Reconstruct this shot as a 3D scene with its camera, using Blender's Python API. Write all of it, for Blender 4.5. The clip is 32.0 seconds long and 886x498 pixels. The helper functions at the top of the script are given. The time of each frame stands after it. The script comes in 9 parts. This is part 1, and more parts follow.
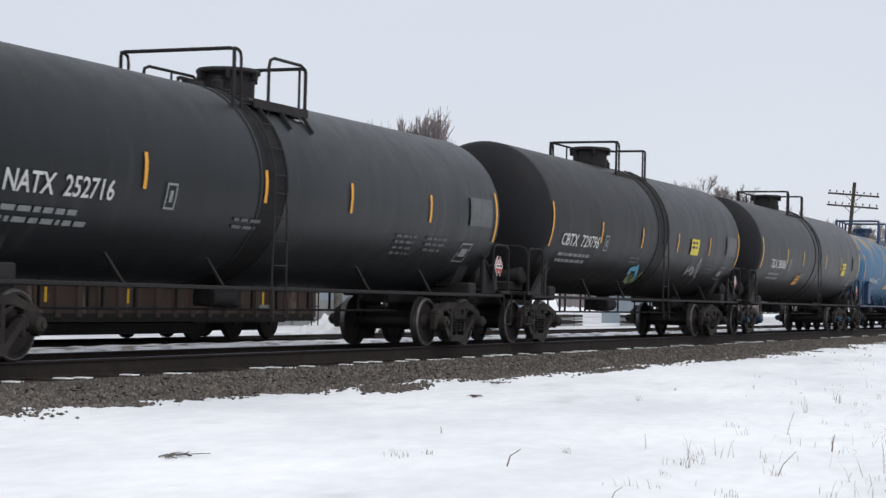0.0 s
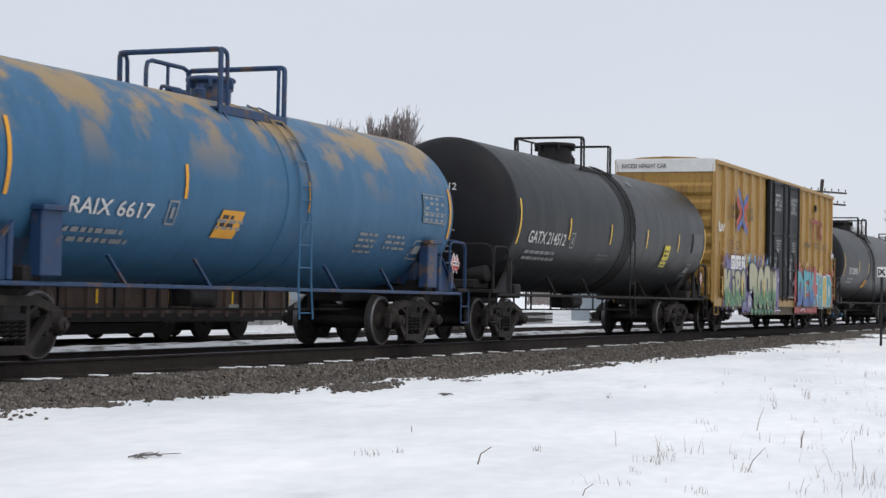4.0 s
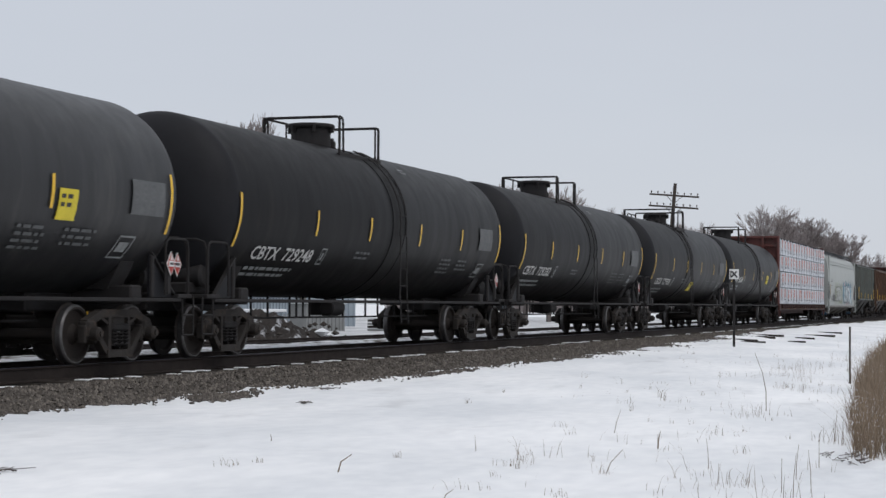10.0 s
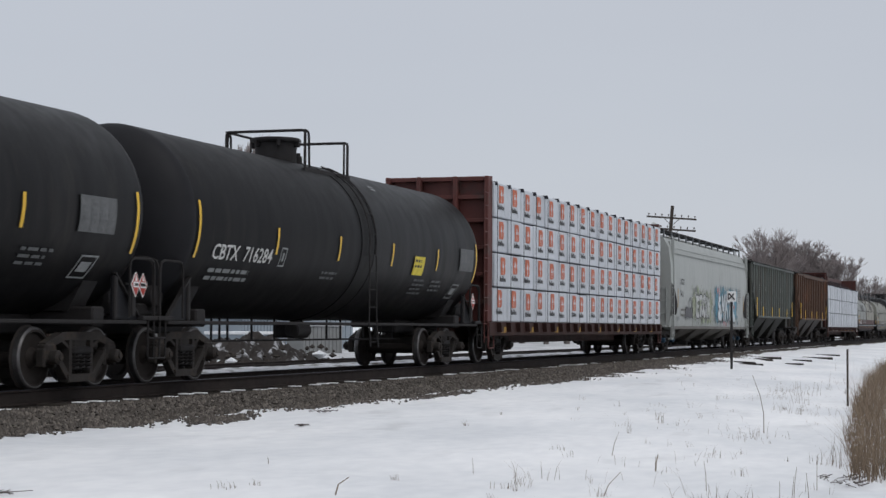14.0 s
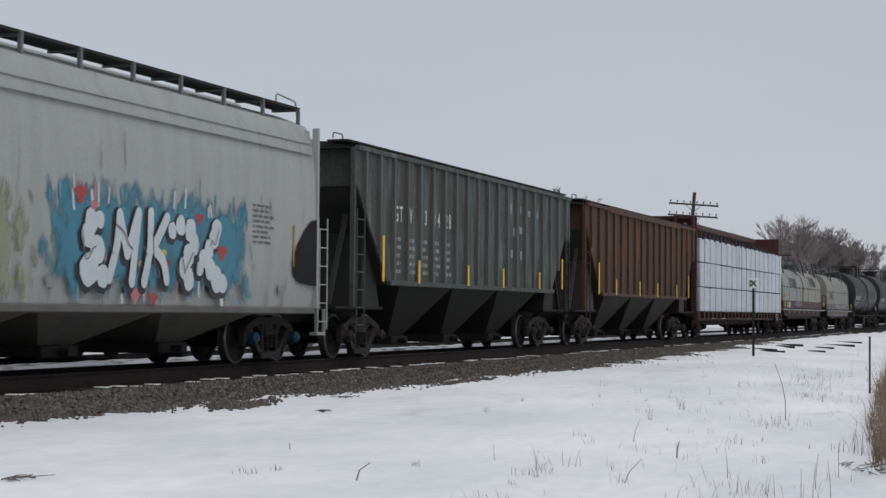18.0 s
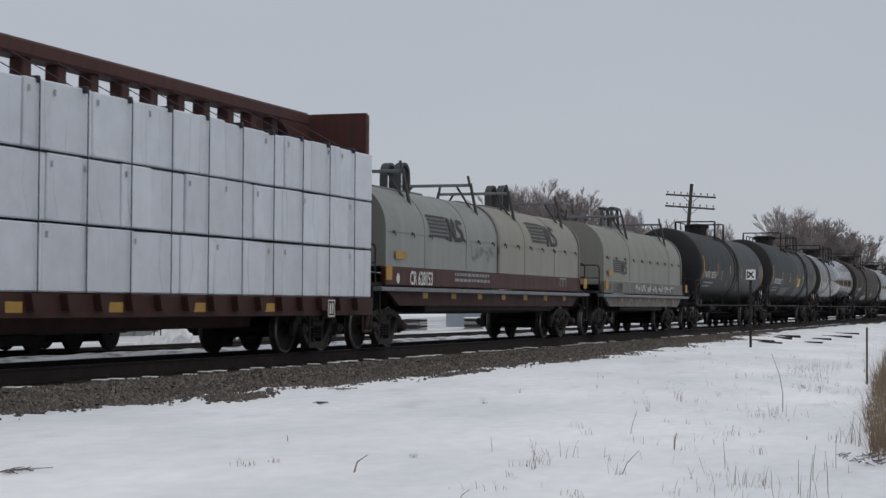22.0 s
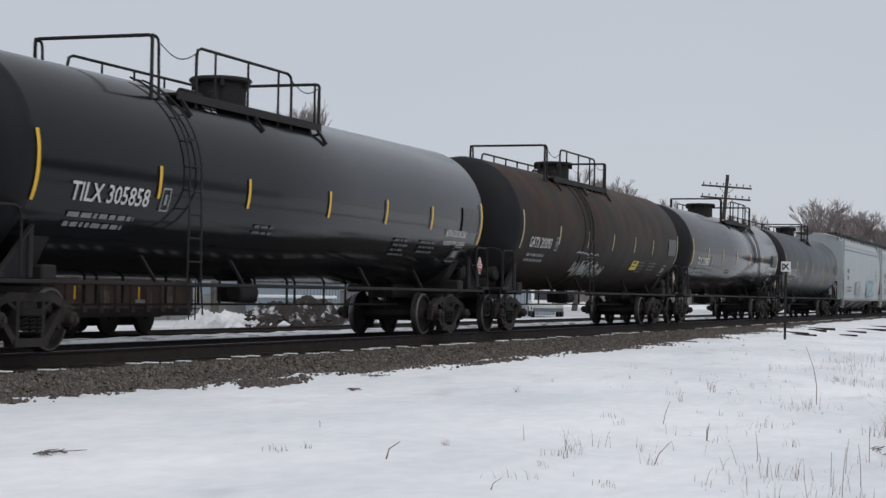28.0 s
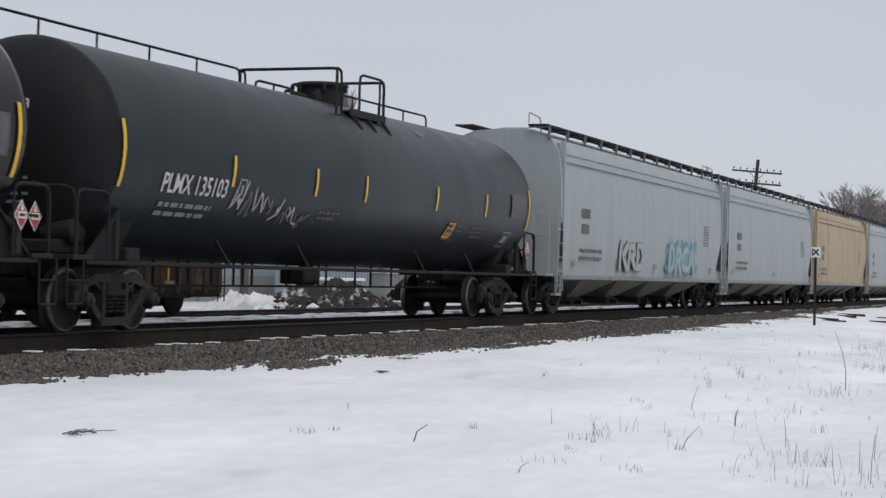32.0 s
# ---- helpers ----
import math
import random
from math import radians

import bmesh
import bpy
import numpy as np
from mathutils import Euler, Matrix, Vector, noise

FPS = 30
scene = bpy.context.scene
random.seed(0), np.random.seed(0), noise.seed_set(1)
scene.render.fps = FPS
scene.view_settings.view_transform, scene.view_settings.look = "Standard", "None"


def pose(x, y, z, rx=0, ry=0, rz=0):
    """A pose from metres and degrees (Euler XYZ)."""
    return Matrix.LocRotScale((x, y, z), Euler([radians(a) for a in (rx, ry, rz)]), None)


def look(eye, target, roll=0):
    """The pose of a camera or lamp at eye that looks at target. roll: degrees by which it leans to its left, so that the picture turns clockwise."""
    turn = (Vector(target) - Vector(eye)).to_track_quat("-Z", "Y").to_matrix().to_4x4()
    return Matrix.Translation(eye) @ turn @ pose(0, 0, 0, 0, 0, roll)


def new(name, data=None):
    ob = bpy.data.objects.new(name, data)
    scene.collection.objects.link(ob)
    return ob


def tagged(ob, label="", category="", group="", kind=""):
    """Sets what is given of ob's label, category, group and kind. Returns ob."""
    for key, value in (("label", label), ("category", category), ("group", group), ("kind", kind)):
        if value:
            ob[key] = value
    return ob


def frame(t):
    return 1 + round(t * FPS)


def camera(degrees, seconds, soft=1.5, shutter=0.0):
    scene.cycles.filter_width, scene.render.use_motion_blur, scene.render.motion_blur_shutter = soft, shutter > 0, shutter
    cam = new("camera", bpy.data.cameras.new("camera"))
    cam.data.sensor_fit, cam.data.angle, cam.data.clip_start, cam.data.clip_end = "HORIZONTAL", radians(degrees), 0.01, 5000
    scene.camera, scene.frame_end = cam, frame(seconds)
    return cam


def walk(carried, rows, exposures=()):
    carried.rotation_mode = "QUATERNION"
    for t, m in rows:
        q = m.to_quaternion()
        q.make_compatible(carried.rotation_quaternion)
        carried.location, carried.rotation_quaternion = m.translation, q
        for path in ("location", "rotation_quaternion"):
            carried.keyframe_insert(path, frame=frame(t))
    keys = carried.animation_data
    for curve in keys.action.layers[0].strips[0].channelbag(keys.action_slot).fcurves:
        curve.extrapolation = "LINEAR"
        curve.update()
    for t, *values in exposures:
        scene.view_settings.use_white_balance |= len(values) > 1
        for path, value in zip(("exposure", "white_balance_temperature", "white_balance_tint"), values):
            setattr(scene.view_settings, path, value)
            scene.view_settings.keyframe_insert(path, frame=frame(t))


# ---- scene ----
cam = camera(27.94, 32.0, soft=1.45, shutter=0.08)
EYE = (0.0, -14.528, 0.937)


def aim(yaw, pitch, lean):
    """The camera on its stand: turned, tilted up and leaning."""
    return Matrix.Translation(EYE) @ pose(0, 0, 0, 90 + pitch, 0, yaw) @ pose(0, 0, 0, 0, 0, lean)


PATH = [
    (0.0, aim(-66.24, 1.54, 1.43)), (0.5, aim(-66.44, 1.63, 1.56)), (1.0, aim(-66.61, 1.66, 1.47)), (1.5, aim(-66.71, 1.68, 1.54)),
    (2.0, aim(-66.78, 1.73, 1.37)), (2.5, aim(-66.87, 1.81, 1.33)), (3.0, aim(-67.01, 1.77, 1.32)), (3.5, aim(-67.15, 1.63, 1.26)),
    (4.0, aim(-67.22, 1.51, 1.13)), (4.5, aim(-67.27, 1.50, 1.14)), (6.5, aim(-61.96, 1.89, 0.55)), (7.0, aim(-60.79, 2.47, 0.28)),
    (7.5, aim(-60.94, 3.97, 0.24)), (8.0, aim(-63.64, 4.25, 0.93)), (8.5, aim(-65.89, 3.32, 0.87)), (9.0, aim(-68.51, 2.45, 1.06)),
    (9.5, aim(-70.40, 2.04, 0.78)), (10.0, aim(-71.79, 1.79, 0.30)), (10.5, aim(-72.73, 2.04, 0.07)), (11.0, aim(-72.54, 2.28, 0.30)),
    (11.5, aim(-72.32, 2.21, 0.60)), (12.0, aim(-72.01, 2.03, 0.74)), (12.5, aim(-71.90, 1.78, 0.85)), (13.0, aim(-72.04, 1.71, 0.65)),
    (13.5, aim(-72.02, 2.15, 0.45)), (14.0, aim(-71.87, 2.51, 0.29)), (14.5, aim(-71.72, 2.63, 0.34)), (16.5, aim(-71.39, 2.77, 0.60)),
    (17.0, aim(-71.30, 2.55, 0.87)), (17.5, aim(-71.19, 2.33, 0.82)), (18.0, aim(-71.18, 2.06, 0.44)), (18.5, aim(-71.21, 1.92, 0.32)),
    (19.0, aim(-71.24, 1.89, 0.31)), (19.5, aim(-71.24, 1.87, 0.34)), (20.0, aim(-71.20, 1.83, 0.43)), (20.5, aim(-71.15, 1.72, 0.59)),
    (21.0, aim(-71.10, 1.69, 0.36)), (21.5, aim(-71.21, 1.78, 0.27)), (22.0, aim(-71.27, 1.80, 0.33)), (22.5, aim(-71.25, 1.74, 0.49)),
    (23.0, aim(-71.11, 1.64, 0.55)), (23.5, aim(-71.00, 1.55, 0.49)), (24.0, aim(-70.95, 1.64, 0.46)), (24.5, aim(-70.93, 1.69, 0.75)),
    (25.0, aim(-70.83, 1.56, 1.08)), (25.5, aim(-70.61, 1.38, 1.29)), (27.5, aim(-70.23, 1.44, 1.05)), (28.0, aim(-70.17, 1.40, 1.04)),
    (28.5, aim(-70.02, 1.28, 1.05)), (29.0, aim(-69.85, 1.15, 1.23)), (29.5, aim(-69.71, 1.26, 1.04)), (30.0, aim(-69.59, 1.32, 1.16)),
    (30.5, aim(-69.58, 1.15, 1.32)), (31.0, aim(-69.58, 0.93, 1.47)), (31.5, aim(-69.44, 0.76, 1.50)), (32.0, aim(-69.25, 0.84, 1.44)),
   
]
walk(cam, PATH, exposures=[(0.0, 0.22), (4.5, 0.18), (7.0, 0.36), (8.5, 0.38), (10.0, -0.04), (10.5, -0.10), (14.0, -0.18), (15.5, -0.34), (16.8, -0.38), (18.0, -0.28), (18.8, -0.12), (20.0, -0.1), (22.0, -0.40), (23.5, -0.36), (25.0, -0.28), (27.5, -0.18), (30.0, -0.14), (31.0, -0.2), (32.0, -0.10)])
# the train: speed in m/s every two seconds, steady change between
SPEED = [13.43, 13.32, 13.38, 13.31, 13.87, 13.69, 14.03, 13.78, 13.93, 14.85, 14.55, 14.35, 14.83, 15.00, 15.34, 15.04, 15.51]


def run(t):
    """Metres that the train has run by t seconds."""
    done, j = 0.0, 0
    while j < 15 and t > 2 * (j + 1):
        done += SPEED[j] + SPEED[j + 1]
        j += 1
    d = t - 2 * j
    return done + SPEED[j] * d + (SPEED[j + 1] - SPEED[j]) * d * d / 4


# ---- overcast daylight ----
world = bpy.data.worlds.new("overcast")
scene.world = world
world.use_nodes = True
wn, wl = world.node_tree.nodes, world.node_tree.links
wn.clear()
w_out = wn.new("ShaderNodeOutputWorld")
w_bg = wn.new("ShaderNodeBackground")
w_sky = wn.new("ShaderNodeTexSky")
w_sky.sky_type, w_sky.sun_disc = "NISHITA", False
w_sky.sun_elevation, w_sky.sun_rotation = radians(35), radians(200)
w_geo, w_sep, w_ramp = wn.new("ShaderNodeTexCoord"), wn.new("ShaderNodeSeparateXYZ"), wn.new("ShaderNodeValToRGB")
w_noise = wn.new("ShaderNodeTexNoise")
w_noise.inputs["Scale"].default_value, w_noise.inputs["Detail"].default_value = 2.2, 3.0
w_map = wn.new("ShaderNodeMapping")
w_map.inputs["Scale"].default_value = (1, 1, 4)
w_ramp.color_ramp.elements[0].position, w_ramp.color_ramp.elements[0].color = 0.0, (0.594, 0.625, 0.690, 1)
w_ramp.color_ramp.elements[1].position, w_ramp.color_ramp.elements[1].color = 0.6, (0.652, 0.677, 0.732, 1)
e = w_ramp.color_ramp.elements.new(0.12)
e.color = (0.567, 0.600, 0.668, 1)
w_cloud = wn.new("ShaderNodeMix")
w_cloud.data_type, w_cloud.blend_type = "RGBA", "MULTIPLY"
w_cramp = wn.new("ShaderNodeValToRGB")
w_cramp.color_ramp.elements[0].color, w_cramp.color_ramp.elements[1].color = (0.93, 0.93, 0.94, 1), (1.05, 1.05, 1.04, 1)
w_scale = wn.new("ShaderNodeMix")
w_scale.data_type, w_scale.blend_type = "RGBA", "ADD"
w_scale.inputs["Factor"].default_value = 0.008
w_cloud.inputs["Factor"].default_value = 1.0
wl.new(w_geo.outputs["Generated"], w_sep.inputs[0])
wl.new(w_geo.outputs["Generated"], w_map.inputs["Vector"])
wl.new(w_map.outputs[0], w_noise.inputs["Vector"])
wl.new(w_noise.outputs["Fac"], w_cramp.inputs[0])
wl.new(w_sep.outputs["Z"], w_ramp.inputs[0])
wl.new(w_ramp.outputs[0], w_cloud.inputs[6])
wl.new(w_cramp.outputs[0], w_cloud.inputs[7])
wl.new(w_cloud.outputs[2], w_scale.inputs[6])
wl.new(w_sky.outputs[0], w_scale.inputs[7])
wl.new(w_scale.outputs[2], w_bg.inputs["Color"])
w_bg.inputs["Strength"].default_value = 1.0
wl.new(w_bg.outputs[0], w_out.inputs[0])

sun = new("sun", bpy.data.lights.new("sun", "SUN"))
sun.data.energy, sun.data.angle, sun.data.color = 1.15, radians(40), (1.0, 0.985, 0.965)
sun.matrix_world = look((0, 0, 50), (20, 30, 0))


# ---- materials ----
def mat(name, base, rough=0.6, metal=0.0, second=None, scale=3.0, amount=0.5, fine=40.0, fine_amount=0.12, bump=0.15, stretch=(1, 1, 1),
        stain=None, stain_scale=1.2, stain_cut=(0.55, 0.7), stain_stretch=(1, 1, 1), top=None, vary=0.0, spec=0.4):
    """A surface with two scales of variation, a stain of its own shape, and fine relief. All in metres of the thing's own space."""
    m = bpy.data.materials.new(name)
    m.use_nodes = True
    nt = m.node_tree
    bs = nt.nodes["Principled BSDF"]
    bs.inputs["Metallic"].default_value = metal
    bs.inputs["Specular IOR Level"].default_value = spec
    tc = nt.nodes.new("ShaderNodeTexCoord")

    def grain(sc, st, detail=5.0):
        mp = nt.nodes.new("ShaderNodeMapping")
        mp.inputs["Scale"].default_value = st
        n = nt.nodes.new("ShaderNodeTexNoise")
        n.inputs["Scale"].default_value, n.inputs["Detail"].default_value, n.inputs["Roughness"].default_value = sc, detail, 0.6
        nt.links.new(tc.outputs["Object"], mp.inputs["Vector"])
        nt.links.new(mp.outputs[0], n.inputs["Vector"])
        return n

    def ramp(source, lo, hi, a=(0, 0, 0, 1), b=(1, 1, 1, 1)):
        r = nt.nodes.new("ShaderNodeValToRGB")
        r.color_ramp.elements[0].position, r.color_ramp.elements[1].position = lo, hi
        r.color_ramp.elements[0].color, r.color_ramp.elements[1].color = a, b
        nt.links.new(source, r.inputs[0])
        return r

    def mix(fac, a, b, kind="MIX"):
        x = nt.nodes.new("ShaderNodeMix")
        x.data_type, x.blend_type = "RGBA", kind
        if isinstance(fac, float):
            x.inputs["Factor"].default_value = fac
        else:
            nt.links.new(fac, x.inputs["Factor"])
        for k, s in ((6, a), (7, b)):
            if isinstance(s, tuple):
                x.inputs[k].default_value = (*s, 1)
            else:
                nt.links.new(s, x.inputs[k])
        return x.outputs[2]

    if second is None:
        second = tuple(c * 0.6 for c in base)
    big, small = grain(scale, stretch), grain(fine, (1, 1, 1), 3.0)
    col = mix(ramp(big.outputs["Fac"], 0.5 - 0.35 * amount, 0.9).outputs[0], base, second)
    lo, hi = 1 - fine_amount, 1 + fine_amount * 0.6
    col = mix(1.0, col, ramp(small.outputs["Fac"], 0.3, 0.7, (lo, lo, lo, 1), (hi, hi, hi, 1)).outputs[0], "MULTIPLY")
    if stain:
        st = grain(stain_scale, stain_stretch, 6.0)
        fac = ramp(st.outputs["Fac"], *stain_cut).outputs[0]
        if top:
            sp = nt.nodes.new("ShaderNodeSeparateXYZ")
            nt.links.new(tc.outputs["Object"], sp.inputs[0])
            mr = nt.nodes.new("ShaderNodeMapRange")
            mr.inputs["From Min"].default_value, mr.inputs["From Max"].default_value = top
            nt.links.new(sp.outputs["Z"], mr.inputs["Value"])
            fac = mix(1.0, fac, mr.outputs[0], "MULTIPLY")
        col = mix(fac, col, stain)
    if vary:
        oi = nt.nodes.new("ShaderNodeObjectInfo")
        col = mix(1.0, col, ramp(oi.outputs["Random"], 0.0, 1.0, (1 - vary,) * 3 + (1,), (1 + vary,) * 3 + (1,)).outputs[0], "MULTIPLY")
    nt.links.new(col, bs.inputs["Base Color"])
    rr = nt.nodes.new("ShaderNodeMapRange")
    rr.inputs["To Min"].default_value, rr.inputs["To Max"].default_value = max(0.02, rough - min(0.12, rough * 0.25)), min(1.0, rough + min(0.12, rough * 0.25))
    nt.links.new(big.outputs["Fac"], rr.inputs["Value"])
    nt.links.new(rr.outputs[0], bs.inputs["Roughness"])
    if bump:
        bp = nt.nodes.new("ShaderNodeBump")
        bp.inputs["Strength"].default_value, bp.inputs["Distance"].default_value = bump, 0.01
        nt.links.new(small.outputs["Fac"], bp.inputs["Height"])
        nt.links.new(bp.outputs[0], bs.inputs["Normal"])
    return m


STREAK = (3.0, 3.0, 0.25)
M = {
    "tank_black": mat("tank_black", (0.0105, 0.0106, 0.012), 0.42, second=(0.0075, 0.0077, 0.0087), spec=0.2, scale=0.9, stretch=STREAK, stain=(0.026, 0.025, 0.023), stain_scale=0.8, stain_stretch=STREAK, bump=0.05),
    "tank_jet": mat("tank_jet", (0.0085, 0.0082, 0.0088), 0.46, second=(0.006, 0.0058, 0.0064), spec=0.10, scale=0.9, stretch=STREAK, stain=(0.018, 0.0165, 0.0155), stain_scale=0.8, stain_stretch=STREAK, bump=0.05),
    "tank_green_deep": mat("tank_green_deep", (0.0088, 0.0105, 0.0112), 0.44, second=(0.0062, 0.0076, 0.0084), spec=0.10, scale=0.8, stretch=STREAK, stain=(0.016, 0.0175, 0.0165), stain_scale=0.9, stain_stretch=STREAK, bump=0.05),
    "band_grime": mat("band_grime", (0.0085, 0.0083, 0.0088), 0.5, second=(0.013, 0.0125, 0.012), spec=0.12, scale=2.5, amount=0.9, stretch=(5, 5, 0.5), bump=0.12),
    "tank_green": mat("tank_green", (0.0132, 0.0153, 0.0172), 0.42, second=(0.0096, 0.0111, 0.0125), spec=0.25, scale=0.8, stretch=STREAK, stain=(0.026, 0.028, 0.026), stain_scale=0.9, stain_stretch=STREAK, bump=0.05),
    "tank_charcoal": mat("tank_charcoal", (0.0185, 0.0185, 0.0198), 0.42, second=(0.0142, 0.0142, 0.0154), spec=0.25, scale=0.9, stretch=STREAK, stain=(0.036, 0.035, 0.034), stain_scale=0.8, stain_stretch=STREAK, bump=0.05),
    "strap_iron": mat("strap_iron", (0.050, 0.049, 0.051), 0.6, second=(0.033, 0.032, 0.033), scale=5.0, bump=0.1),
    "tank_gloss": mat("tank_gloss", (0.0095, 0.011, 0.0125), 0.13, second=(0.008, 0.009, 0.0105), scale=0.7, bump=0.006, fine_amount=0.1, spec=0.18),
    "tank_slate": mat("tank_slate", (0.0165, 0.0235, 0.0285), 0.40, second=(0.0135, 0.019, 0.023), spec=0.25, scale=0.7, stretch=(1.5, 1.5, 0.5), bump=0.03, stain=(0.021, 0.027, 0.031), stain_scale=0.7, stain_stretch=STREAK),
    "tank_rust": mat("tank_rust", (0.026, 0.020, 0.0155), 0.6, second=(0.019, 0.0155, 0.013), spec=0.13, scale=0.9, stretch=(1, 1, 0.5), stain=(0.056, 0.0245, 0.0145), stain_scale=1.0, stain_stretch=(1, 1, 0.8), stain_cut=(0.42, 0.70), top=(2.2, 3.3), bump=0.08),
    "tank_blue": mat("tank_blue", (0.042, 0.128, 0.235), 0.5, spec=0.25, second=(0.033, 0.100, 0.180), scale=0.9, stretch=STREAK, stain=(0.27, 0.195, 0.105), stain_scale=0.9, stain_cut=(0.47, 0.58), top=(2.5, 3.5), bump=0.06),
    "blue_paint": mat("blue_paint", (0.017, 0.048, 0.118), 0.5, scale=3.0, stain=(0.12, 0.07, 0.04), stain_scale=3.0, bump=0.08),
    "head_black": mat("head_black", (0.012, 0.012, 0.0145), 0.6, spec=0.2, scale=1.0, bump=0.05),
    "iron": mat("iron", (0.024, 0.0228, 0.0238), 0.75, spec=0.2, second=(0.021, 0.0175, 0.016), scale=5.0, bump=0.2),
    "truck_iron": mat("truck_iron", (0.043, 0.038, 0.035), 0.8, spec=0.2, second=(0.024, 0.021, 0.020), scale=6.0, stain=(0.062, 0.046, 0.036), stain_scale=4.0, bump=0.3),
    "wheel": mat("wheel", (0.034, 0.029, 0.027), 0.75, spec=0.2, second=(0.030, 0.023, 0.019), scale=6.0, bump=0.15),
    "tread": mat("tread", (0.17, 0.168, 0.17), 0.42, metal=0.75, scale=9.0, second=(0.10, 0.09, 0.085), bump=0.05),
    "rail_iron": mat("rail_iron", (0.032, 0.024, 0.021), 0.8, spec=0.2, second=(0.016, 0.013, 0.012), scale=4.0, bump=0.2),
    "rail_head": mat("rail_head", (0.06, 0.06, 0.085), 0.42, metal=0.8, scale=6.0, bump=0.03),
    "cap_blue": mat("cap_blue", (0.014, 0.055, 0.10), 0.5, scale=8.0, bump=0.05),
    "yellow": mat("yellow", (0.75, 0.47, 0.03), 0.45, second=(0.62, 0.36, 0.03), scale=6.0, bump=0.02),
    "orange": mat("orange", (0.72, 0.34, 0.02), 0.5, second=(0.60, 0.27, 0.03), scale=5.0, bump=0.02),
    "lemon": mat("lemon", (0.72, 0.58, 0.03), 0.5, scale=5.0, bump=0.02),
    "cream": mat("cream", (0.46, 0.40, 0.22), 0.5, second=(0.34, 0.30, 0.17), scale=5.0, bump=0.02),
    "letter": mat("letter", (0.58, 0.58, 0.565), 0.6, second=(0.50, 0.50, 0.48), scale=5.0, bump=0.02),
    "letter_dim": mat("letter_dim", (0.26, 0.27, 0.27), 0.6, second=(0.16, 0.17, 0.17), scale=9.0, bump=0.02),
    "letter_dark": mat("letter_dark", (0.035, 0.033, 0.035), 0.6, scale=5.0, bump=0.02),
    "red": mat("red", (0.42, 0.045, 0.03), 0.5, scale=6.0, bump=0.02),
    "white": mat("white", (0.72, 0.72, 0.71), 0.6, second=(0.6, 0.6, 0.59), scale=4.0, bump=0.03),
    "box_yellow": mat("box_yellow", (0.345, 0.205, 0.052), 0.5, second=(0.285, 0.162, 0.043), scale=0.8, stretch=STREAK, stain=(0.17, 0.088, 0.034), stain_scale=1.9, stain_stretch=(3.5, 3.5, 0.3), stain_cut=(0.52, 0.72), fine=14.0, fine_amount=0.16, bump=0.06),
    "sill_grime": mat("sill_grime", (0.105, 0.072, 0.036), 0.75, second=(0.042, 0.033, 0.026), scale=2.6, amount=0.95, stretch=(3.0, 3.0, 0.5), stain=(0.21, 0.18, 0.12), stain_scale=4.5, stain_cut=(0.58, 0.74), bump=0.12),
    "box_door": mat("box_door", (0.0125, 0.0135, 0.0165), 0.5, spec=0.18, scale=2.0, bump=0.06),
    "oxide": mat("oxide", (0.098, 0.028, 0.023), 0.6, second=(0.062, 0.020, 0.018), scale=1.2, stain=(0.06, 0.035, 0.03), stain_scale=1.5, bump=0.08),
    "oxide_deep": mat("oxide_deep", (0.066, 0.020, 0.016), 0.6, spec=0.25, second=(0.040, 0.015, 0.013), scale=1.2, amount=0.9, stretch=STREAK, stain=(0.028, 0.019, 0.016), stain_scale=1.5, stain_stretch=STREAK, bump=0.08),
    "oxide_dark": mat("oxide_dark", (0.046, 0.019, 0.0155), 0.7, spec=0.2, second=(0.024, 0.0135, 0.012), scale=2.0, bump=0.12),
    "wrap": mat("wrap", (0.50, 0.525, 0.56), 0.36, second=(0.435, 0.46, 0.505), scale=1.6, amount=0.5, bump=0.55, fine=3.2, fine_amount=0.10, vary=0.07),
    "wrap_orange": mat("wrap_orange", (0.53, 0.115, 0.04), 0.5, scale=5.0, bump=0.02),
    "strap": mat("strap", (0.02, 0.02, 0.03), 0.5, bump=0.02),
    "hop_grey": mat("hop_grey", (0.335, 0.35, 0.335), 0.5, second=(0.275, 0.29, 0.28), scale=0.9, stretch=STREAK, stain=(0.15, 0.14, 0.125), stain_scale=1.5, stain_stretch=(3, 3, 0.35), stain_cut=(0.62, 0.78), bump=0.04),
    "hop_pale": mat("hop_pale", (0.335, 0.365, 0.37), 0.5, second=(0.285, 0.31, 0.315), scale=0.9, stretch=STREAK, stain=(0.17, 0.17, 0.16), stain_scale=1.5, stain_stretch=(3, 3, 0.35), stain_cut=(0.64, 0.80), bump=0.04),
    "hop_grey_dark": mat("hop_grey_dark", (0.15, 0.142, 0.128), 0.6, second=(0.07, 0.062, 0.055), scale=1.5, amount=0.9, bump=0.06),
    "hop_low": mat("hop_low", (0.29, 0.29, 0.28), 0.6, second=(0.14, 0.135, 0.125), scale=1.4, amount=0.9, stretch=STREAK, bump=0.05),
    "hop_tan": mat("hop_tan", (0.40, 0.315, 0.19), 0.5, second=(0.32, 0.25, 0.155), scale=0.9, stretch=STREAK, stain=(0.24, 0.13, 0.06), stain_scale=1.2, stain_stretch=(2.5, 2.5, 0.3), stain_cut=(0.52, 0.70), bump=0.04),
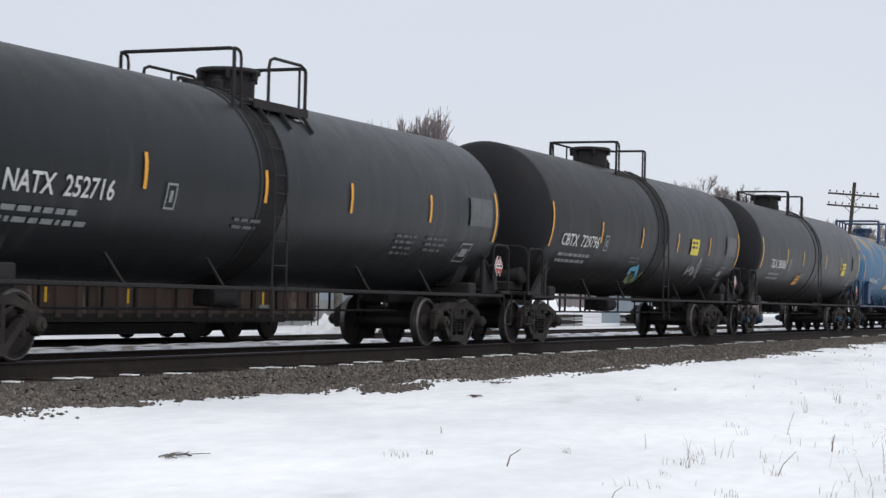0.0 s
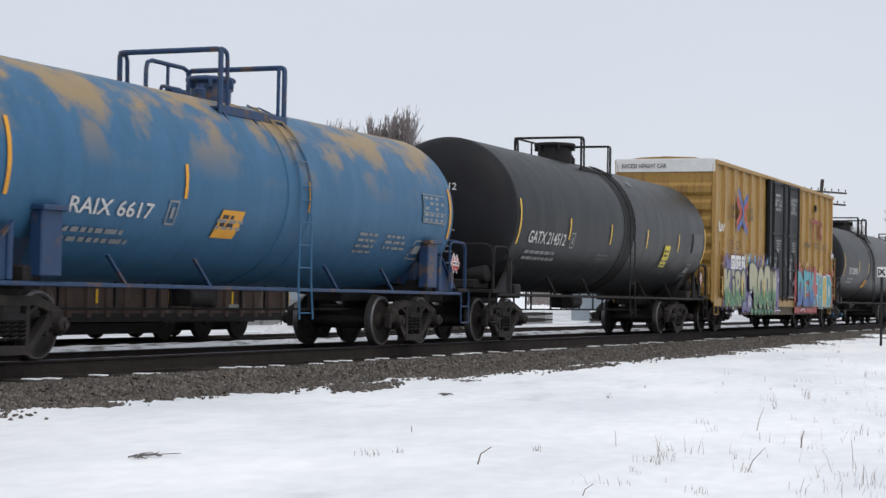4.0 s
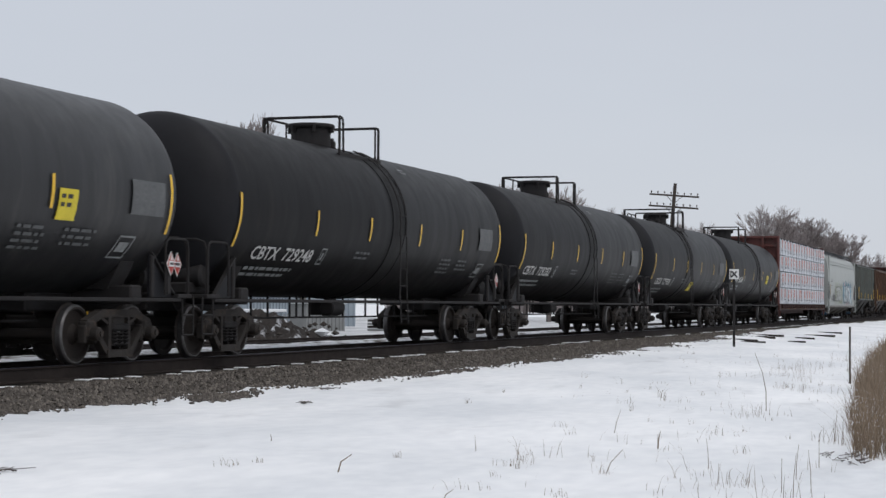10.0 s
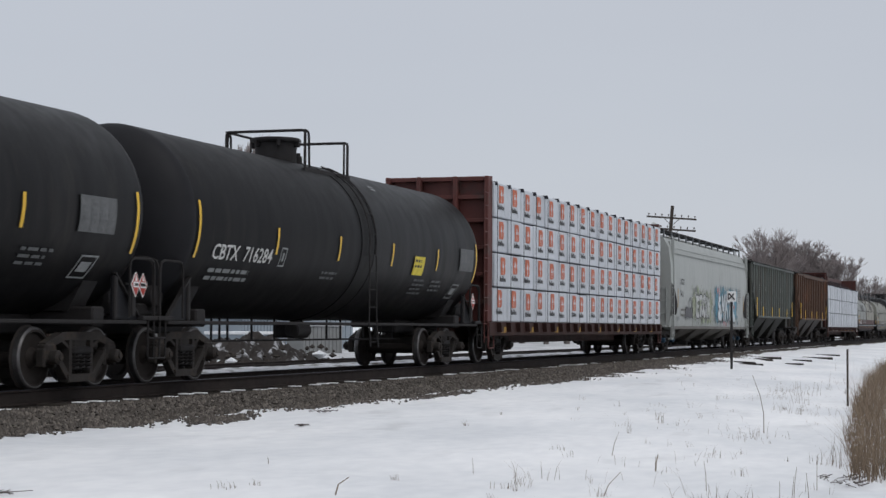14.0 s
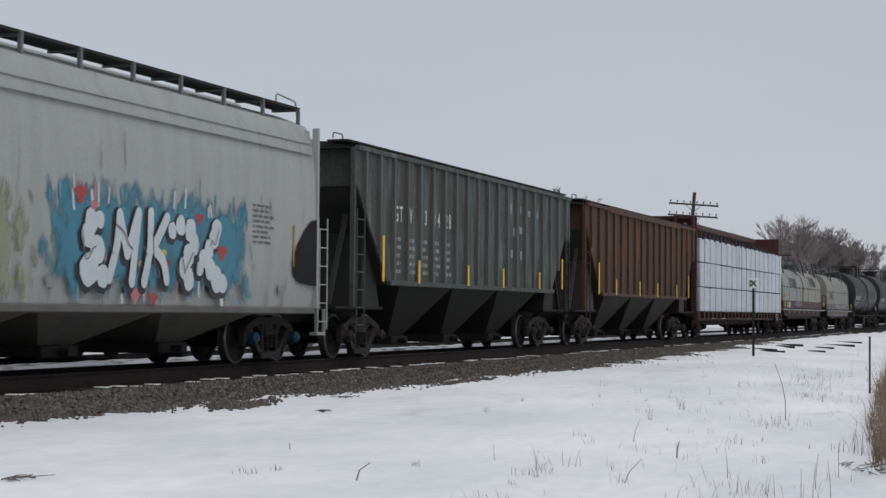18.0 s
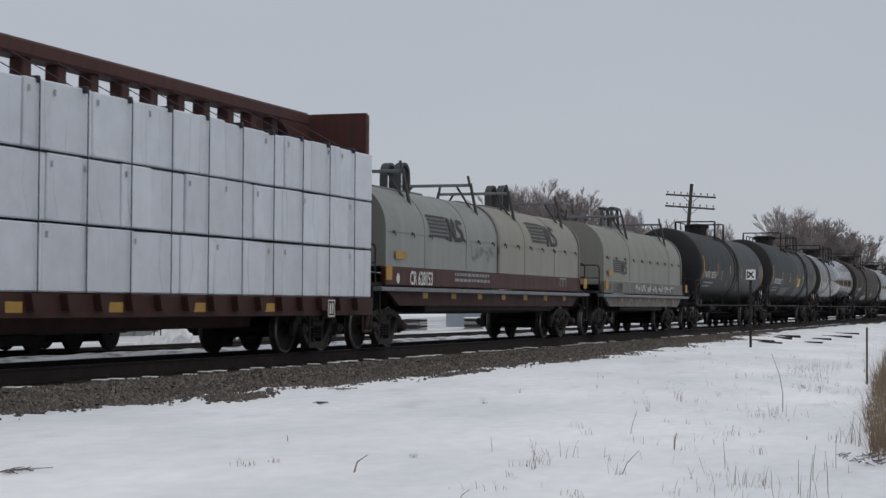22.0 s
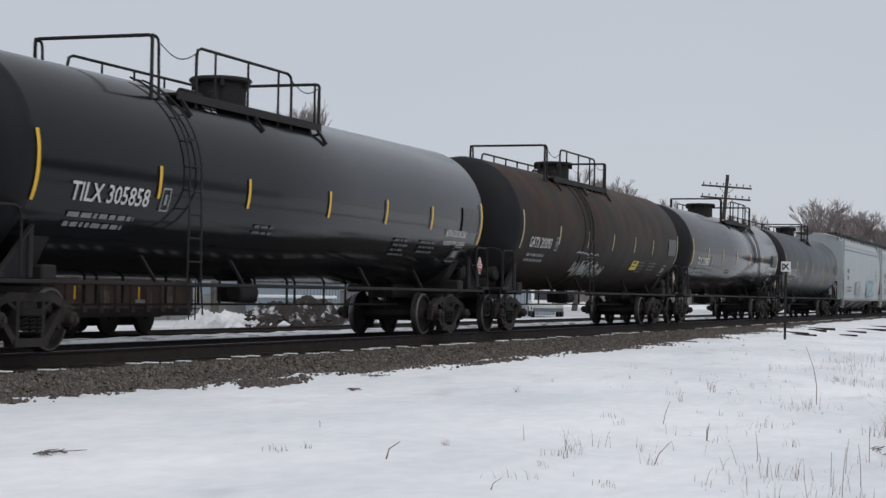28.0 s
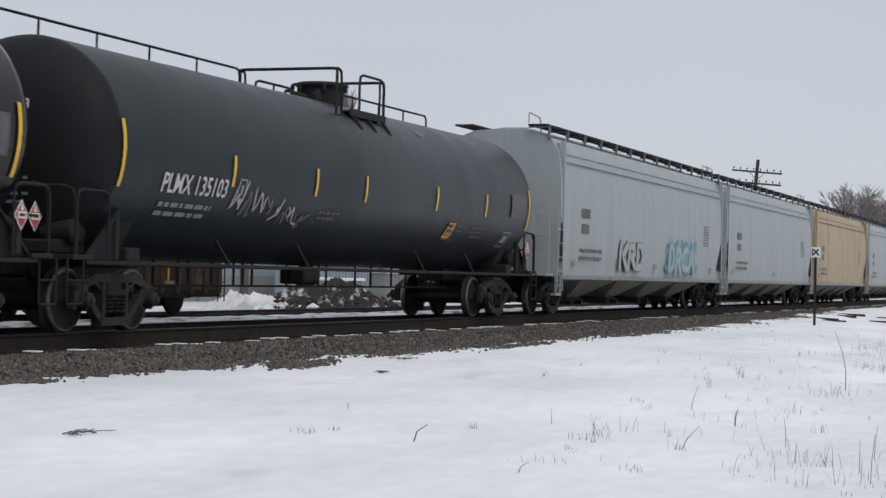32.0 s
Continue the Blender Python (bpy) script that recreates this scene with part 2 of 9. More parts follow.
    "hop_green": mat("hop_green", (0.060, 0.086, 0.088), 0.6, spec=0.2, second=(0.066, 0.048, 0.031), scale=0.9, amount=1.0, stretch=(2.2, 2.2, 0.45), stain=(0.112, 0.136, 0.130), stain_scale=1.3, stain_stretch=(2.4, 2.4, 0.5), stain_cut=(0.52, 0.66), fine=16.0, fine_amount=0.3, bump=0.08),
    "hop_green_rib": mat("hop_green_rib", (0.105, 0.125, 0.122), 0.6, spec=0.2, second=(0.085, 0.072, 0.055), scale=1.2, amount=0.8, stretch=(1, 1, 0.4), bump=0.06),
    "hop_green_dark": mat("hop_green_dark", (0.019, 0.020, 0.018), 0.7, spec=0.2, second=(0.045, 0.042, 0.036), scale=0.9, bump=0.08),
    "hop_brown": mat("hop_brown", (0.088, 0.045, 0.027), 0.65, spec=0.2, second=(0.046, 0.028, 0.020), scale=0.8, amount=1.0, stretch=(2.4, 2.4, 0.3), stain=(0.135, 0.054, 0.026), stain_scale=1.1, stain_stretch=(2, 2, 0.4), stain_cut=(0.58, 0.70), fine=11.0, fine_amount=0.22, bump=0.08),
    "hop_brown_dark": mat("hop_brown_dark", (0.036, 0.028, 0.023), 0.7, second=(0.022, 0.019, 0.018), scale=1.0, bump=0.08),
    "coil_white": mat("coil_white", (0.205, 0.216, 0.203), 0.5, second=(0.168, 0.176, 0.163), scale=0.8, stretch=STREAK, stain=(0.18, 0.165, 0.135), stain_scale=1.3, stain_cut=(0.60, 0.85), bump=0.04),
    "coil_cream": mat("coil_cream", (0.225, 0.217, 0.178), 0.5, second=(0.182, 0.177, 0.147), scale=0.8, stretch=STREAK, stain=(0.175, 0.15, 0.11), stain_scale=1.3, stain_cut=(0.60, 0.85), bump=0.04),
    "coil_grey": mat("coil_grey", (0.200, 0.200, 0.172), 0.55, second=(0.160, 0.160, 0.138), scale=0.8, stretch=STREAK, stain=(0.13, 0.115, 0.085), stain_scale=1.3, stain_cut=(0.58, 0.80), bump=0.05),
    "amber": mat("amber", (0.40, 0.225, 0.03), 0.6, second=(0.22, 0.13, 0.035), scale=4.0, amount=0.8, bump=0.03),
    "emblem_red": mat("emblem_red", (0.26, 0.034, 0.024), 0.55, scale=5.0, bump=0.02),
    "galv": mat("galv", (0.17, 0.18, 0.19), 0.5, metal=0.3, scale=6.0, bump=0.06),
    # near-black that stands for shade in the hoppers' cut-out corners
    "recess_shade": mat("recess_shade", (0.020, 0.018, 0.018), 0.8, spec=0.15, second=(0.012, 0.011, 0.011), scale=1.2, bump=0.05),
    "girder_grime": mat("girder_grime", (0.19, 0.185, 0.165), 0.7, second=(0.075, 0.066, 0.058), scale=1.4, amount=0.9, stretch=STREAK, stain=(0.05, 0.032, 0.025), stain_scale=1.8, bump=0.1),
    "panel_dim": mat("panel_dim", (0.12, 0.123, 0.125), 0.6, second=(0.075, 0.077, 0.079), scale=5.0, bump=0.02),
    "letter_faint": mat("letter_faint", (0.115, 0.12, 0.122), 0.6, second=(0.07, 0.073, 0.075), scale=9.0, bump=0.02),
    "snow": None,
    "wood_tie": mat("wood_tie", (0.045, 0.038, 0.033), 0.9, spec=0.15, second=(0.026, 0.023, 0.021), scale=2.0, stretch=(6, 0.8, 6), bump=0.5, vary=0.25),
    "stone": None,
    "pole_wood": mat("pole_wood", (0.060, 0.048, 0.040), 0.85, second=(0.035, 0.030, 0.026), scale=2.0, stretch=(6, 6, 0.5), bump=0.3),
    "bark": mat("bark", (0.145, 0.125, 0.118), 0.9, second=(0.10, 0.087, 0.083), scale=3.0, bump=0.4),
    # twigs are paler than their own tone: distance haze is mixed into the colour
    "twig": mat("twig", (0.26, 0.226, 0.22), 0.95, second=(0.20, 0.174, 0.168), scale=3.0, bump=0.0),
    "dry_grass": mat("dry_grass", (0.235, 0.172, 0.115), 0.8, second=(0.11, 0.082, 0.060), scale=1.4, amount=0.9, bump=0.0),
    "dirt": mat("dirt", (0.050, 0.044, 0.041), 0.9, spec=0.15, second=(0.027, 0.024, 0.023), scale=2.0, stain=(0.55, 0.56, 0.59), stain_scale=1.9, stain_cut=(0.55, 0.66), bump=1.0, fine=9.0),
    "gond_rust": mat("gond_rust", (0.078, 0.052, 0.043), 0.8, second=(0.040, 0.028, 0.025), scale=1.6, amount=0.9, stain=(0.21, 0.165, 0.135), stain_scale=2.6, stain_stretch=(1, 1, 0.5), stain_cut=(0.56, 0.70), bump=0.3),
    "pale_metal": mat("pale_metal", (0.29, 0.335, 0.375), 0.6, second=(0.225, 0.265, 0.305), scale=0.6, bump=0.05),
    "concrete": mat("concrete", (0.26, 0.265, 0.265), 0.85, second=(0.19, 0.195, 0.195), scale=1.0, bump=0.3),
    "glass_dark": mat("glass_dark", (0.02, 0.025, 0.03), 0.12, scale=1.0, bump=0.0),
}
GRAF = {k: mat("spray_" + k, c, 0.45, scale=2.0, second=tuple(v * 0.8 for v in c), bump=0.02) for k, c in {
    "black": (0.018, 0.018, 0.022), "cream": (0.58, 0.56, 0.36), "green": (0.055, 0.26, 0.085), "violet": (0.19, 0.15, 0.33), "teal": (0.04, 0.27, 0.31),
    "blue": (0.025, 0.075, 0.30), "pale": (0.55, 0.60, 0.62), "sky": (0.13, 0.42, 0.60), "pink": (0.50, 0.17, 0.20), "lime": (0.27, 0.33, 0.16), "gold": (0.52, 0.38, 0.07),
    "teal_mist": (0.12, 0.30, 0.37), "lime_mist": (0.30, 0.34, 0.25), "grey": (0.12, 0.125, 0.13), "crimson": (0.36, 0.045, 0.04), "silver": (0.44, 0.45, 0.44)}.items()}


def fade_material(name, low, high, z0, z1):
    """Spray paint that fades from one colour below to another above."""
    m = mat(name, high, 0.45, second=tuple(v * 0.85 for v in high), scale=2.0, bump=0.02)
    nt = m.node_tree
    bs = nt.nodes["Principled BSDF"]
    old = bs.inputs["Base Color"].links[0].from_socket
    tc, sp, mr, mx, ns, ad = (nt.nodes.new("ShaderNode" + k) for k in ("TexCoord", "SeparateXYZ", "MapRange", "Mix", "TexNoise", "Math"))
    ns.inputs["Scale"].default_value = 3.0
    ad.operation = "MULTIPLY_ADD"
    ad.inputs[1].default_value = 0.75
    mr.inputs["From Min"].default_value, mr.inputs["From Max"].default_value = z0 + 0.375, z1 + 0.375
    mx.data_type = "RGBA"
    mx.inputs[6].default_value = (*low, 1)
    nt.links.new(tc.outputs["Object"], sp.inputs[0])
    nt.links.new(tc.outputs["Object"], ns.inputs["Vector"])
    nt.links.new(ns.outputs["Fac"], ad.inputs[0])
    nt.links.new(sp.outputs["Z"], ad.inputs[2])
    nt.links.new(ad.outputs[0], mr.inputs["Value"])
    nt.links.new(mr.outputs[0], mx.inputs["Factor"])
    nt.links.new(old, mx.inputs[7])
    nt.links.new(mx.outputs[2], bs.inputs["Base Color"])
    return m


GRAF["cream_green"] = fade_material("spray_cream_green", (0.032, 0.15, 0.05), (0.36, 0.345, 0.22), 1.22, 1.42)
GRAF["teal_blue"] = fade_material("spray_teal_blue", (0.022, 0.07, 0.25), (0.042, 0.28, 0.33), 1.2, 1.65)


def mist_material(name, colour, aspect, ragged=0.5):
    """A sprayed cloud that thins out towards its edges in ragged wisps."""
    m = mat(name, colour, 0.5, second=tuple(v * 0.8 for v in colour), scale=2.0, bump=0.02)
    nt = m.node_tree
    bs = nt.nodes["Principled BSDF"]
    tc, sp, ns, mp = (nt.nodes.new("ShaderNode" + k) for k in ("TexCoord", "SeparateXYZ", "TexNoise", "Mapping"))
    ns.inputs["Scale"].default_value, ns.inputs["Detail"].default_value = 2.6, 5.0
    mp.inputs["Scale"].default_value = (1.6, 1, 0.8)
    nt.links.new(tc.outputs["Object"], mp.inputs["Vector"])
    nt.links.new(mp.outputs[0], ns.inputs["Vector"])
    nt.links.new(tc.outputs["Generated"], sp.inputs[0])

    def math_node(kind, a, b=0.0, c=0.0):
        n = nt.nodes.new("ShaderNodeMath")
        n.operation = kind
        for i, v in enumerate((a, b, c)):
            if isinstance(v, float):
                n.inputs[i].default_value = v
            else:
                nt.links.new(v, n.inputs[i])
        return n.outputs[0]
    ex = math_node("MULTIPLY", math_node("SUBTRACT", 0.5, math_node("ABSOLUTE", math_node("SUBTRACT", sp.outputs["X"], 0.5))), float(aspect))
    ez = math_node("SUBTRACT", 0.5, math_node("ABSOLUTE", math_node("SUBTRACT", sp.outputs["Z"], 0.5)))
    near = math_node("MINIMUM", ex, ez)
    f = math_node("MULTIPLY_ADD", math_node("SUBTRACT", ns.outputs["Fac"], 0.62), float(ragged), near)
    mr = nt.nodes.new("ShaderNodeMapRange")
    mr.inputs["From Min"].default_value, mr.inputs["From Max"].default_value = 0.0, 0.16
    nt.links.new(f, mr.inputs["Value"])
    nt.links.new(mr.outputs[0], bs.inputs["Alpha"])
    return m


MIST = {k: mist_material("mist_" + k, c, a, r) for k, c, a, r in (
    ("violet", (0.145, 0.115, 0.25), 4.5, 0.6), ("lime", (0.25, 0.275, 0.18), 2.6, 1.25), ("teal", (0.045, 0.20, 0.28), 2.4, 0.75), ("crimson", (0.34, 0.05, 0.05), 3.0, 0.8), ("dark", (0.045, 0.045, 0.05), 2.0, 0.8),
    ("pale_teal", (0.13, 0.30, 0.36), 2.5, 0.8))}


def snow_material(name="snow", k=1.0):
    m = bpy.data.materials.new(name)
    m.use_nodes = True
    nt = m.node_tree
    bs = nt.nodes["Principled BSDF"]
    bs.inputs["Roughness"].default_value = 0.75
    bs.inputs["Specular IOR Level"].default_value = 0.25
    tc = nt.nodes.new("ShaderNodeTexCoord")
    cols = []
    for sc, st, lo, hi, a, b in ((0.35, (0.5, 1, 1), 0.35, 0.7, (0.735, 0.75, 0.77, 1), (0.915, 0.915, 0.92, 1)), (5.0, (0.5, 1, 1), 0.3, 0.7, (0.90, 0.905, 0.915, 1), (1, 1, 1, 1)),
                                 (1.3, (0.35, 1, 1), 0.60, 0.75, (1, 1, 1, 1), (0.86, 0.86, 0.86, 1))):
        mp, n, r = nt.nodes.new("ShaderNodeMapping"), nt.nodes.new("ShaderNodeTexNoise"), nt.nodes.new("ShaderNodeValToRGB")
        mp.inputs["Scale"].default_value = st
        n.inputs["Scale"].default_value, n.inputs["Detail"].default_value = sc, 6.0
        nt.links.new(tc.outputs["Object"], mp.inputs["Vector"])
        nt.links.new(mp.outputs[0], n.inputs["Vector"])
        r.color_ramp.elements[0].position, r.color_ramp.elements[1].position = lo, hi
        d = k if sc < 1 else 1.0
        r.color_ramp.elements[0].color, r.color_ramp.elements[1].color = tuple(v * d * (0.75 if d < 1 else 1) for v in a[:3]) + (1,), tuple(v * d for v in b[:3]) + (1,)
        nt.links.new(n.outputs["Fac"], r.inputs[0])
        cols.append(r.outputs[0])
        last = n
    x, y = nt.nodes.new("ShaderNodeMix"), nt.nodes.new("ShaderNodeMix")
    for k in (x, y):
        k.data_type, k.blend_type = "RGBA", "MULTIPLY"
        k.inputs["Factor"].default_value = 1.0
    nt.links.new(cols[0], x.inputs[6]), nt.links.new(cols[1], x.inputs[7])
    nt.links.new(x.outputs[2], y.inputs[6]), nt.links.new(cols[2], y.inputs[7])
    nt.links.new(y.outputs[2], bs.inputs["Base Color"])
    b = nt.nodes.new("ShaderNodeBump")
    b.inputs["Strength"].default_value, b.inputs["Distance"].default_value = 0.5, 0.03
    nt.links.new(last.outputs["Fac"], b.inputs["Height"])
    nt.links.new(b.outputs[0], bs.inputs["Normal"])
    return m


def stone_material():
    m = bpy.data.materials.new("ballast_stone")
    m.use_nodes = True
    nt = m.node_tree
    bs = nt.nodes["Principled BSDF"]
    bs.inputs["Roughness"].default_value = 0.9
    g, r = nt.nodes.new("ShaderNodeNewGeometry"), nt.nodes.new("ShaderNodeValToRGB")
    els = r.color_ramp.elements
    els[0].color, els[1].color = (0.056, 0.048, 0.042, 1), (0.168, 0.146, 0.127, 1)
    e2 = els.new(0.55)
    e2.color = (0.080, 0.069, 0.059, 1)
    nt.links.new(g.outputs["Random Per Island"], r.inputs[0])
    nt.links.new(r.outputs[0], bs.inputs["Base Color"])
    return m


# the yard's snow is a darker copy, with shade and dirt in its colour
M["snow"], M["stone"], M["shaded_yard_snow"] = snow_material(), stone_material(), snow_material("shaded_yard_snow", 0.78)


# ---- mesh tools ----
class Shape:
    """Vertices and faces that become one mesh."""

    def __init__(self):
        self.v, self.f = [], []

    def add(self, verts, faces):
        n = len(self.v)
        self.v += [tuple(p) for p in verts]
        self.f += [tuple(i + n for i in q) for q in faces]
        return self

    def box(self, x0, x1, y0, y1, z0, z1, c=0.0):
        if c <= 0:
            return self.add([(x, y, z) for x in (x0, x1) for y in (y0, y1) for z in (z0, z1)],
                            [(0, 1, 3, 2), (4, 6, 7, 5), (0, 4, 5, 1), (2, 3, 7, 6), (0, 2, 6, 4), (1, 5, 7, 3)])
        lo, hi = (x0, y0, z0), (x1, y1, z1)
        vs, ix = [], {}
        for sx in (0, 1):
            for sy in (0, 1):
                for sz in (0, 1):
                    s = (sx, sy, sz)
                    for a in range(3):
                        p = [hi[k] - c if s[k] else lo[k] + c for k in range(3)]
                        p[a] = hi[a] if s[a] else lo[a]
                        ix[s, a] = len(vs)
                        vs.append(p)
        fs = []
        for a in range(3):
            b, d = (a + 1) % 3, (a + 2) % 3
            for side in (0, 1):
                q = []
                for u, w in ((0, 0), (1, 0), (1, 1), (0, 1)):
                    s = [0, 0, 0]
                    s[a], s[b], s[d] = side, u, w
                    q.append(ix[tuple(s), a])
                fs.append(q if side else q[::-1])
            for u in (0, 1):
                for w in (0, 1):
                    s0, s1 = [0, 0, 0], [0, 0, 0]
                    s0[b] = s1[b] = u
                    s0[d] = s1[d] = w
                    s1[a] = 1
                    q = [ix[tuple(s0), b], ix[tuple(s1), b], ix[tuple(s1), d], ix[tuple(s0), d]]
                    fs.append(q if u == w else q[::-1])
        for (s, a), i in list(ix.items()):
            if a == 0:
                q = [ix[s, 0], ix[s, 1], ix[s, 2]]
                fs.append(q if sum(s) % 2 else q[::-1])
        return self.add(vs, fs)

    def tube(self, pts, r, n=6, r_end=None):
        pts = [Vector(p) for p in pts]
        rings, side = [], None
        for i, p in enumerate(pts):
            d = (pts[min(i + 1, len(pts) - 1)] - pts[max(i - 1, 0)]).normalized()
            if side is None:
                side = d.cross(Vector((0, 0, 1)) if abs(d.z) < 0.9 else Vector((1, 0, 0))).normalized()
            side = (side - d * side.dot(d)).normalized()
            up = d.cross(side)
            rr = r if r_end is None else r + (r_end - r) * i / (len(pts) - 1)
            rings.append([p + (side * math.cos(a) + up * math.sin(a)) * rr for a in (2 * math.pi * k / n for k in range(n))])
        fs = [(i * n + k, i * n + (k + 1) % n, (i + 1) * n + (k + 1) % n, (i + 1) * n + k) for i in range(len(pts) - 1) for k in range(n)]
        fs += [tuple(range(n))[::-1], tuple((len(pts) - 1) * n + k for k in range(n))]
        return self.add([q for ring in rings for q in ring], fs)

    def bend(self, pts, r, n=6, corner=0.12):
        """A bent pipe: the corners of the line are rounded."""
        pts = [Vector(p) for p in pts]
        out = [pts[0]]
        for a, b, c in zip(pts, pts[1:], pts[2:]):
            k = min(corner, (a - b).length * 0.45, (c - b).length * 0.45)
            p, q = b + (a - b).normalized() * k, b + (c - b).normalized() * k
            out += [p, p * 0.25 + b * 0.5 + q * 0.25, q]
        return self.tube(out + [pts[-1]], r, n)

    def lathe(self, profile, n=32, y=0.0, z=0.0, caps=True):
        """Rings (x, radius) round a line along x at y, z."""
        vs, fs = [], []
        for x, r in profile:
            vs += [(x, y + r * math.cos(2 * math.pi * k / n), z + r * math.sin(2 * math.pi * k / n)) for k in range(n)]
        for i in range(len(profile) - 1):
            fs += [(i * n + k, i * n + (k + 1) % n, (i + 1) * n + (k + 1) % n, (i + 1) * n + k) for k in range(n)]
        if caps:
            fs += [tuple(range(n)), tuple((len(profile) - 1) * n + k for k in range(n))[::-1]]
        fs = [q[::-1] for q in fs]
        return self.add(vs, fs)

    def drum(self, p, axis, r, length, n=16, c=0.0):
        """A drum that starts at p and runs along an axis (0, 1, 2), its rims chamfered."""
        prof = [(0, r - c), (c, r), (length - c, r), (length, r - c)] if c else [(0, r), (length, r)]
        s = Shape().lathe(prof, n)
        turn = {0: lambda q: q, 1: lambda q: (q[1], q[0], -q[2]), 2: lambda q: (q[1], -q[2], q[0])}[axis]
        q = [turn(u) for u in s.v]
        fs = s.f if axis != 2 else [g[::-1] for g in s.f]
        return self.add([(a + p[0], b + p[1], d + p[2]) for a, b, d in q], fs)

    def prism(self, poly, axis, a, b):
        """A flat outline pushed along an axis from a to b. The outline gives the other two coordinates in order."""
        n = len(poly)
        put = {0: lambda t, q: (t, q[0], q[1]), 1: lambda t, q: (q[0], t, q[1]), 2: lambda t, q: (q[0], q[1], t)}[axis]
        vs = [put(a, q) for q in poly] + [put(b, q) for q in poly]
        fs = [tuple(range(n))[::-1], tuple(range(n, 2 * n))] + [(i, (i + 1) % n, n + (i + 1) % n, n + i) for i in range(n)]
        return self.add(vs, fs)

    def beam(self, p, q, w, h):
        """A bar of width w (across, along y) and height h from p to q in the x-z plane or along y."""
        p, q = Vector(p), Vector(q)
        d = (q - p).normalized()
        side = Vector((0, 1, 0)) if abs(d.y) < 0.9 else Vector((1, 0, 0))
        up = d.cross(side).normalized()
        side = up.cross(d)
        vs = [o + side * s * w / 2 + up * t * h / 2 for o in (p, q) for s, t in ((-1, -1), (1, -1), (1, 1), (-1, 1))]
        return self.add(vs, [(0, 1, 2, 3), (4, 7, 6, 5), (0, 4, 5, 1), (1, 5, 6, 2), (2, 6, 7, 3), (3, 7, 4, 0)])

    def moved(self, m):
        self.v = [tuple(m @ Vector(p)) for p in self.v]
        return self


def mesh_of(name, shape, material, smooth=True):
    me = bpy.data.meshes.new(name)
    me.from_pydata(shape.v, [], shape.f)
    for k in (material if isinstance(material, (list, tuple)) else [material]):
        me.materials.append(k)
    if smooth:
        me.polygons.foreach_set("use_smooth", [True] * len(me.polygons))
        me.set_sharp_from_angle(angle=radians(32))
    me.update()
    return me


def part(name, shape, material, parent, label="", at=None):
    """One mesh as a part of a thing, or of a part of it. A finished mesh may be given in place of a shape."""
    me = shape if isinstance(shape, bpy.types.Mesh) else mesh_of(name, shape, material)
    ob = new(name, me)
    if parent is not None:
        ob.parent = parent
    if at is not None:
        ob.matrix_basis = at if isinstance(at, Matrix) else Matrix.Translation(at)
    if label:
        ob["label"] = label
    return ob


def band_of(shell):
    """The band under the ladder has the grime of dark tanks, or the blue tank's own paint."""
    return shell if shell in (M["tank_blue"], M["tank_rust"], M["tank_charcoal"]) else M["band_grime"]


STORE = {}


def stored(key, make):
    if key not in STORE:
        STORE[key] = make()
    return STORE[key]


def glyphs(text, height, squeeze=0.82, bold=0.012, gap=1.0):
    """The outline of a line of writing as points and faces, its foot at 0, 0."""
    def make():
        cu = bpy.data.curves.new("writing", "FONT")
        cu.body, cu.size, cu.offset, cu.resolution_u, cu.space_character = text, 1.0, bold, 2, gap
        ob = bpy.data.objects.new("writing", cu)
        me = bpy.data.meshes.new_from_object(ob)
        vs, fs = [tuple(v.co) for v in me.vertices], [tuple(p.vertices) for p in me.polygons]
        bpy.data.objects.remove(ob)
        bpy.data.meshes.remove(me)
        bpy.data.curves.remove(cu)
        return vs, fs
    vs, fs = stored(("g", text, bold, gap), make)
    k = height / 0.72
    return [(x * k * squeeze, y * k) for x, y, _ in vs], fs


def rects(items):
    """Upright bars and blocks: rows of x0, x1, z0, z1, cut in steps so that they can follow a round side."""
    vs, fs = [], []
    for x0, x1, z0, z1 in items:
        k = max(1, int(abs(z1 - z0) / 0.12))
        n = len(vs)
        for i in range(k + 1):
            z = z0 + (z1 - z0) * i / k
            vs += [(x0, z), (x1, z)]
        fs += [(n + 2 * i, n + 2 * i + 1, n + 2 * i + 3, n + 2 * i + 2) for i in range(k)]
    return vs, fs


def flat_side(y, dx=0.0, dz=0.0):
    return lambda x, z: (x + dx, y, z + dz)


def round_side(r, zc, lift=0.026, x0=0.0):
    """Heights run along the round side of a tank, from its middle."""
    def put(x, z):
        a = (z - zc) / r
        return (x + x0, -(r + lift) * math.cos(a), zc + (r + lift) * math.sin(a))
    return put


def mark(name, flat, put, material, parent, label="", at=(0, 0), lean=0.0):
    """Paint or writing that lies on a side. Its points are x, height and, where strokes cross, a little lift."""
    vs, fs = flat
    out = []
    for q in vs:
        p = put(q[0] + at[0] + lean * q[1], q[1] + at[1])
        out.append((p[0], p[1] - (q[2] if len(q) > 2 else 0.0), p[2]))
    return part(name, Shape().add(out, fs), material, parent, label)


def small_print(rng, x0, z0, rows, width, height=0.07, step=0.13):
    """Rows of words too small to read, as bars."""
    out = []
    for r in range(rows):
        x, end = x0, x0 + width * rng.uniform(0.75, 1.0)
        while x < end:
            w = rng.uniform(0.08, 0.3)
            out.append((x, min(x + w, end), z0 - r * step, z0 - r * step + height))
            x += w + 0.06
    return rects(out)


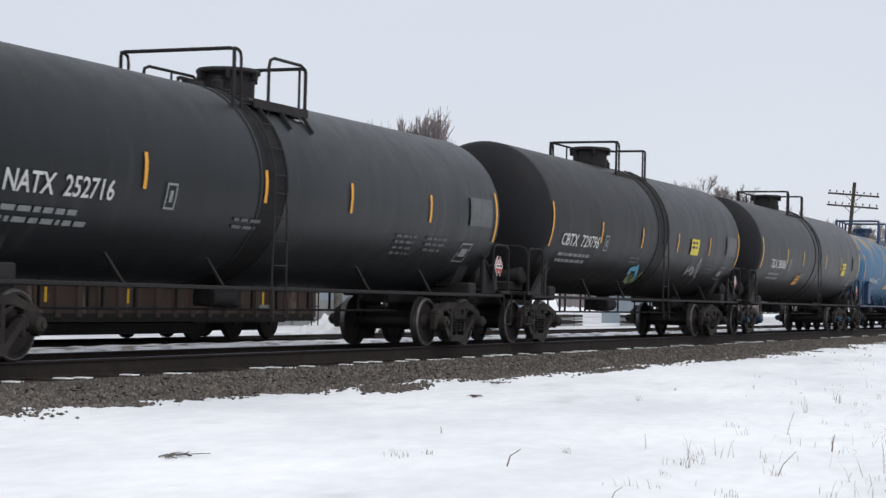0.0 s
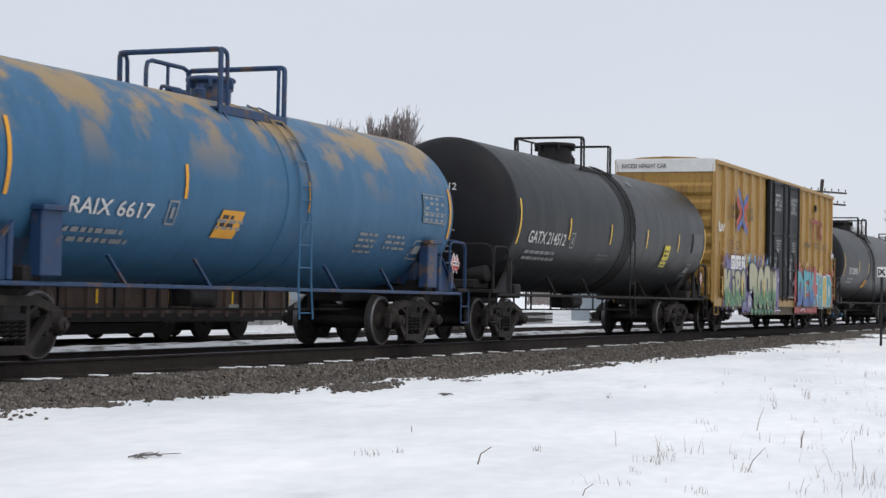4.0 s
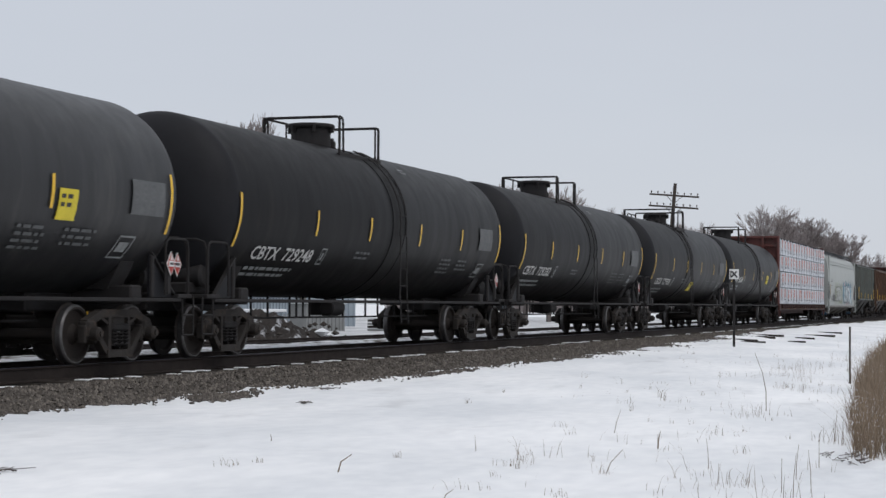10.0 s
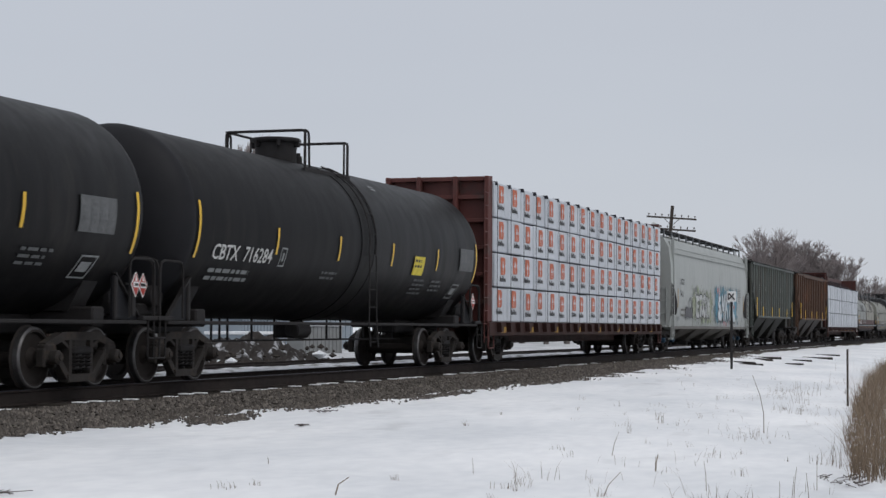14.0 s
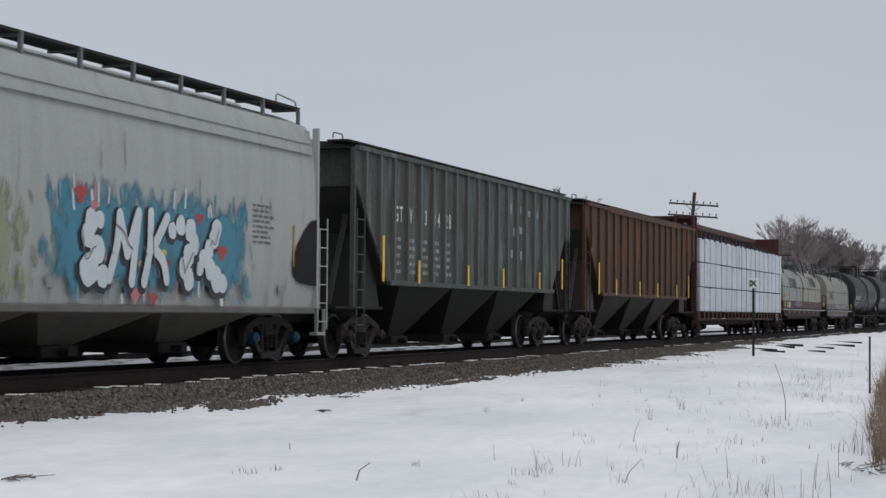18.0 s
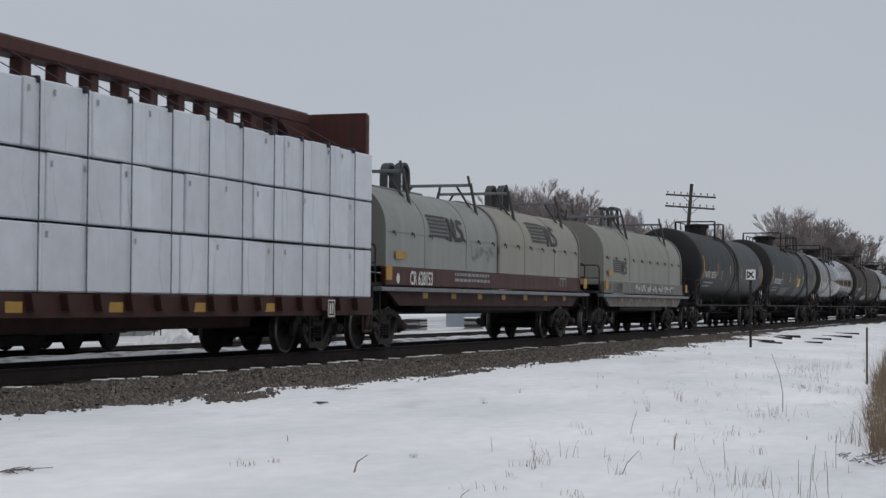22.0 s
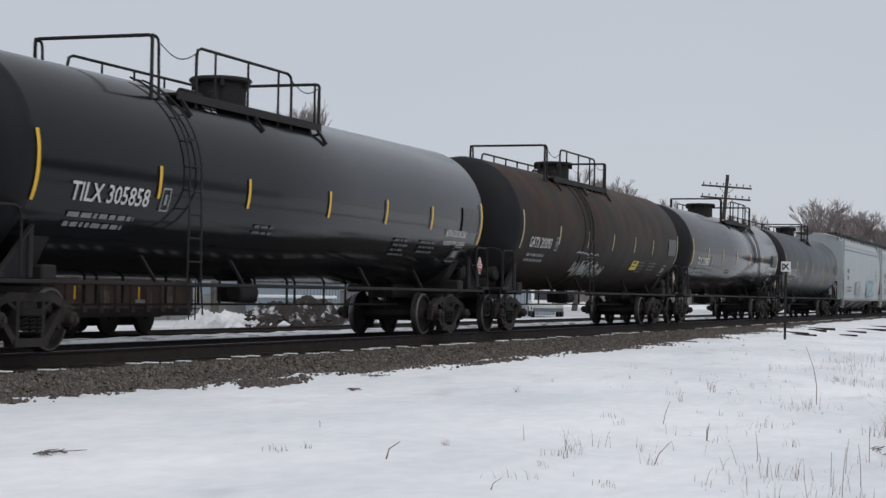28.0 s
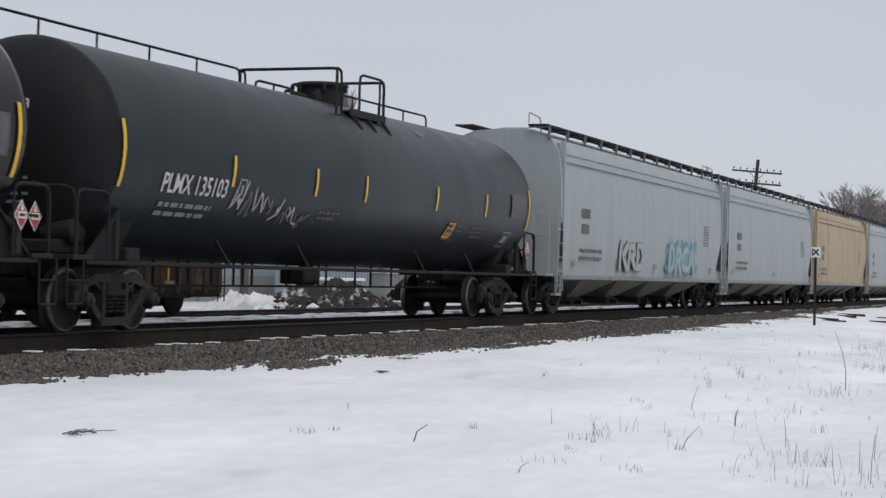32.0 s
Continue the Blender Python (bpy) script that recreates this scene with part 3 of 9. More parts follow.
def ribbon(points, width, rounded=True):
    """A flat stroke of a given width along points (x, z), bends smoothed, with round ends; it rises a hair along its way so that it may cross itself."""
    pts = [Vector(p) for p in points]
    if rounded and len(pts) > 2:
        out = [pts[0]]
        for a, b, c in zip(pts, pts[1:], pts[2:]):
            p, q = b.lerp(a, 0.38), b.lerp(c, 0.38)
            out += [p, p.lerp(b, 0.55).lerp(b.lerp(q, 0.45), 0.5), q]
        pts = out + [pts[-1]]
    vs, fs = [], []
    n = len(pts)
    for i, p in enumerate(pts):
        d = (pts[min(i + 1, n - 1)] - pts[max(i - 1, 0)])
        d = d.normalized() if d.length else Vector((1, 0))
        k = Vector((-d.y, d.x)) * width / 2
        vs += [(p.x + k.x, p.y + k.y, 0.0002 * i), (p.x - k.x, p.y - k.y, 0.0002 * i)]
    fs += [(2 * i + 1, 2 * i + 3, 2 * i + 2, 2 * i) for i in range(n - 1)]
    for e, i0, i1 in ((0, 1, 0), (n - 1, 2 * n - 2, 2 * n - 1)):
        d = (pts[e] - pts[1 if e == 0 else n - 2]).normalized()
        side = Vector((d.y, -d.x)) * width / 2
        k = len(vs)
        up = 0.0002 * e
        ring = [pts[e] - side * math.cos(math.pi * j / 6) + d * math.sin(math.pi * j / 6) * width / 2 for j in range(7)]
        vs += [(q.x, q.y, up) for q in ring]
        fs.append(tuple(range(k, k + 7))[::-1])
    return vs, fs


# ---- ground, ballast and track ----
def rnd(x, y, k):
    return noise.noise(Vector((x * k, y * k, 3.7)))


def toe(x):
    """How far the bare stone reaches from the track's middle towards the camera."""
    far = min(1.0, max(0.0, (x - 45) / 45))
    return 2.78 + 0.42 * min(1.0, max(0.0, (x - 21) / 8)) - 0.75 * far + 0.35 * rnd(x, 0.0, 0.45) + 0.28 * rnd(x, 5.0, 1.6) + 0.18 * rnd(x, 9.0, 4.5) + 0.10 * rnd(x, 3.0, 9.0)


def snow_z(x, y):
    far = min(1.0, max(0.0, (x - 45) / 45))
    if y < -2.0:
        base = -0.38 + 0.036 * (y + 3.3) + 0.14 * far * max(0.0, 1 + (y + 3) / 7)
        if y < -14:
            base = -0.765 + 0.01 * (y + 14)
        edge = -y - toe(x)
        base -= 0.30 * max(0.0, min(1.0, (0.12 - edge) / 0.5))
        z = base + 0.05 * rnd(x, y, 0.25) + 0.025 * rnd(x, y, 0.9) + 0.010 * rnd(x, y, 3.0)
    elif y < 2.6:
        z = -0.68
    else:
        z = -0.30 + 0.05 * rnd(x, y, 0.5) + 0.03 * rnd(x, y, 1.7) - 0.16 * min(1.0, max(0.0, (y - 7) / 12))
    return z


def ticks(spans):
    out = []
    for a, b, step in spans:
        n = max(1, int(round((b - a) / step)))
        out += [a + (b - a) * i / n for i in range(n)]
    return out + [spans[-1][1]]


gx = ticks([(-4000, -400, 400), (-400, -40, 40), (-40, 6, 2), (6, 60, 0.15), (60, 110, 0.5), (110, 200, 3), (200, 800, 40), (800, 4500, 370)])
gy = ticks([(-4000, -300, 370), (-300, -40, 26), (-40, -15, 2.5), (-15, -2.2, 0.16), (-2.2, 2.6, 0.8), (2.6, 20, 0.5), (20, 60, 4), (60, 400, 34), (400, 4500, 410)])
gv = [(x, y, snow_z(x, y) if abs(x) < 900 and abs(y) < 900 else (-0.5 if y > 0 else -0.9)) for x in gx for y in gy]
ny = len(gy)
gf = [(i * ny + j, (i + 1) * ny + j, (i + 1) * ny + j + 1, i * ny + j + 1) for i in range(len(gx) - 1) for j in range(ny - 1)]
gs = Shape()
gs.v, gs.f = gv, gf
dirty_snow = mat("dirty_snow", (0.060, 0.052, 0.047), 0.95, spec=0.15, second=(0.036, 0.032, 0.030), scale=3.0, stain=(0.62, 0.63, 0.65), stain_scale=0.9, stain_stretch=(0.45, 1.2, 1), stain_cut=(0.42, 0.50), bump=1.0, fine=12.0)
bare_dirt = mat("bare_dirt", (0.050, 0.043, 0.038), 0.95, spec=0.15, second=(0.030, 0.027, 0.025), scale=3.0, stain=(0.62, 0.63, 0.65), stain_scale=1.1, stain_stretch=(0.45, 1.2, 1), stain_cut=(0.47, 0.54), bump=1.0, fine=12.0)
ground = new("ground", mesh_of("ground", gs, [M["snow"], M["shaded_yard_snow"], dirty_snow, bare_dirt]))
ground.data.polygons.foreach_set("use_smooth", [True] * len(ground.data.polygons))
ground.data.polygons.foreach_set("material_index", [3 if 2.0 < p.center.y < 4.4 and -100 < p.center.x < 22.5 + 2.0 * rnd(p.center.y, 0.0, 2.0) else 2 if 2.0 < p.center.y < 4.4 and -100 < p.center.x < 200 else 1 if 2.0 < p.center.y < 60 and -100 < p.center.x < 200 else 0 for p in ground.data.polygons])
tagged(ground, "old crusted snow over a flat field", "snow", kind="structure")


def berm(x0, x1, step, yc, half_top, half_foot, z_top, z_foot):
    """A bank of stone under a track."""
    s = Shape()
    ys = [-half_foot, -half_foot * 0.8 - half_top * 0.2, -half_foot * 0.4 - half_top * 0.6, -half_top, -half_top * 0.5, 0, half_top * 0.5, half_top, half_foot * 0.4 + half_top * 0.6, half_foot]
    xs = ticks([(x0, x1, step)])
    for x in xs:
        for y in ys:
            f = max(0.0, (abs(y) - half_top) / (half_foot - half_top))
            s.v.append((x, yc + y + 0.05 * rnd(x, y, 1.3), z_top + (z_foot - z_top) * f + 0.03 * rnd(x, y, 2.2)))
    n = len(ys)
    s.f = [(i * n + j, (i + 1) * n + j, (i + 1) * n + j + 1, i * n + j + 1) for i in range(len(xs) - 1) for j in range(n - 1)]
    return s


gravel = mat("gravel", (0.085, 0.073, 0.062), 0.95, spec=0.15, second=(0.042, 0.036, 0.031), scale=9.0, fine=38.0, fine_amount=0.6, bump=1.0, stain=(0.13, 0.115, 0.10), stain_scale=22.0, stain_cut=(0.52, 0.62))
bank = new("ballast_bank", mesh_of("ballast_bank", berm(-60, 180, 0.4, 0, 1.75, 4.0, -0.25, -0.62), gravel))
tagged(bank, "bank of grey-brown crushed stone under the track", "ballast", kind="structure")
bank2 = new("ballast_bank", mesh_of("ballast_bank", berm(180, 900, 20, 0, 1.75, 4.0, -0.25, -0.62), gravel))
tagged(bank2, "bank of grey-brown crushed stone under the track", "ballast", kind="structure")
bank3 = new("ballast_bank", mesh_of("ballast_bank", berm(-700, -60, 20, 0, 1.75, 4.0, -0.25, -0.62), gravel))
tagged(bank3, "bank of grey-brown crushed stone under the track", "ballast", kind="structure")


def stones(count, x0, x1, seed, size, place):
    """Loose crushed stone as one mesh of little lumps."""
    rng = np.random.RandomState(seed)
    base = np.array([(1, 0, 0), (-1, 0, 0), (0, 1, 0), (0, -1, 0), (0, 0, 0.8), (0, 0, -0.6)], float)
    tri = np.array([(0, 2, 4), (2, 1, 4), (1, 3, 4), (3, 0, 4), (2, 0, 5), (1, 2, 5), (3, 1, 5), (0, 3, 5)])
    vs = np.empty((count, 6, 3))
    for i in range(count):
        x, y, z = place(rng, x0, x1)
        a = rng.uniform(0, 6.28)
        k = base * (rng.uniform(0.6, 1.4, (6, 1)) * rng.uniform(*size))
        c, s = math.cos(a), math.sin(a)
        vs[i, :, 0] = x + k[:, 0] * c - k[:, 1] * s
        vs[i, :, 1] = y + k[:, 0] * s + k[:, 1] * c
        vs[i, :, 2] = z + k[:, 2]
    fs = (tri[None] + 6 * np.arange(count)[:, None, None]).reshape(-1, 3)
    me = bpy.data.meshes.new("ballast_stones")
    me.from_pydata(vs.reshape(-1, 3).tolist(), [], fs.tolist())
    me.materials.append(M["stone"])
    return me


def on_bank(rng, x0, x1):
    u = rng.rand()
    x = x0 + (x1 - x0) * u ** 1.6
    t = toe(x)
    y = -rng.uniform(1.42, t + 0.08)
    f = max(0.0, (-y - 1.75) / (4.0 - 1.75))
    return x, y, -0.25 - 0.37 * f + 0.02


def strewn(rng, x0, x1):
    # clods gather in patches along the stone's edge
    x = rng.uniform(x0, x1)
    while rnd(x, 7.0, 0.55) + 0.5 * rnd(x, 2.0, 2.1) < rng.uniform(-0.35, 0.45):
        x = rng.uniform(x0, x1)
    t = toe(x)
    y = -(t + abs(rng.normal(0, 0.22 + 0.35 * max(0.0, rnd(x, 7.0, 0.55)))))
    return x, y, snow_z(x, y) + 0.010


o = new("ballast_stones", stones(30000, 13, 95, 1, (0.022, 0.046), on_bank))
tagged(o, "loose crushed stone along the shoulder", "ballast", kind="stuff")


def in_patches(rng, x0, x1):
    # where the stone has spilt on to the snow
    x, y, wide = ((16.8, -3.25, 0.5), (21.9, -2.95, 1.0), (23.2, -3.65, 0.9), (23.6, -3.4, 1.2), (27.6, -3.45, 1.5), (33.0, -3.75, 1.6), (41.0, -3.7, 2.0))[rng.randint(7)]
    x, y = rng.normal(x, wide * 0.55), rng.normal(y, 0.09)
    return x, y, snow_z(x, y) + 0.012


o = new("ballast_stones", stones(1500, 13, 80, 3, (0.012, 0.05), in_patches))
tagged(o, "dark stone and clods spilt on the snow", "ballast", kind="stuff")
o = new("ballast_stones", stones(4600, 13, 80, 2, (0.009, 0.034), strewn))
tagged(o, "stray stones on the snow's edge", "ballast", kind="stuff")


# bed colour holds oil stains and also the rails' shadow band
bed = new("track_bed", mesh_of("track_bed", berm(-60, 180, 0.6, 0, 1.38, 1.44, -0.235, -0.29), mat("oily_shaded_stone", (0.030, 0.026, 0.023), 0.9, spec=0.15, second=(0.019, 0.017, 0.016), scale=6.0, fine=36.0, fine_amount=0.6, bump=1.0)))
tagged(bed, "oil-stained stone between the ties, darkened for rail shade", "ballast", kind="structure")


def rail_shape(x0, x1, y):
    sec = [(-0.075, -0.222), (0.075, -0.222), (0.075, -0.205), (0.012, -0.188), (0.009, -0.04), (0.035, -0.03), (0.037, -0.008), (0.028, 0.0), (-0.028, 0.0), (-0.037, -0.008), (-0.035, -0.03), (-0.009, -0.04), (-0.012, -0.188), (-0.075, -0.205)]
    return Shape().prism([(y + a, b) for a, b in sec], 0, x0, x1)


track = new("railway_track")
tagged(track, "straight railway track on worn wooden ties", "railway track", kind="structure")
for y in (-0.755, 0.755):
    part("rail", rail_shape(-700, 900, y), M["rail_iron"], track)
    part("rail_head", Shape().prism([(y - 0.03, 0.001), (y + 0.03, 0.001), (y + 0.036, -0.006), (y - 0.036, -0.006)][::-1], 0, -700, 900), M["rail_head"], track, "polished top of the rail")

second_track = new("railway_track")
tagged(second_track, "siding track half buried in snow", "railway track", kind="structure")
Y2, Z2 = 5.2, -0.06
for y in (-0.755, 0.755):
    part("rail", rail_shape(-300, 300, 0).moved(Matrix.Translation((0, Y2 + y, Z2))), M["rail_iron"], second_track)
bank4 = new("ballast_bank", mesh_of("ballast_bank", berm(-300, 300, 0.6, Y2, 1.5, 2.7, Z2 - 0.17, -0.45), mat("siding_dirt", (0.050, 0.043, 0.038), 0.95, spec=0.15, second=(0.030, 0.027, 0.025), scale=3.0, stain=(0.62, 0.63, 0.65), stain_scale=1.3, stain_stretch=(0.5, 1.3, 1), stain_cut=(0.37, 0.45), bump=1.0, fine=12.0)))
tagged(bank4, "dark dirty bank under the siding, patched with snow", "ballast", kind="structure")

ridge = new("snow_ridge", mesh_of("snow_ridge", berm(-60, 180, 0.35, 3.25, 0.45, 1.15, -0.075, -0.42), mat("ridge_snow", (0.70, 0.71, 0.74), 0.8, spec=0.2, second=(0.55, 0.56, 0.58), scale=2.0, stain=(0.12, 0.105, 0.09), stain_scale=1.6, stain_stretch=(0.5, 1.6, 1.0), stain_cut=(0.50, 0.62), fine=20.0, fine_amount=0.2, bump=0.4)))
tagged(ridge, "low ridge of dirty snow between the two tracks", "snow", kind="structure")


# ---- railway trucks, couplers ----
CARS, WHEELS = [], []


def truck_side():
    """A cast side frame: arched top, two windows, journal ends."""
    s = Shape()
    w = 0.13
    for k in (-1, 1):
        s.beam((k * 1.0, 0, 0.62), (k * 0.56, 0, 0.765), w, 0.12)
        s.beam((k * 0.82, 0, 0.60), (k * 0.36, 0, 0.165), w, 0.105)
        s.beam((k * 0.31, 0, 0.16), (k * 0.31, 0, 0.74), w, 0.085)
        s.beam((k * 0.58, 0, 0.735), (k * 0.32, 0, 0.60), w * 0.8, 0.05)
    s.beam((-0.58, 0, 0.775), (0.58, 0, 0.775), w, 0.125)
    s.beam((-0.40, 0, 0.155), (0.40, 0, 0.155), w + 0.05, 0.115)
    for x in (-0.889, 0.889):
        s.box(x - 0.15, x + 0.15, -0.09, 0.09, 0.40, 0.68, 0.04)
        s.box(x - 0.19, x - 0.12, -0.07, 0.07, 0.32, 0.6, 0.02).box(x + 0.12, x + 0.19, -0.07, 0.07, 0.32, 0.6, 0.02)
    return s


def spring():
    pts = [(0.065 * math.cos(a), 0.065 * math.sin(a), 0.27 + 0.22 * a / (2 * math.pi * 4)) for a in (2 * math.pi * k / 8 for k in range(33))]
    return Shape().tube(pts, 0.016, 4)


def wheel_pair():
    """Two wheels on an axle along y."""
    s = Shape()
    prof = [(-0.03, 0.0), (-0.03, 0.10), (0.0, 0.13), (0.045, 0.16), (0.03, 0.36), (-0.02, 0.385), (-0.02, 0.425)]
    rim = [(0.115, 0.485), (0.115, 0.40), (0.07, 0.37), (0.085, 0.17), (0.12, 0.13), (0.14, 0.10), (0.14, 0.0)]
    for side in (-1, 1):
        k = Shape().lathe(prof + [(-0.018, 0.43), (0.085, 0.452)] + rim, 40)
        vs = [(p[1], side * (0.79 - p[0]), p[2] * side) for p in k.v]
        s.add(vs, k.f)
    ax = Shape().lathe([(-1.12, 0.075), (-0.82, 0.09), (-0.6, 0.085), (0.6, 0.085), (0.82, 0.09), (1.12, 0.075)], 14)
    return s.add([(p[1], p[0], -p[2]) for p in ax.v], ax.f)


def tread_ring(side):
    k = Shape().lathe([(-0.024, 0.418), (-0.024, 0.432), (0.0, 0.457), (0.08, 0.46), (0.08, 0.445), (0.0, 0.436), (-0.024, 0.418)], 40, caps=False)
    return Shape().add([(p[1], side * (0.79 - p[0]), p[2] * side) for p in k.v], k.f)


def add_truck(car, x, blue_caps=False):
    bol = part("truck", stored("bolster", lambda: mesh_of("truck", Shape().box(-0.2, 0.2, -1.05, 1.05, 0.50, 0.74, 0.03).box(-0.28, 0.28, -0.32, 0.32, 0.70, 0.90, 0.04)
               .box(-0.62, -0.56, -0.95, 0.95, 0.30, 0.42, 0.02).box(0.56, 0.62, -0.95, 0.95, 0.30, 0.42, 0.02), M["truck_iron"])), None, car, at=(x, 0, 0))
    for y, turn in ((-1.0, 0), (1.0, 180)):
        part("side_frame", stored("side_frame", lambda: mesh_of("side_frame", truck_side(), M["truck_iron"])), None, bol, at=pose(0, y, 0, 0, 0, turn))
        part("bolster_end", stored("bolend", lambda: mesh_of("bolster_end", Shape().box(-0.27, 0.27, -0.10, 0.12, 0.50, 0.62, 0.03), M["iron"])), None, bol, at=pose(0, y, 0, 0, 0, turn))
        for sxx in (-0.18, 0.0, 0.18):
            part("spring", stored("spring", lambda: mesh_of("spring", spring(), M["iron"])), None, bol, at=(sxx, y - 0.05 * (1 if y < 0 else -1), 0))
        for wx in (-0.889, 0.889):
            key = "cap_blue" if blue_caps else "truck_iron"
            part("bearing_cap", stored("cap" + key, lambda: mesh_of("bearing_cap", Shape().drum((0, -0.10, 0), 1, 0.105, 0.2, 16, 0.03).drum((0, -0.125, 0), 1, 0.05, 0.03, 8), M[key])), None, bol,
                 at=pose(wx, y * 1.13, 0.47, 0, 0, turn))
    for wx in (-0.889, 0.889):
        w = part("wheelset", stored("wheelset", lambda: mesh_of("wheelset", wheel_pair(), M["wheel"])), None, bol)
        w.matrix_parent_inverse = Matrix.Translation((wx, 0, 0.457))
        WHEELS.append(w)
        for side in (-1, 1):
            part("wheel_tread", stored("tread%d" % side, lambda: mesh_of("wheel_tread", tread_ring(side), M["tread"])), None, bol, "shiny worn steel rim", at=(wx, 0, 0.457))
    return bol


def coupler_mesh():
    s = Shape().box(-0.62, -0.22, -0.075, 0.075, 0.74, 0.94, 0.02).box(-0.26, 0.0, -0.13, 0.10, 0.70, 0.98, 0.04)
    s.box(-0.1, 0.06, -0.16, -0.06, 0.72, 0.97, 0.03)
    s.bend([(-0.3, -0.14, 0.78), (-0.1, -0.2, 0.58), (0.05, -0.16, 0.42)], 0.025, 6, 0.08)
    s.bend([(-0.5, -0.35, 1.0), (-0.3, -0.2, 1.02), (-0.3, -0.5, 1.0), (-0.3, -1.1, 0.98), (-0.3, -1.2, 0.80)], 0.014, 5, 0.05)
    return s


def add_coupler(car, x, turn):
    return part("coupler", stored("coupler", lambda: mesh_of("coupler", coupler_mesh(), M["iron"])), None, car, at=pose(x, 0, 0, 0, 0, turn))


def new_car(name, label, category, lo, hi, s0, s1, group):
    """The empty of a car whose body runs from s0 to s1 along the train; its couplers reach lo and hi."""
    mid = (s0 + s1) / 2
    car = new(name)
    car.matrix_basis = pose(mid, 0, 0)
    tagged(car, label, category, group)
    car["train_place"] = mid
    CARS.append(car)
    add_coupler(car, hi - mid, 0)
    add_coupler(car, lo - mid, 180)
    return car, (s1 - s0) / 2, lo - mid, hi - mid


def ladder(x, w, z0, z1, y, rungs, r=0.016, put=None):
    s = Shape()
    for xx in (x - w / 2, x + w / 2):
        s.tube([(xx, y, z0), (xx, y, z1)], r, 6)
    for i in range(rungs):
        z = z0 + (z1 - z0) * (i + 0.4) / rungs
        s.tube([(x - w / 2, y, z), (x + w / 2, y, z)], r * 0.8, 5)
    return s


# ---- tank cars ----
def tank_shell(half, r, zc, depth):
    n = 9
    prof = []
    for i in range(n):
        a = math.pi / 2 * i / n
        prof.append((-half - depth * math.cos(a), max(0.02, r * math.sin(a))))
    k = [-half, -half + 0.02, -half * 0.62, -half * 0.62 + 0.03, -half * 0.2, -half * 0.2 + 0.03]
    body = [(x, r + (0.003 if i % 2 else 0)) for i, x in enumerate(k)]
    prof = prof + body + [(-x, q) for x, q in body[::-1]] + [(-x, q) for x, q in prof[::-1]]
    return Shape().lathe(prof, 72, 0, zc)


def hoop(s, x0, x1, y, z0, z1, posts=0, r=0.022, leg=None):
    """A railing in the x-z plane, its ends bent down."""
    s.bend([(x0, y, z0), (x0, y, z1), (x1, y, z1), (x1, y, z0 if leg is None else leg)], r, 6, 0.13)
    for i in range(posts):
        x = x0 + (x1 - x0) * (i + 1) / (posts + 1)
        s.tube([(x, y, z0), (x, y, z1)], r * 0.85, 5)


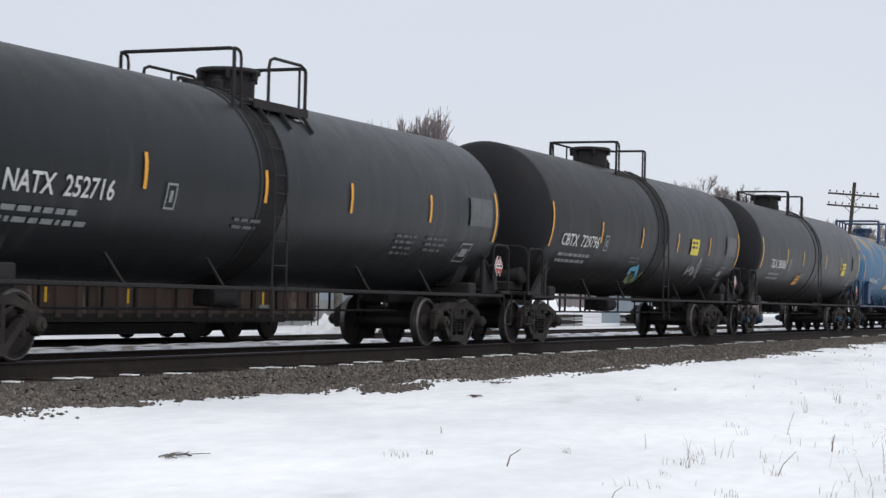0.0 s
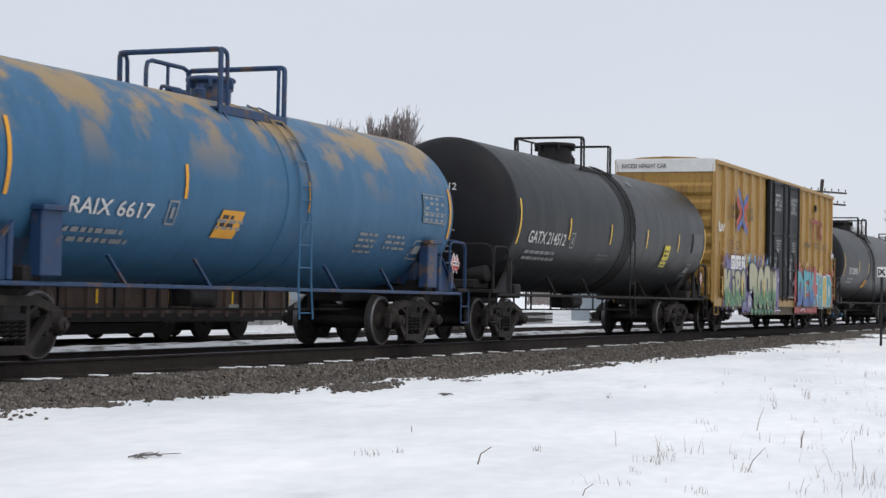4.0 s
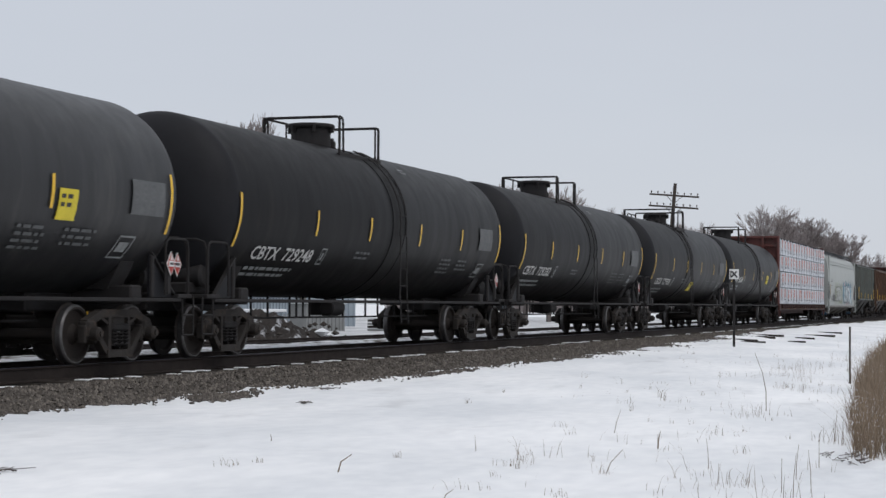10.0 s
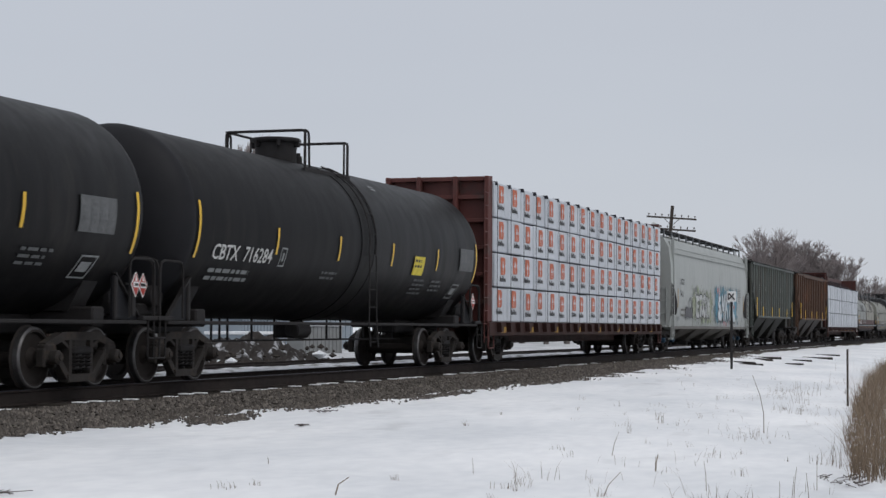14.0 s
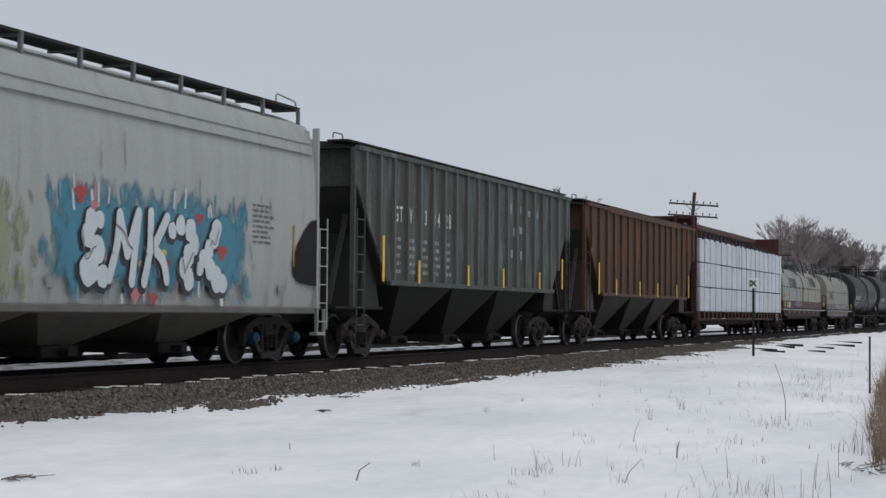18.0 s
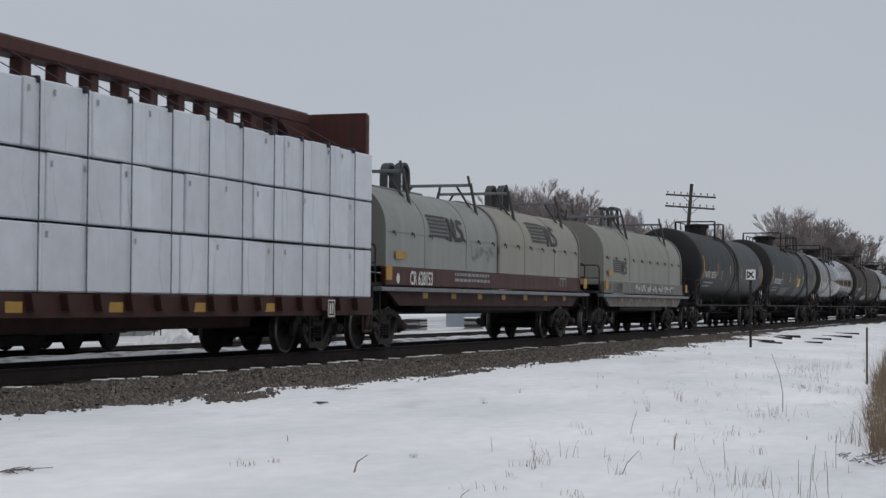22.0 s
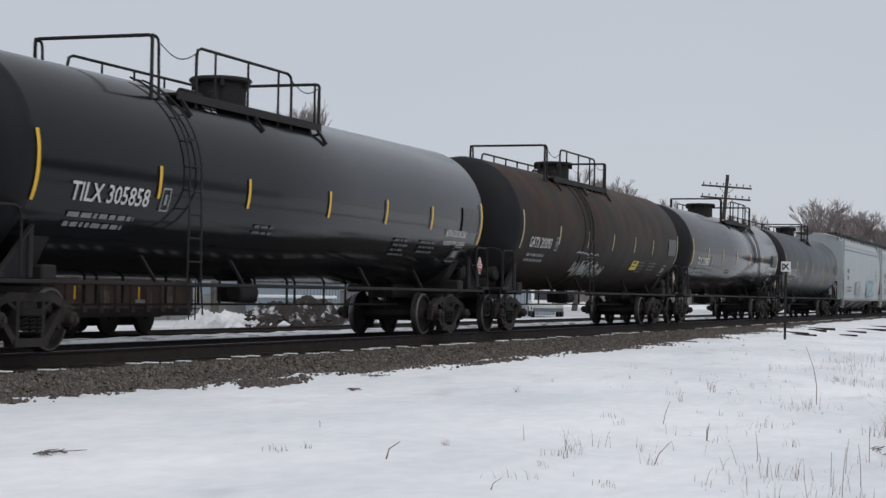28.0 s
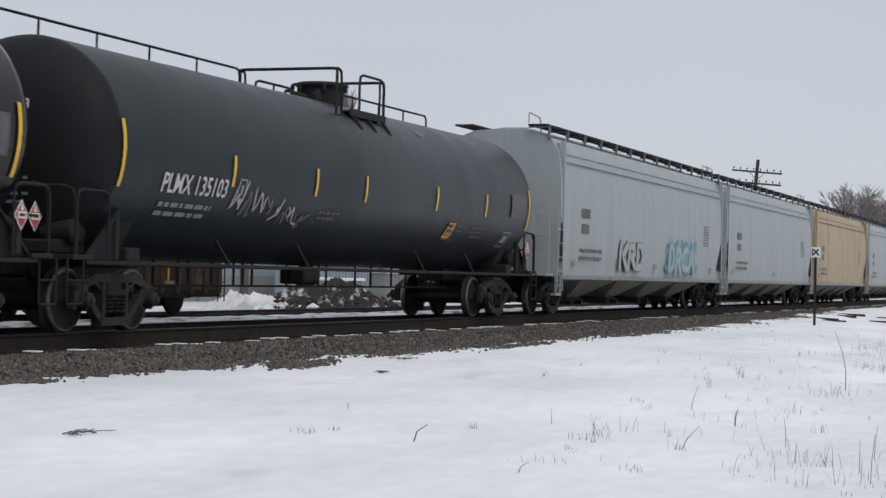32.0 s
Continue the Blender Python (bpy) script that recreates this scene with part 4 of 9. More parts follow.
def tank_top(car, kind, cx, zt, metal, half):
    """The fittings on a tank's crown: walk, railings, the housing with its lid. The ladder comes up where the near rail has its gap."""
    back, fore, rail_a, rail_b, far_gap, w, h, at, r0 = {
        "short": (1.12, 1.12, 1.05, 2.24, 0.62, 1.0, 0.50, 1.52, 0.46), "fore": (1.12, 1.22, 0.0, 0.98, 0.05, 0.86, 0.55, 0.52, 0.46), "square": (0.95, 1.12, 0.0, 0.62, 0.75, 0.90, 0.66, 1.25, 0.36),
        "long": (3.17, 3.17, 1.45, 5.10, 0.95, 1.04, 0.58, 4.35, 0.50), "long_back": (3.25, 3.25, 2.05, 5.40, 1.2, 1.0, 0.60, 0.95, 0.52)}[kind]
    x0, x1 = cx - back, cx + fore
    z, foot, top = zt - 0.22, zt - 0.45, zt + h
    thick = 0.038 if kind == "square" else 0.026
    walk_from = x0 - 0.1 if kind in ("fore", "square") else x0 + (0.55 if kind == "short" else 0.75)
    part("deck_plate", Shape().box(walk_from, x1 + 0.03, -w - 0.04, -w * 0.52, z - 0.04, z, 0.005).box(walk_from, x1 + 0.03, -w - 0.05, -w - 0.02, z - 0.11, z + 0.03, 0.005), metal, car, "steel grating walk on the tank's crown")
    part("deck_plate", Shape().box(x1 - 0.36, x1 + 0.02, -w * 0.51, w * 0.8, z + 0.10, z + 0.14, 0.005), metal, car)
    for x in (walk_from + 0.15, (walk_from + x1) / 2, x1 - 0.12):
        part("deck_bracket", Shape().beam((x, -w, z - 0.05), (x, -w - 0.22, z - 0.36), 0.05, 0.05), metal, car)
    # hoops across both ends
    part("railing", Shape().bend([(x0, -w, foot), (x0, -w, top), (x0, w, top), (x0, w, foot)], thick * 1.15, 7, 0.06), metal, car, "bent pipe hoop across the crown")
    part("railing", Shape().bend([(x1, -w, foot), (x1, -w, top - 0.03), (x1, w, top - 0.03), (x1, w, foot)], thick * 1.15, 7, 0.06), metal, car)
    part("rail_post", Shape().tube([(x1 - 0.2, -w, z), (x1 - 0.2, -w, top - 0.05)], thick * 0.9, 6), metal, car)
    # short returns beside the first hoop
    for y in (-w, w):
        part("railing", Shape().bend([(x0, y, top), (x0 + 0.2, y, top - 0.02), (x0 + 0.24, y, foot)], thick, 6, 0.1), metal, car)
    a, b = x0 + rail_a, x0 + rail_b
    q = Shape().bend([(a, -w, foot if rail_a else top), (a, -w, top), (b, -w, top), (b, -w, foot)], thick, 7, 0.16)
    for i in range(3 if b - a > 2 else 0):
        x = a + (b - a) * (i + 0.55) / 3
        q.tube([(x, -w, foot), (x, -w, top)], thick * 0.85, 6)
    part("railing", q, metal, car)
    low = top if kind in ("fore", "square") else top - 0.12
    a, b = x0 + far_gap, x1
    q = Shape().bend([(a, w, foot), (a, w, low), (b, w, low), (b, w, foot)], thick, 7, 0.16)
    n = 4 if b - a > 2.5 else 1
    for i in range(n):
        x = a + (b - a) * (i + 1) / (n + 1)
        q.tube([(x, w, foot), (x, w, low)], thick * 0.85, 6)
    part("railing", q, metal, car)
    if kind in ("long", "long_back"):
        for xa, xb in ((x0 + 0.26, x0 + rail_a), (x0 + rail_b, x1)):
            part("safety_chain", Shape().tube([(xa + (xb - xa) * i / 8, -w, top - 0.10 - 0.16 * math.sin(math.pi * i / 8)) for i in range(9)], 0.010, 4), metal, car)
    ho = x0 + at
    lid = zt + (0.30 if kind in ("short", "square") else 0.36)
    housing = part("valve_housing", Shape().drum((ho, 0, zt - 0.12), 2, r0 * 0.92, lid - zt + 0.13, 28, 0.02), metal, car, "dark round housing with a flat lid")
    part("lid", Shape().drum((ho, 0, lid), 2, r0 * 1.12, 0.09, 28, 0.03).box(ho - 0.2, ho + 0.2, -0.03, 0.03, lid + 0.085, lid + 0.12, 0.01), metal, housing)
    part("hinge", Shape().box(ho + r0 * 0.9, ho + r0 + 0.16, -0.12, 0.12, lid - 0.10, lid + 0.07, 0.02), metal, housing)
    for k in range(6):
        u = math.pi * 2 * (k + 0.5) / 6
        part("bolt", stored(("lid_bolt", metal.name, r0), lambda: mesh_of("bolt", Shape().box(r0 * 0.90, r0 * 1.14, -0.035, 0.035, -0.10, 0.05, 0.01), metal)), None, housing, at=pose(ho, 0, lid, 0, 0, math.degrees(u)))
    hx = ho + (1.05 if kind in ("fore", "long_back") else -1.0)
    part("hatch", Shape().drum((hx, 0.05, zt - 0.08), 2, 0.20, 0.15, 18, 0.02).box(hx - 0.26, hx + 0.26, 0.0, 0.08, zt + 0.06, zt + 0.11, 0.01), metal, car)
    part("relief_valve", Shape().drum((ho + (hx - ho) * 0.66, -0.2, zt - 0.05), 2, 0.09, 0.20, 14, 0.02).drum((ho + (hx - ho) * 0.66, -0.2, zt + 0.13), 2, 0.05, 0.08, 10), metal, car)
    part("valve_pipe", Shape().bend([(ho + (hx - ho) * 0.4, 0.3, zt - 0.1), (ho + (hx - ho) * 0.4, 0.3, zt + 0.16), (hx, 0.3, zt + 0.16), (hx, 0.3, zt - 0.1)], 0.03, 6, 0.05), metal, car)
    return x0 + {"short": 0.50, "fore": 1.75, "square": 1.2, "long": 0.82, "long_back": 5.85}[kind]


def tank_ladder(car, x, r, zc, metal, low=0.52):
    """A slim ladder from the foot to the crown, close to the shell, its stiles spread at the foot."""
    s = Shape()
    off = 0.06
    for k in (-1, 1):
        up = [(x + k * 0.19, -(r + off) * math.cos(a), zc + (r + off) * math.sin(a)) for a in (math.pi * (-0.05 + 0.44 * i / 9) for i in range(10))]
        s.tube([(x + k * 0.23, -r - 0.10, low), (x + k * 0.22, -r - off, 1.1), (x + k * 0.19, -r - off, zc - 0.3)] + up, 0.017, 5)
    z = low + 0.10
    while z < zc:
        s.tube([(x - 0.21, -r - off, z), (x + 0.21, -r - off, z)], 0.013, 5)
        z += 0.36
    for i in range(5):
        a = math.pi * (0.03 + 0.34 * i / 4)
        y, z = -(r + off) * math.cos(a), zc + (r + off) * math.sin(a)
        s.tube([(x - 0.19, y, z), (x + 0.19, y, z)], 0.013, 5)
    return part("ladder", s, metal, car)


def tank_car(name, label, lo, hi, s0, s1, shell, code, number, r=1.56, zc=2.75, top="short", top_at=0.48, ladder_at=None, letter_at=1.15, letter_z=2.25, letter_h=0.27, letter_s=1.08,
             bars=(0.12, 3.37, 6.45, 9.55, 12.6, None), bar_mat="yellow", plates=(), seed=1, trim=None, arms=False, rails=0, head=True, end_z=2.53, braces=4, panel=0.1, climb=True):
    rng = random.Random(seed)
    r, zc = r + 0.06, zc - 0.06
    metal = trim or M["iron"]
    car, half, fl, fh = new_car(name, label, "tank car", lo, hi, s0, s1, "tank cars of the train")
    faint = M["letter_dim"] if trim else M["letter_faint"]
    part("tank", tank_shell(half, r, zc, 0.66), shell, car)
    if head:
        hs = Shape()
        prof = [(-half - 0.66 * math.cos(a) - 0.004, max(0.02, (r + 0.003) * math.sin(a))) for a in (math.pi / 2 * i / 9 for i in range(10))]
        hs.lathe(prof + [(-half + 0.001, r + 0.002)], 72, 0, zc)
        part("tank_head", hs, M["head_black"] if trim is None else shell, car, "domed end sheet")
    put = round_side(r, zc, x0=-half)
    zt = zc + r
    lx = tank_top(car, top, (top_at - 0.5) * 2 * half, zt, metal, half)
    if ladder_at is not None:
        lx = (ladder_at - 0.5) * 2 * half
    if climb:
        tank_ladder(car, lx, r, zc, metal if trim is None else shell)
    # jacket band behind the ladder, worn and grimy
    if shell not in (M["tank_gloss"], M["tank_slate"]):
        part("jacket_band", Shape().lathe([(lx - 0.50, r), (lx - 0.49, r + 0.012), (lx + 0.27, r + 0.012), (lx + 0.28, r)], 72, 0, zc, caps=False), band_of(shell), car, "grimy lapped band of the jacket")
        part("jacket_band", Shape().lathe([(lx - 0.53, r), (lx - 0.52, r + 0.022), (lx - 0.48, r + 0.022), (lx - 0.47, r)], 72, 0, zc, caps=False), shell, car)
        part("jacket_band", Shape().lathe([(lx + 0.22, r), (lx + 0.23, r + 0.022), (lx + 0.28, r + 0.022), (lx + 0.29, r)], 72, 0, zc, caps=False), shell, car)
    if rails:
        q = Shape()
        for a, b in ((-half + 0.05, (top_at - 0.5) * 2 * half - 1.15), ((top_at - 0.5) * 2 * half + 1.2, half - 0.3)):
            q = Shape()
            hoop(q, a, b, 1.0, zt - 0.40, zt + 0.51, 4, 0.024)
            part("crown_railing", q, metal, car)
    # reflective strips
    for i, b in enumerate(bars):
        x = 2 * half - 0.12 if b is None else b
        tall = 0.95 if i == 0 or b is None else 0.48
        z = (end_z if i == 0 else 2.50) if tall > 0.6 else (2.5 if seed % 2 else 2.48)
        mark("reflector", rects([(x - 0.04, x + 0.04, z - tall / 2, z + tall / 2)]), put, M[bar_mat], car, "yellow reflective strip")
    # writing
    gl = glyphs(code + ("  " if code in ("NATX", "CBTX") else " ") + number, letter_h, letter_s)
    wide = max(p[0] for p in gl[0])
    mark("lettering", gl, put, M["letter"], car, "white stencilled letters and numbers", at=(letter_at, letter_z - letter_h / 2))
    mark("small_print", small_print(rng, letter_at + 0.1, letter_z - 0.38, 2, wide * 0.85, 0.075, 0.15), put, M["letter_dim"], car)
    xb = letter_at + wide + (1.2 if code == "NATX" else 0.36)
    mark("stencil_box", rects([(xb, xb + 0.26, letter_z + 0.15, letter_z + 0.18), (xb, xb + 0.26, letter_z - 0.18, letter_z - 0.15), (xb, xb + 0.03, letter_z - 0.15, letter_z + 0.15),
                               (xb + 0.23, xb + 0.26, letter_z - 0.15, letter_z + 0.15), (xb + 0.09, xb + 0.17, letter_z - 0.08, letter_z + 0.08)]), put, M["letter_dim"], car)
    L = 2 * half
    x0, x1, z0, z1 = L - 1.31 - panel, L - 0.24 - panel, 2.29, 2.82
    mark("data_panel", rects([(x0, x1, z0, z1)]), round_side(r, zc, 0.020, -half), M["panel_dim"] if trim is None else shell, car, "worn pale panel with a table of test dates")
    grid = [(x0, x1, z1 - 0.02, z1), (x0, x1, z0, z0 + 0.02), (x0, x0 + 0.02, z0 + 0.02, z1 - 0.02), (x1 - 0.02, x1, z0 + 0.02, z1 - 0.02), (x0 + 0.02, x1 - 0.02, z0 + 0.185, z0 + 0.2)]
    for i in range(5):
        for j in range(4):
            if rng.random() < 0.85:
                u = x0 + 0.07 + j * 0.25
                grid.append((u, u + rng.uniform(0.10, 0.19), z1 - 0.10 - i * 0.095 - (0.02 if i > 2 else 0), z1 - 0.05 - i * 0.095 - (0.02 if i > 2 else 0)))
    o = mark("data_block", rects(grid), put, faint, car, "faded white table of test dates")
    tagged(o, "faded white table of test dates", kind="stuff")
    x, z = L - 2.0, 1.72
    mark("stencil_box", rects([(x, x + 0.5, z + 0.2, z + 0.23), (x, x + 0.5, z - 0.17, z - 0.14), (x, x + 0.03, z - 0.14, z + 0.2), (x + 0.47, x + 0.5, z - 0.14, z + 0.2), (x + 0.1, x + 0.4, z - 0.05, z + 0.12)]),
         put, M["letter_dim"], car, lean=0.25)
    for x, rows in ((L * 0.72, 4), (L * 0.80, 3), (L * 0.37, 2)):
        mark("small_print", small_print(rng, x, 1.95, rows, 0.9, 0.05, 0.11), put, faint, car)
    if trim is None:
        mark("small_print", small_print(rng, L / 2 + lx + 1.3, zc + 0.86 * r, 2, 0.42, 0.05, 0.09), put, M["letter_dim"], car)
    # writing on the leading end, which follows the dome
    def on_head(a, b):
        y, z = 0.16 - a, b
        k = max(0.0, 1 - (y * y + (z - zc) ** 2) / (r * r))
        return (-half - 0.66 * math.sqrt(k) - 0.022, y, z)
    mark("lettering", glyphs(number, 0.15, 1.0), on_head, M["letter"], car, at=(0, zc + 0.46))
    mark("small_print", small_print(rng, 0.0, zc + 0.30, 2, 0.5, 0.045, 0.10), on_head, M["letter_dim"], car)
    mark("small_print", small_print(rng, 0.0, zc - 0.40, 5, 0.62, 0.04, 0.11), on_head, M["letter_dim"], car)
    for kind, x, z, w, h in plates:
        mark("notice", rects([(x, x + w, z - h / 2, z + h / 2)]), put, M[kind], car, "coloured warning panel with small print", lean=0.25 if kind == "orange" else 0.0)
        mark("small_print", small_print(rng, x + 0.06, z + h * 0.2, 2, w * 0.7, 0.06, 0.12), round_side(r, zc, 0.031, -half), M["letter_dark"], car, lean=0.25 if kind == "orange" else 0.0)
    # frame below
    tc = half - 0.78
    for sx in (-1, 1):
        part("stub_sill", Shape().box(min(sx * (tc - 1.5), sx * (half + 0.9)), max(sx * (tc - 1.5), sx * (half + 0.9)), -0.30, 0.30, 0.80, 1.16, 0.03), M["iron"], car)
        part("body_bolster", Shape().box(sx * tc - 0.18, sx * tc + 0.18, -1.35, 1.35, 0.92, 1.22, 0.03), M["iron"], car)
        part("end_sill", Shape().box(min(sx * (half + 0.45), sx * (half + 0.95)), max(sx * (half + 0.45), sx * (half + 0.95)), -1.45, 1.45, 1.02, 1.09, 0.01), M["iron"], car)
    for sx in (-1, 1):
        sd = Shape()
        pts = [(-0.95, 1.15)] + [(r * 0.98 * math.cos(a), zc + r * 0.98 * math.sin(a)) for a in (math.radians(d) for d in range(215, 326, 10))] + [(0.95, 1.15)]
        sd.prism(pts, 0, sx * tc - 0.22, sx * tc + 0.22)
        part("saddle", sd, metal, car)
        arm = Shape().box(sx * (half - 0.28) - 0.05, sx * (half - 0.28) + 0.05, -1.38, -1.30, 1.02, 1.70, 0.02)
        part("bracket", arm, M["iron"] if trim is None else metal, car, "worn upright bracket beside the bolster")
        part("bolster_web", Shape().prism([(sx * (half - 0.34), 1.72), (sx * (half - 0.34), 1.03), (sx * (half + 0.48), 1.03)][::-sx], 1, -1.34, -1.30), M["head_black"] if trim is None else metal, car)
        part("web_flange", Shape().beam((sx * (half - 0.32), -1.35, 1.74), (sx * (half + 0.5), -1.35, 1.05), 0.07, 0.03), M["iron"] if trim is None else metal, car)
        add_truck(car, sx * tc, blue_caps=seed in (3, 7))
    xa, xb2 = -half - 0.6, half + 0.6
    for y in (-1.40, 1.40):
        part("side_bar", Shape().box(xa, xb2, y - 0.035, y + 0.035, 0.96, 1.02, 0.01), metal, car, "running bar along the tank's foot")
    for x in (-half * 0.62, -half * 0.3, half * 0.3, half * 0.62)[:braces]:
        part("brace", Shape().beam((x - 0.16, -1.28, 1.40), (x + 0.14, -1.39, 1.0), 0.05, 0.035), metal, car)
    # pipes and rods below the tank, hung on straps
    pp = Shape().tube([(-tc + 1.1, -0.25, 0.66), (tc - 1.1, -0.25, 0.66)], 0.022, 6).tube([(-tc + 1.1, 0.2, 0.98), (tc - 1.1, 0.2, 0.98)], 0.022, 6)
    x = -tc + 1.3
    while x < tc - 1.2:
        pp.box(x - 0.012, x + 0.012, -0.27, -0.23, 0.65, 1.32)
        x += rng.choice((0.35, 0.8, 1.1, 1.4))
    part("brake_pipe", pp, M["iron"], car)
    ov = Shape().drum((0.25, 0, 0.72), 2, 0.14, 0.6, 16, 0.02).drum((0.25, 0, 0.68), 2, 0.19, 0.1, 16, 0.02).box(-0.5, 0.1, -0.35, 0.2, 0.70, 0.98, 0.03).drum((-1.2, -0.5, 0.86), 0, 0.16, 0.7, 16, 0.03)
    part("outlet_valve", ov, M["iron"], car)
    # end railings, steps, brake gear
    for sx in (-1, 1):
        er = Shape()
        xe = sx * (half + 0.86)
        er.bend([(xe, -1.40, 1.06), (xe, -1.40, 2.02), (xe, 1.40, 2.02), (xe, 1.40, 1.06)], 0.022, 6, 0.2)
        er.bend([(sx * (half + 0.05), -1.42, 1.06), (sx * (half + 0.05), -1.42, 1.98), (xe, -1.42, 1.98), (xe, -1.42, 1.06)], 0.022, 6, 0.15)
        part("end_railing", er, metal, car)
        st = Shape().bend([(xe - 0.2, -1.42, 1.05), (xe - 0.2, -1.42, 0.42), (xe + 0.2, -1.42, 0.42), (xe + 0.2, -1.42, 1.05)], 0.018, 5, 0.04).tube([(xe - 0.2, -1.42, 0.74), (xe + 0.2, -1.42, 0.74)], 0.016, 5)
        part("step", st, metal, car)
    part("brake_cylinder", Shape().drum((-half - 0.2, -1.05, 1.42), 1, 0.20, 0.55, 20, 0.04).box(-half - 0.6, -half + 0.2, -0.9, -0.3, 1.1, 1.3, 0.03), metal, car)
    part("air_reservoir", Shape().drum((half + 0.02, -0.80, 1.36), 0, 0.24, 0.72, 20, 0.06), metal, car)
    part("brake_wheel", Shape().add(*(lambda q: (q.v, q.f))(Shape().tube([(-half - 0.72, 0.55 + 0.27 * math.cos(a), 1.75 + 0.27 * math.sin(a)) for a in (math.pi * 2 * k / 16 for k in range(17))], 0.018, 5)))
         .tube([(-half - 0.72, 0.28, 1.75), (-half - 0.72, 0.82, 1.75)], 0.014, 5).tube([(-half - 0.72, 0.55, 1.48), (-half - 0.72, 0.55, 2.02)], 0.014, 5).box(-half - 0.7, -half - 0.5, 0.42, 0.68, 1.1, 1.9, 0.03), metal, car)
    # diamond placards on the far corner
    for dx, y in ((0.16, -1.46), (0.70, -1.30)):
        d, cx0, cz0 = 0.20, half + dx, 1.57
        def dia(k, lift):
            return Shape().prism([(cx0 - k * 0.78, cz0), (cx0, cz0 - k), (cx0 + k * 0.78, cz0), (cx0, cz0 + k)], 1, y - lift - 0.004, y - lift)
        o = part("placard", dia(d, 0.0), M["white"], car, "red and white diamond placard")
        part("placard_field", dia(d * 0.86, 0.006), M["red"], o, "faded red field")
        part("placard_band", Shape().box(cx0 - 0.09, cx0 + 0.09, y - 0.016, y - 0.012, cz0 - 0.045, cz0 + 0.045), M["white"], o)
        part("placard_flame", Shape().prism([(cx0 - 0.035, cz0 + 0.06), (cx0 + 0.035, cz0 + 0.06), (cx0 + 0.02, cz0 + 0.11), (cx0, cz0 + 0.15), (cx0 - 0.02, cz0 + 0.10)], 1, y - 0.016, y - 0.012), M["white"], o)
        part("placard_print", Shape().box(cx0 - 0.06, cx0 + 0.06, y - 0.020, y - 0.017, cz0 - 0.02, cz0 + 0.02), M["letter_dark"], o)
    part("placard_post", Shape().box(half + 0.10, half + 0.22, -1.44, -1.41, 1.08, 1.72, 0.01).box(half + 0.10, half + 0.76, -1.32, -1.29, 1.56, 1.60, 0.005), metal, car)
    if arms:
        for sx in (-1, 1):
            part("bolster_post", Shape().box(sx * (half - 0.95) - 0.22, sx * (half - 0.95) + 0.22, -1.50, -1.30, 1.08, 1.95, 0.02).box(sx * (half - 0.95) - 0.27, sx * (half - 0.95) + 0.27, -1.56, -1.2, 1.9, 1.97, 0.01), metal, car)
    return car, half, put


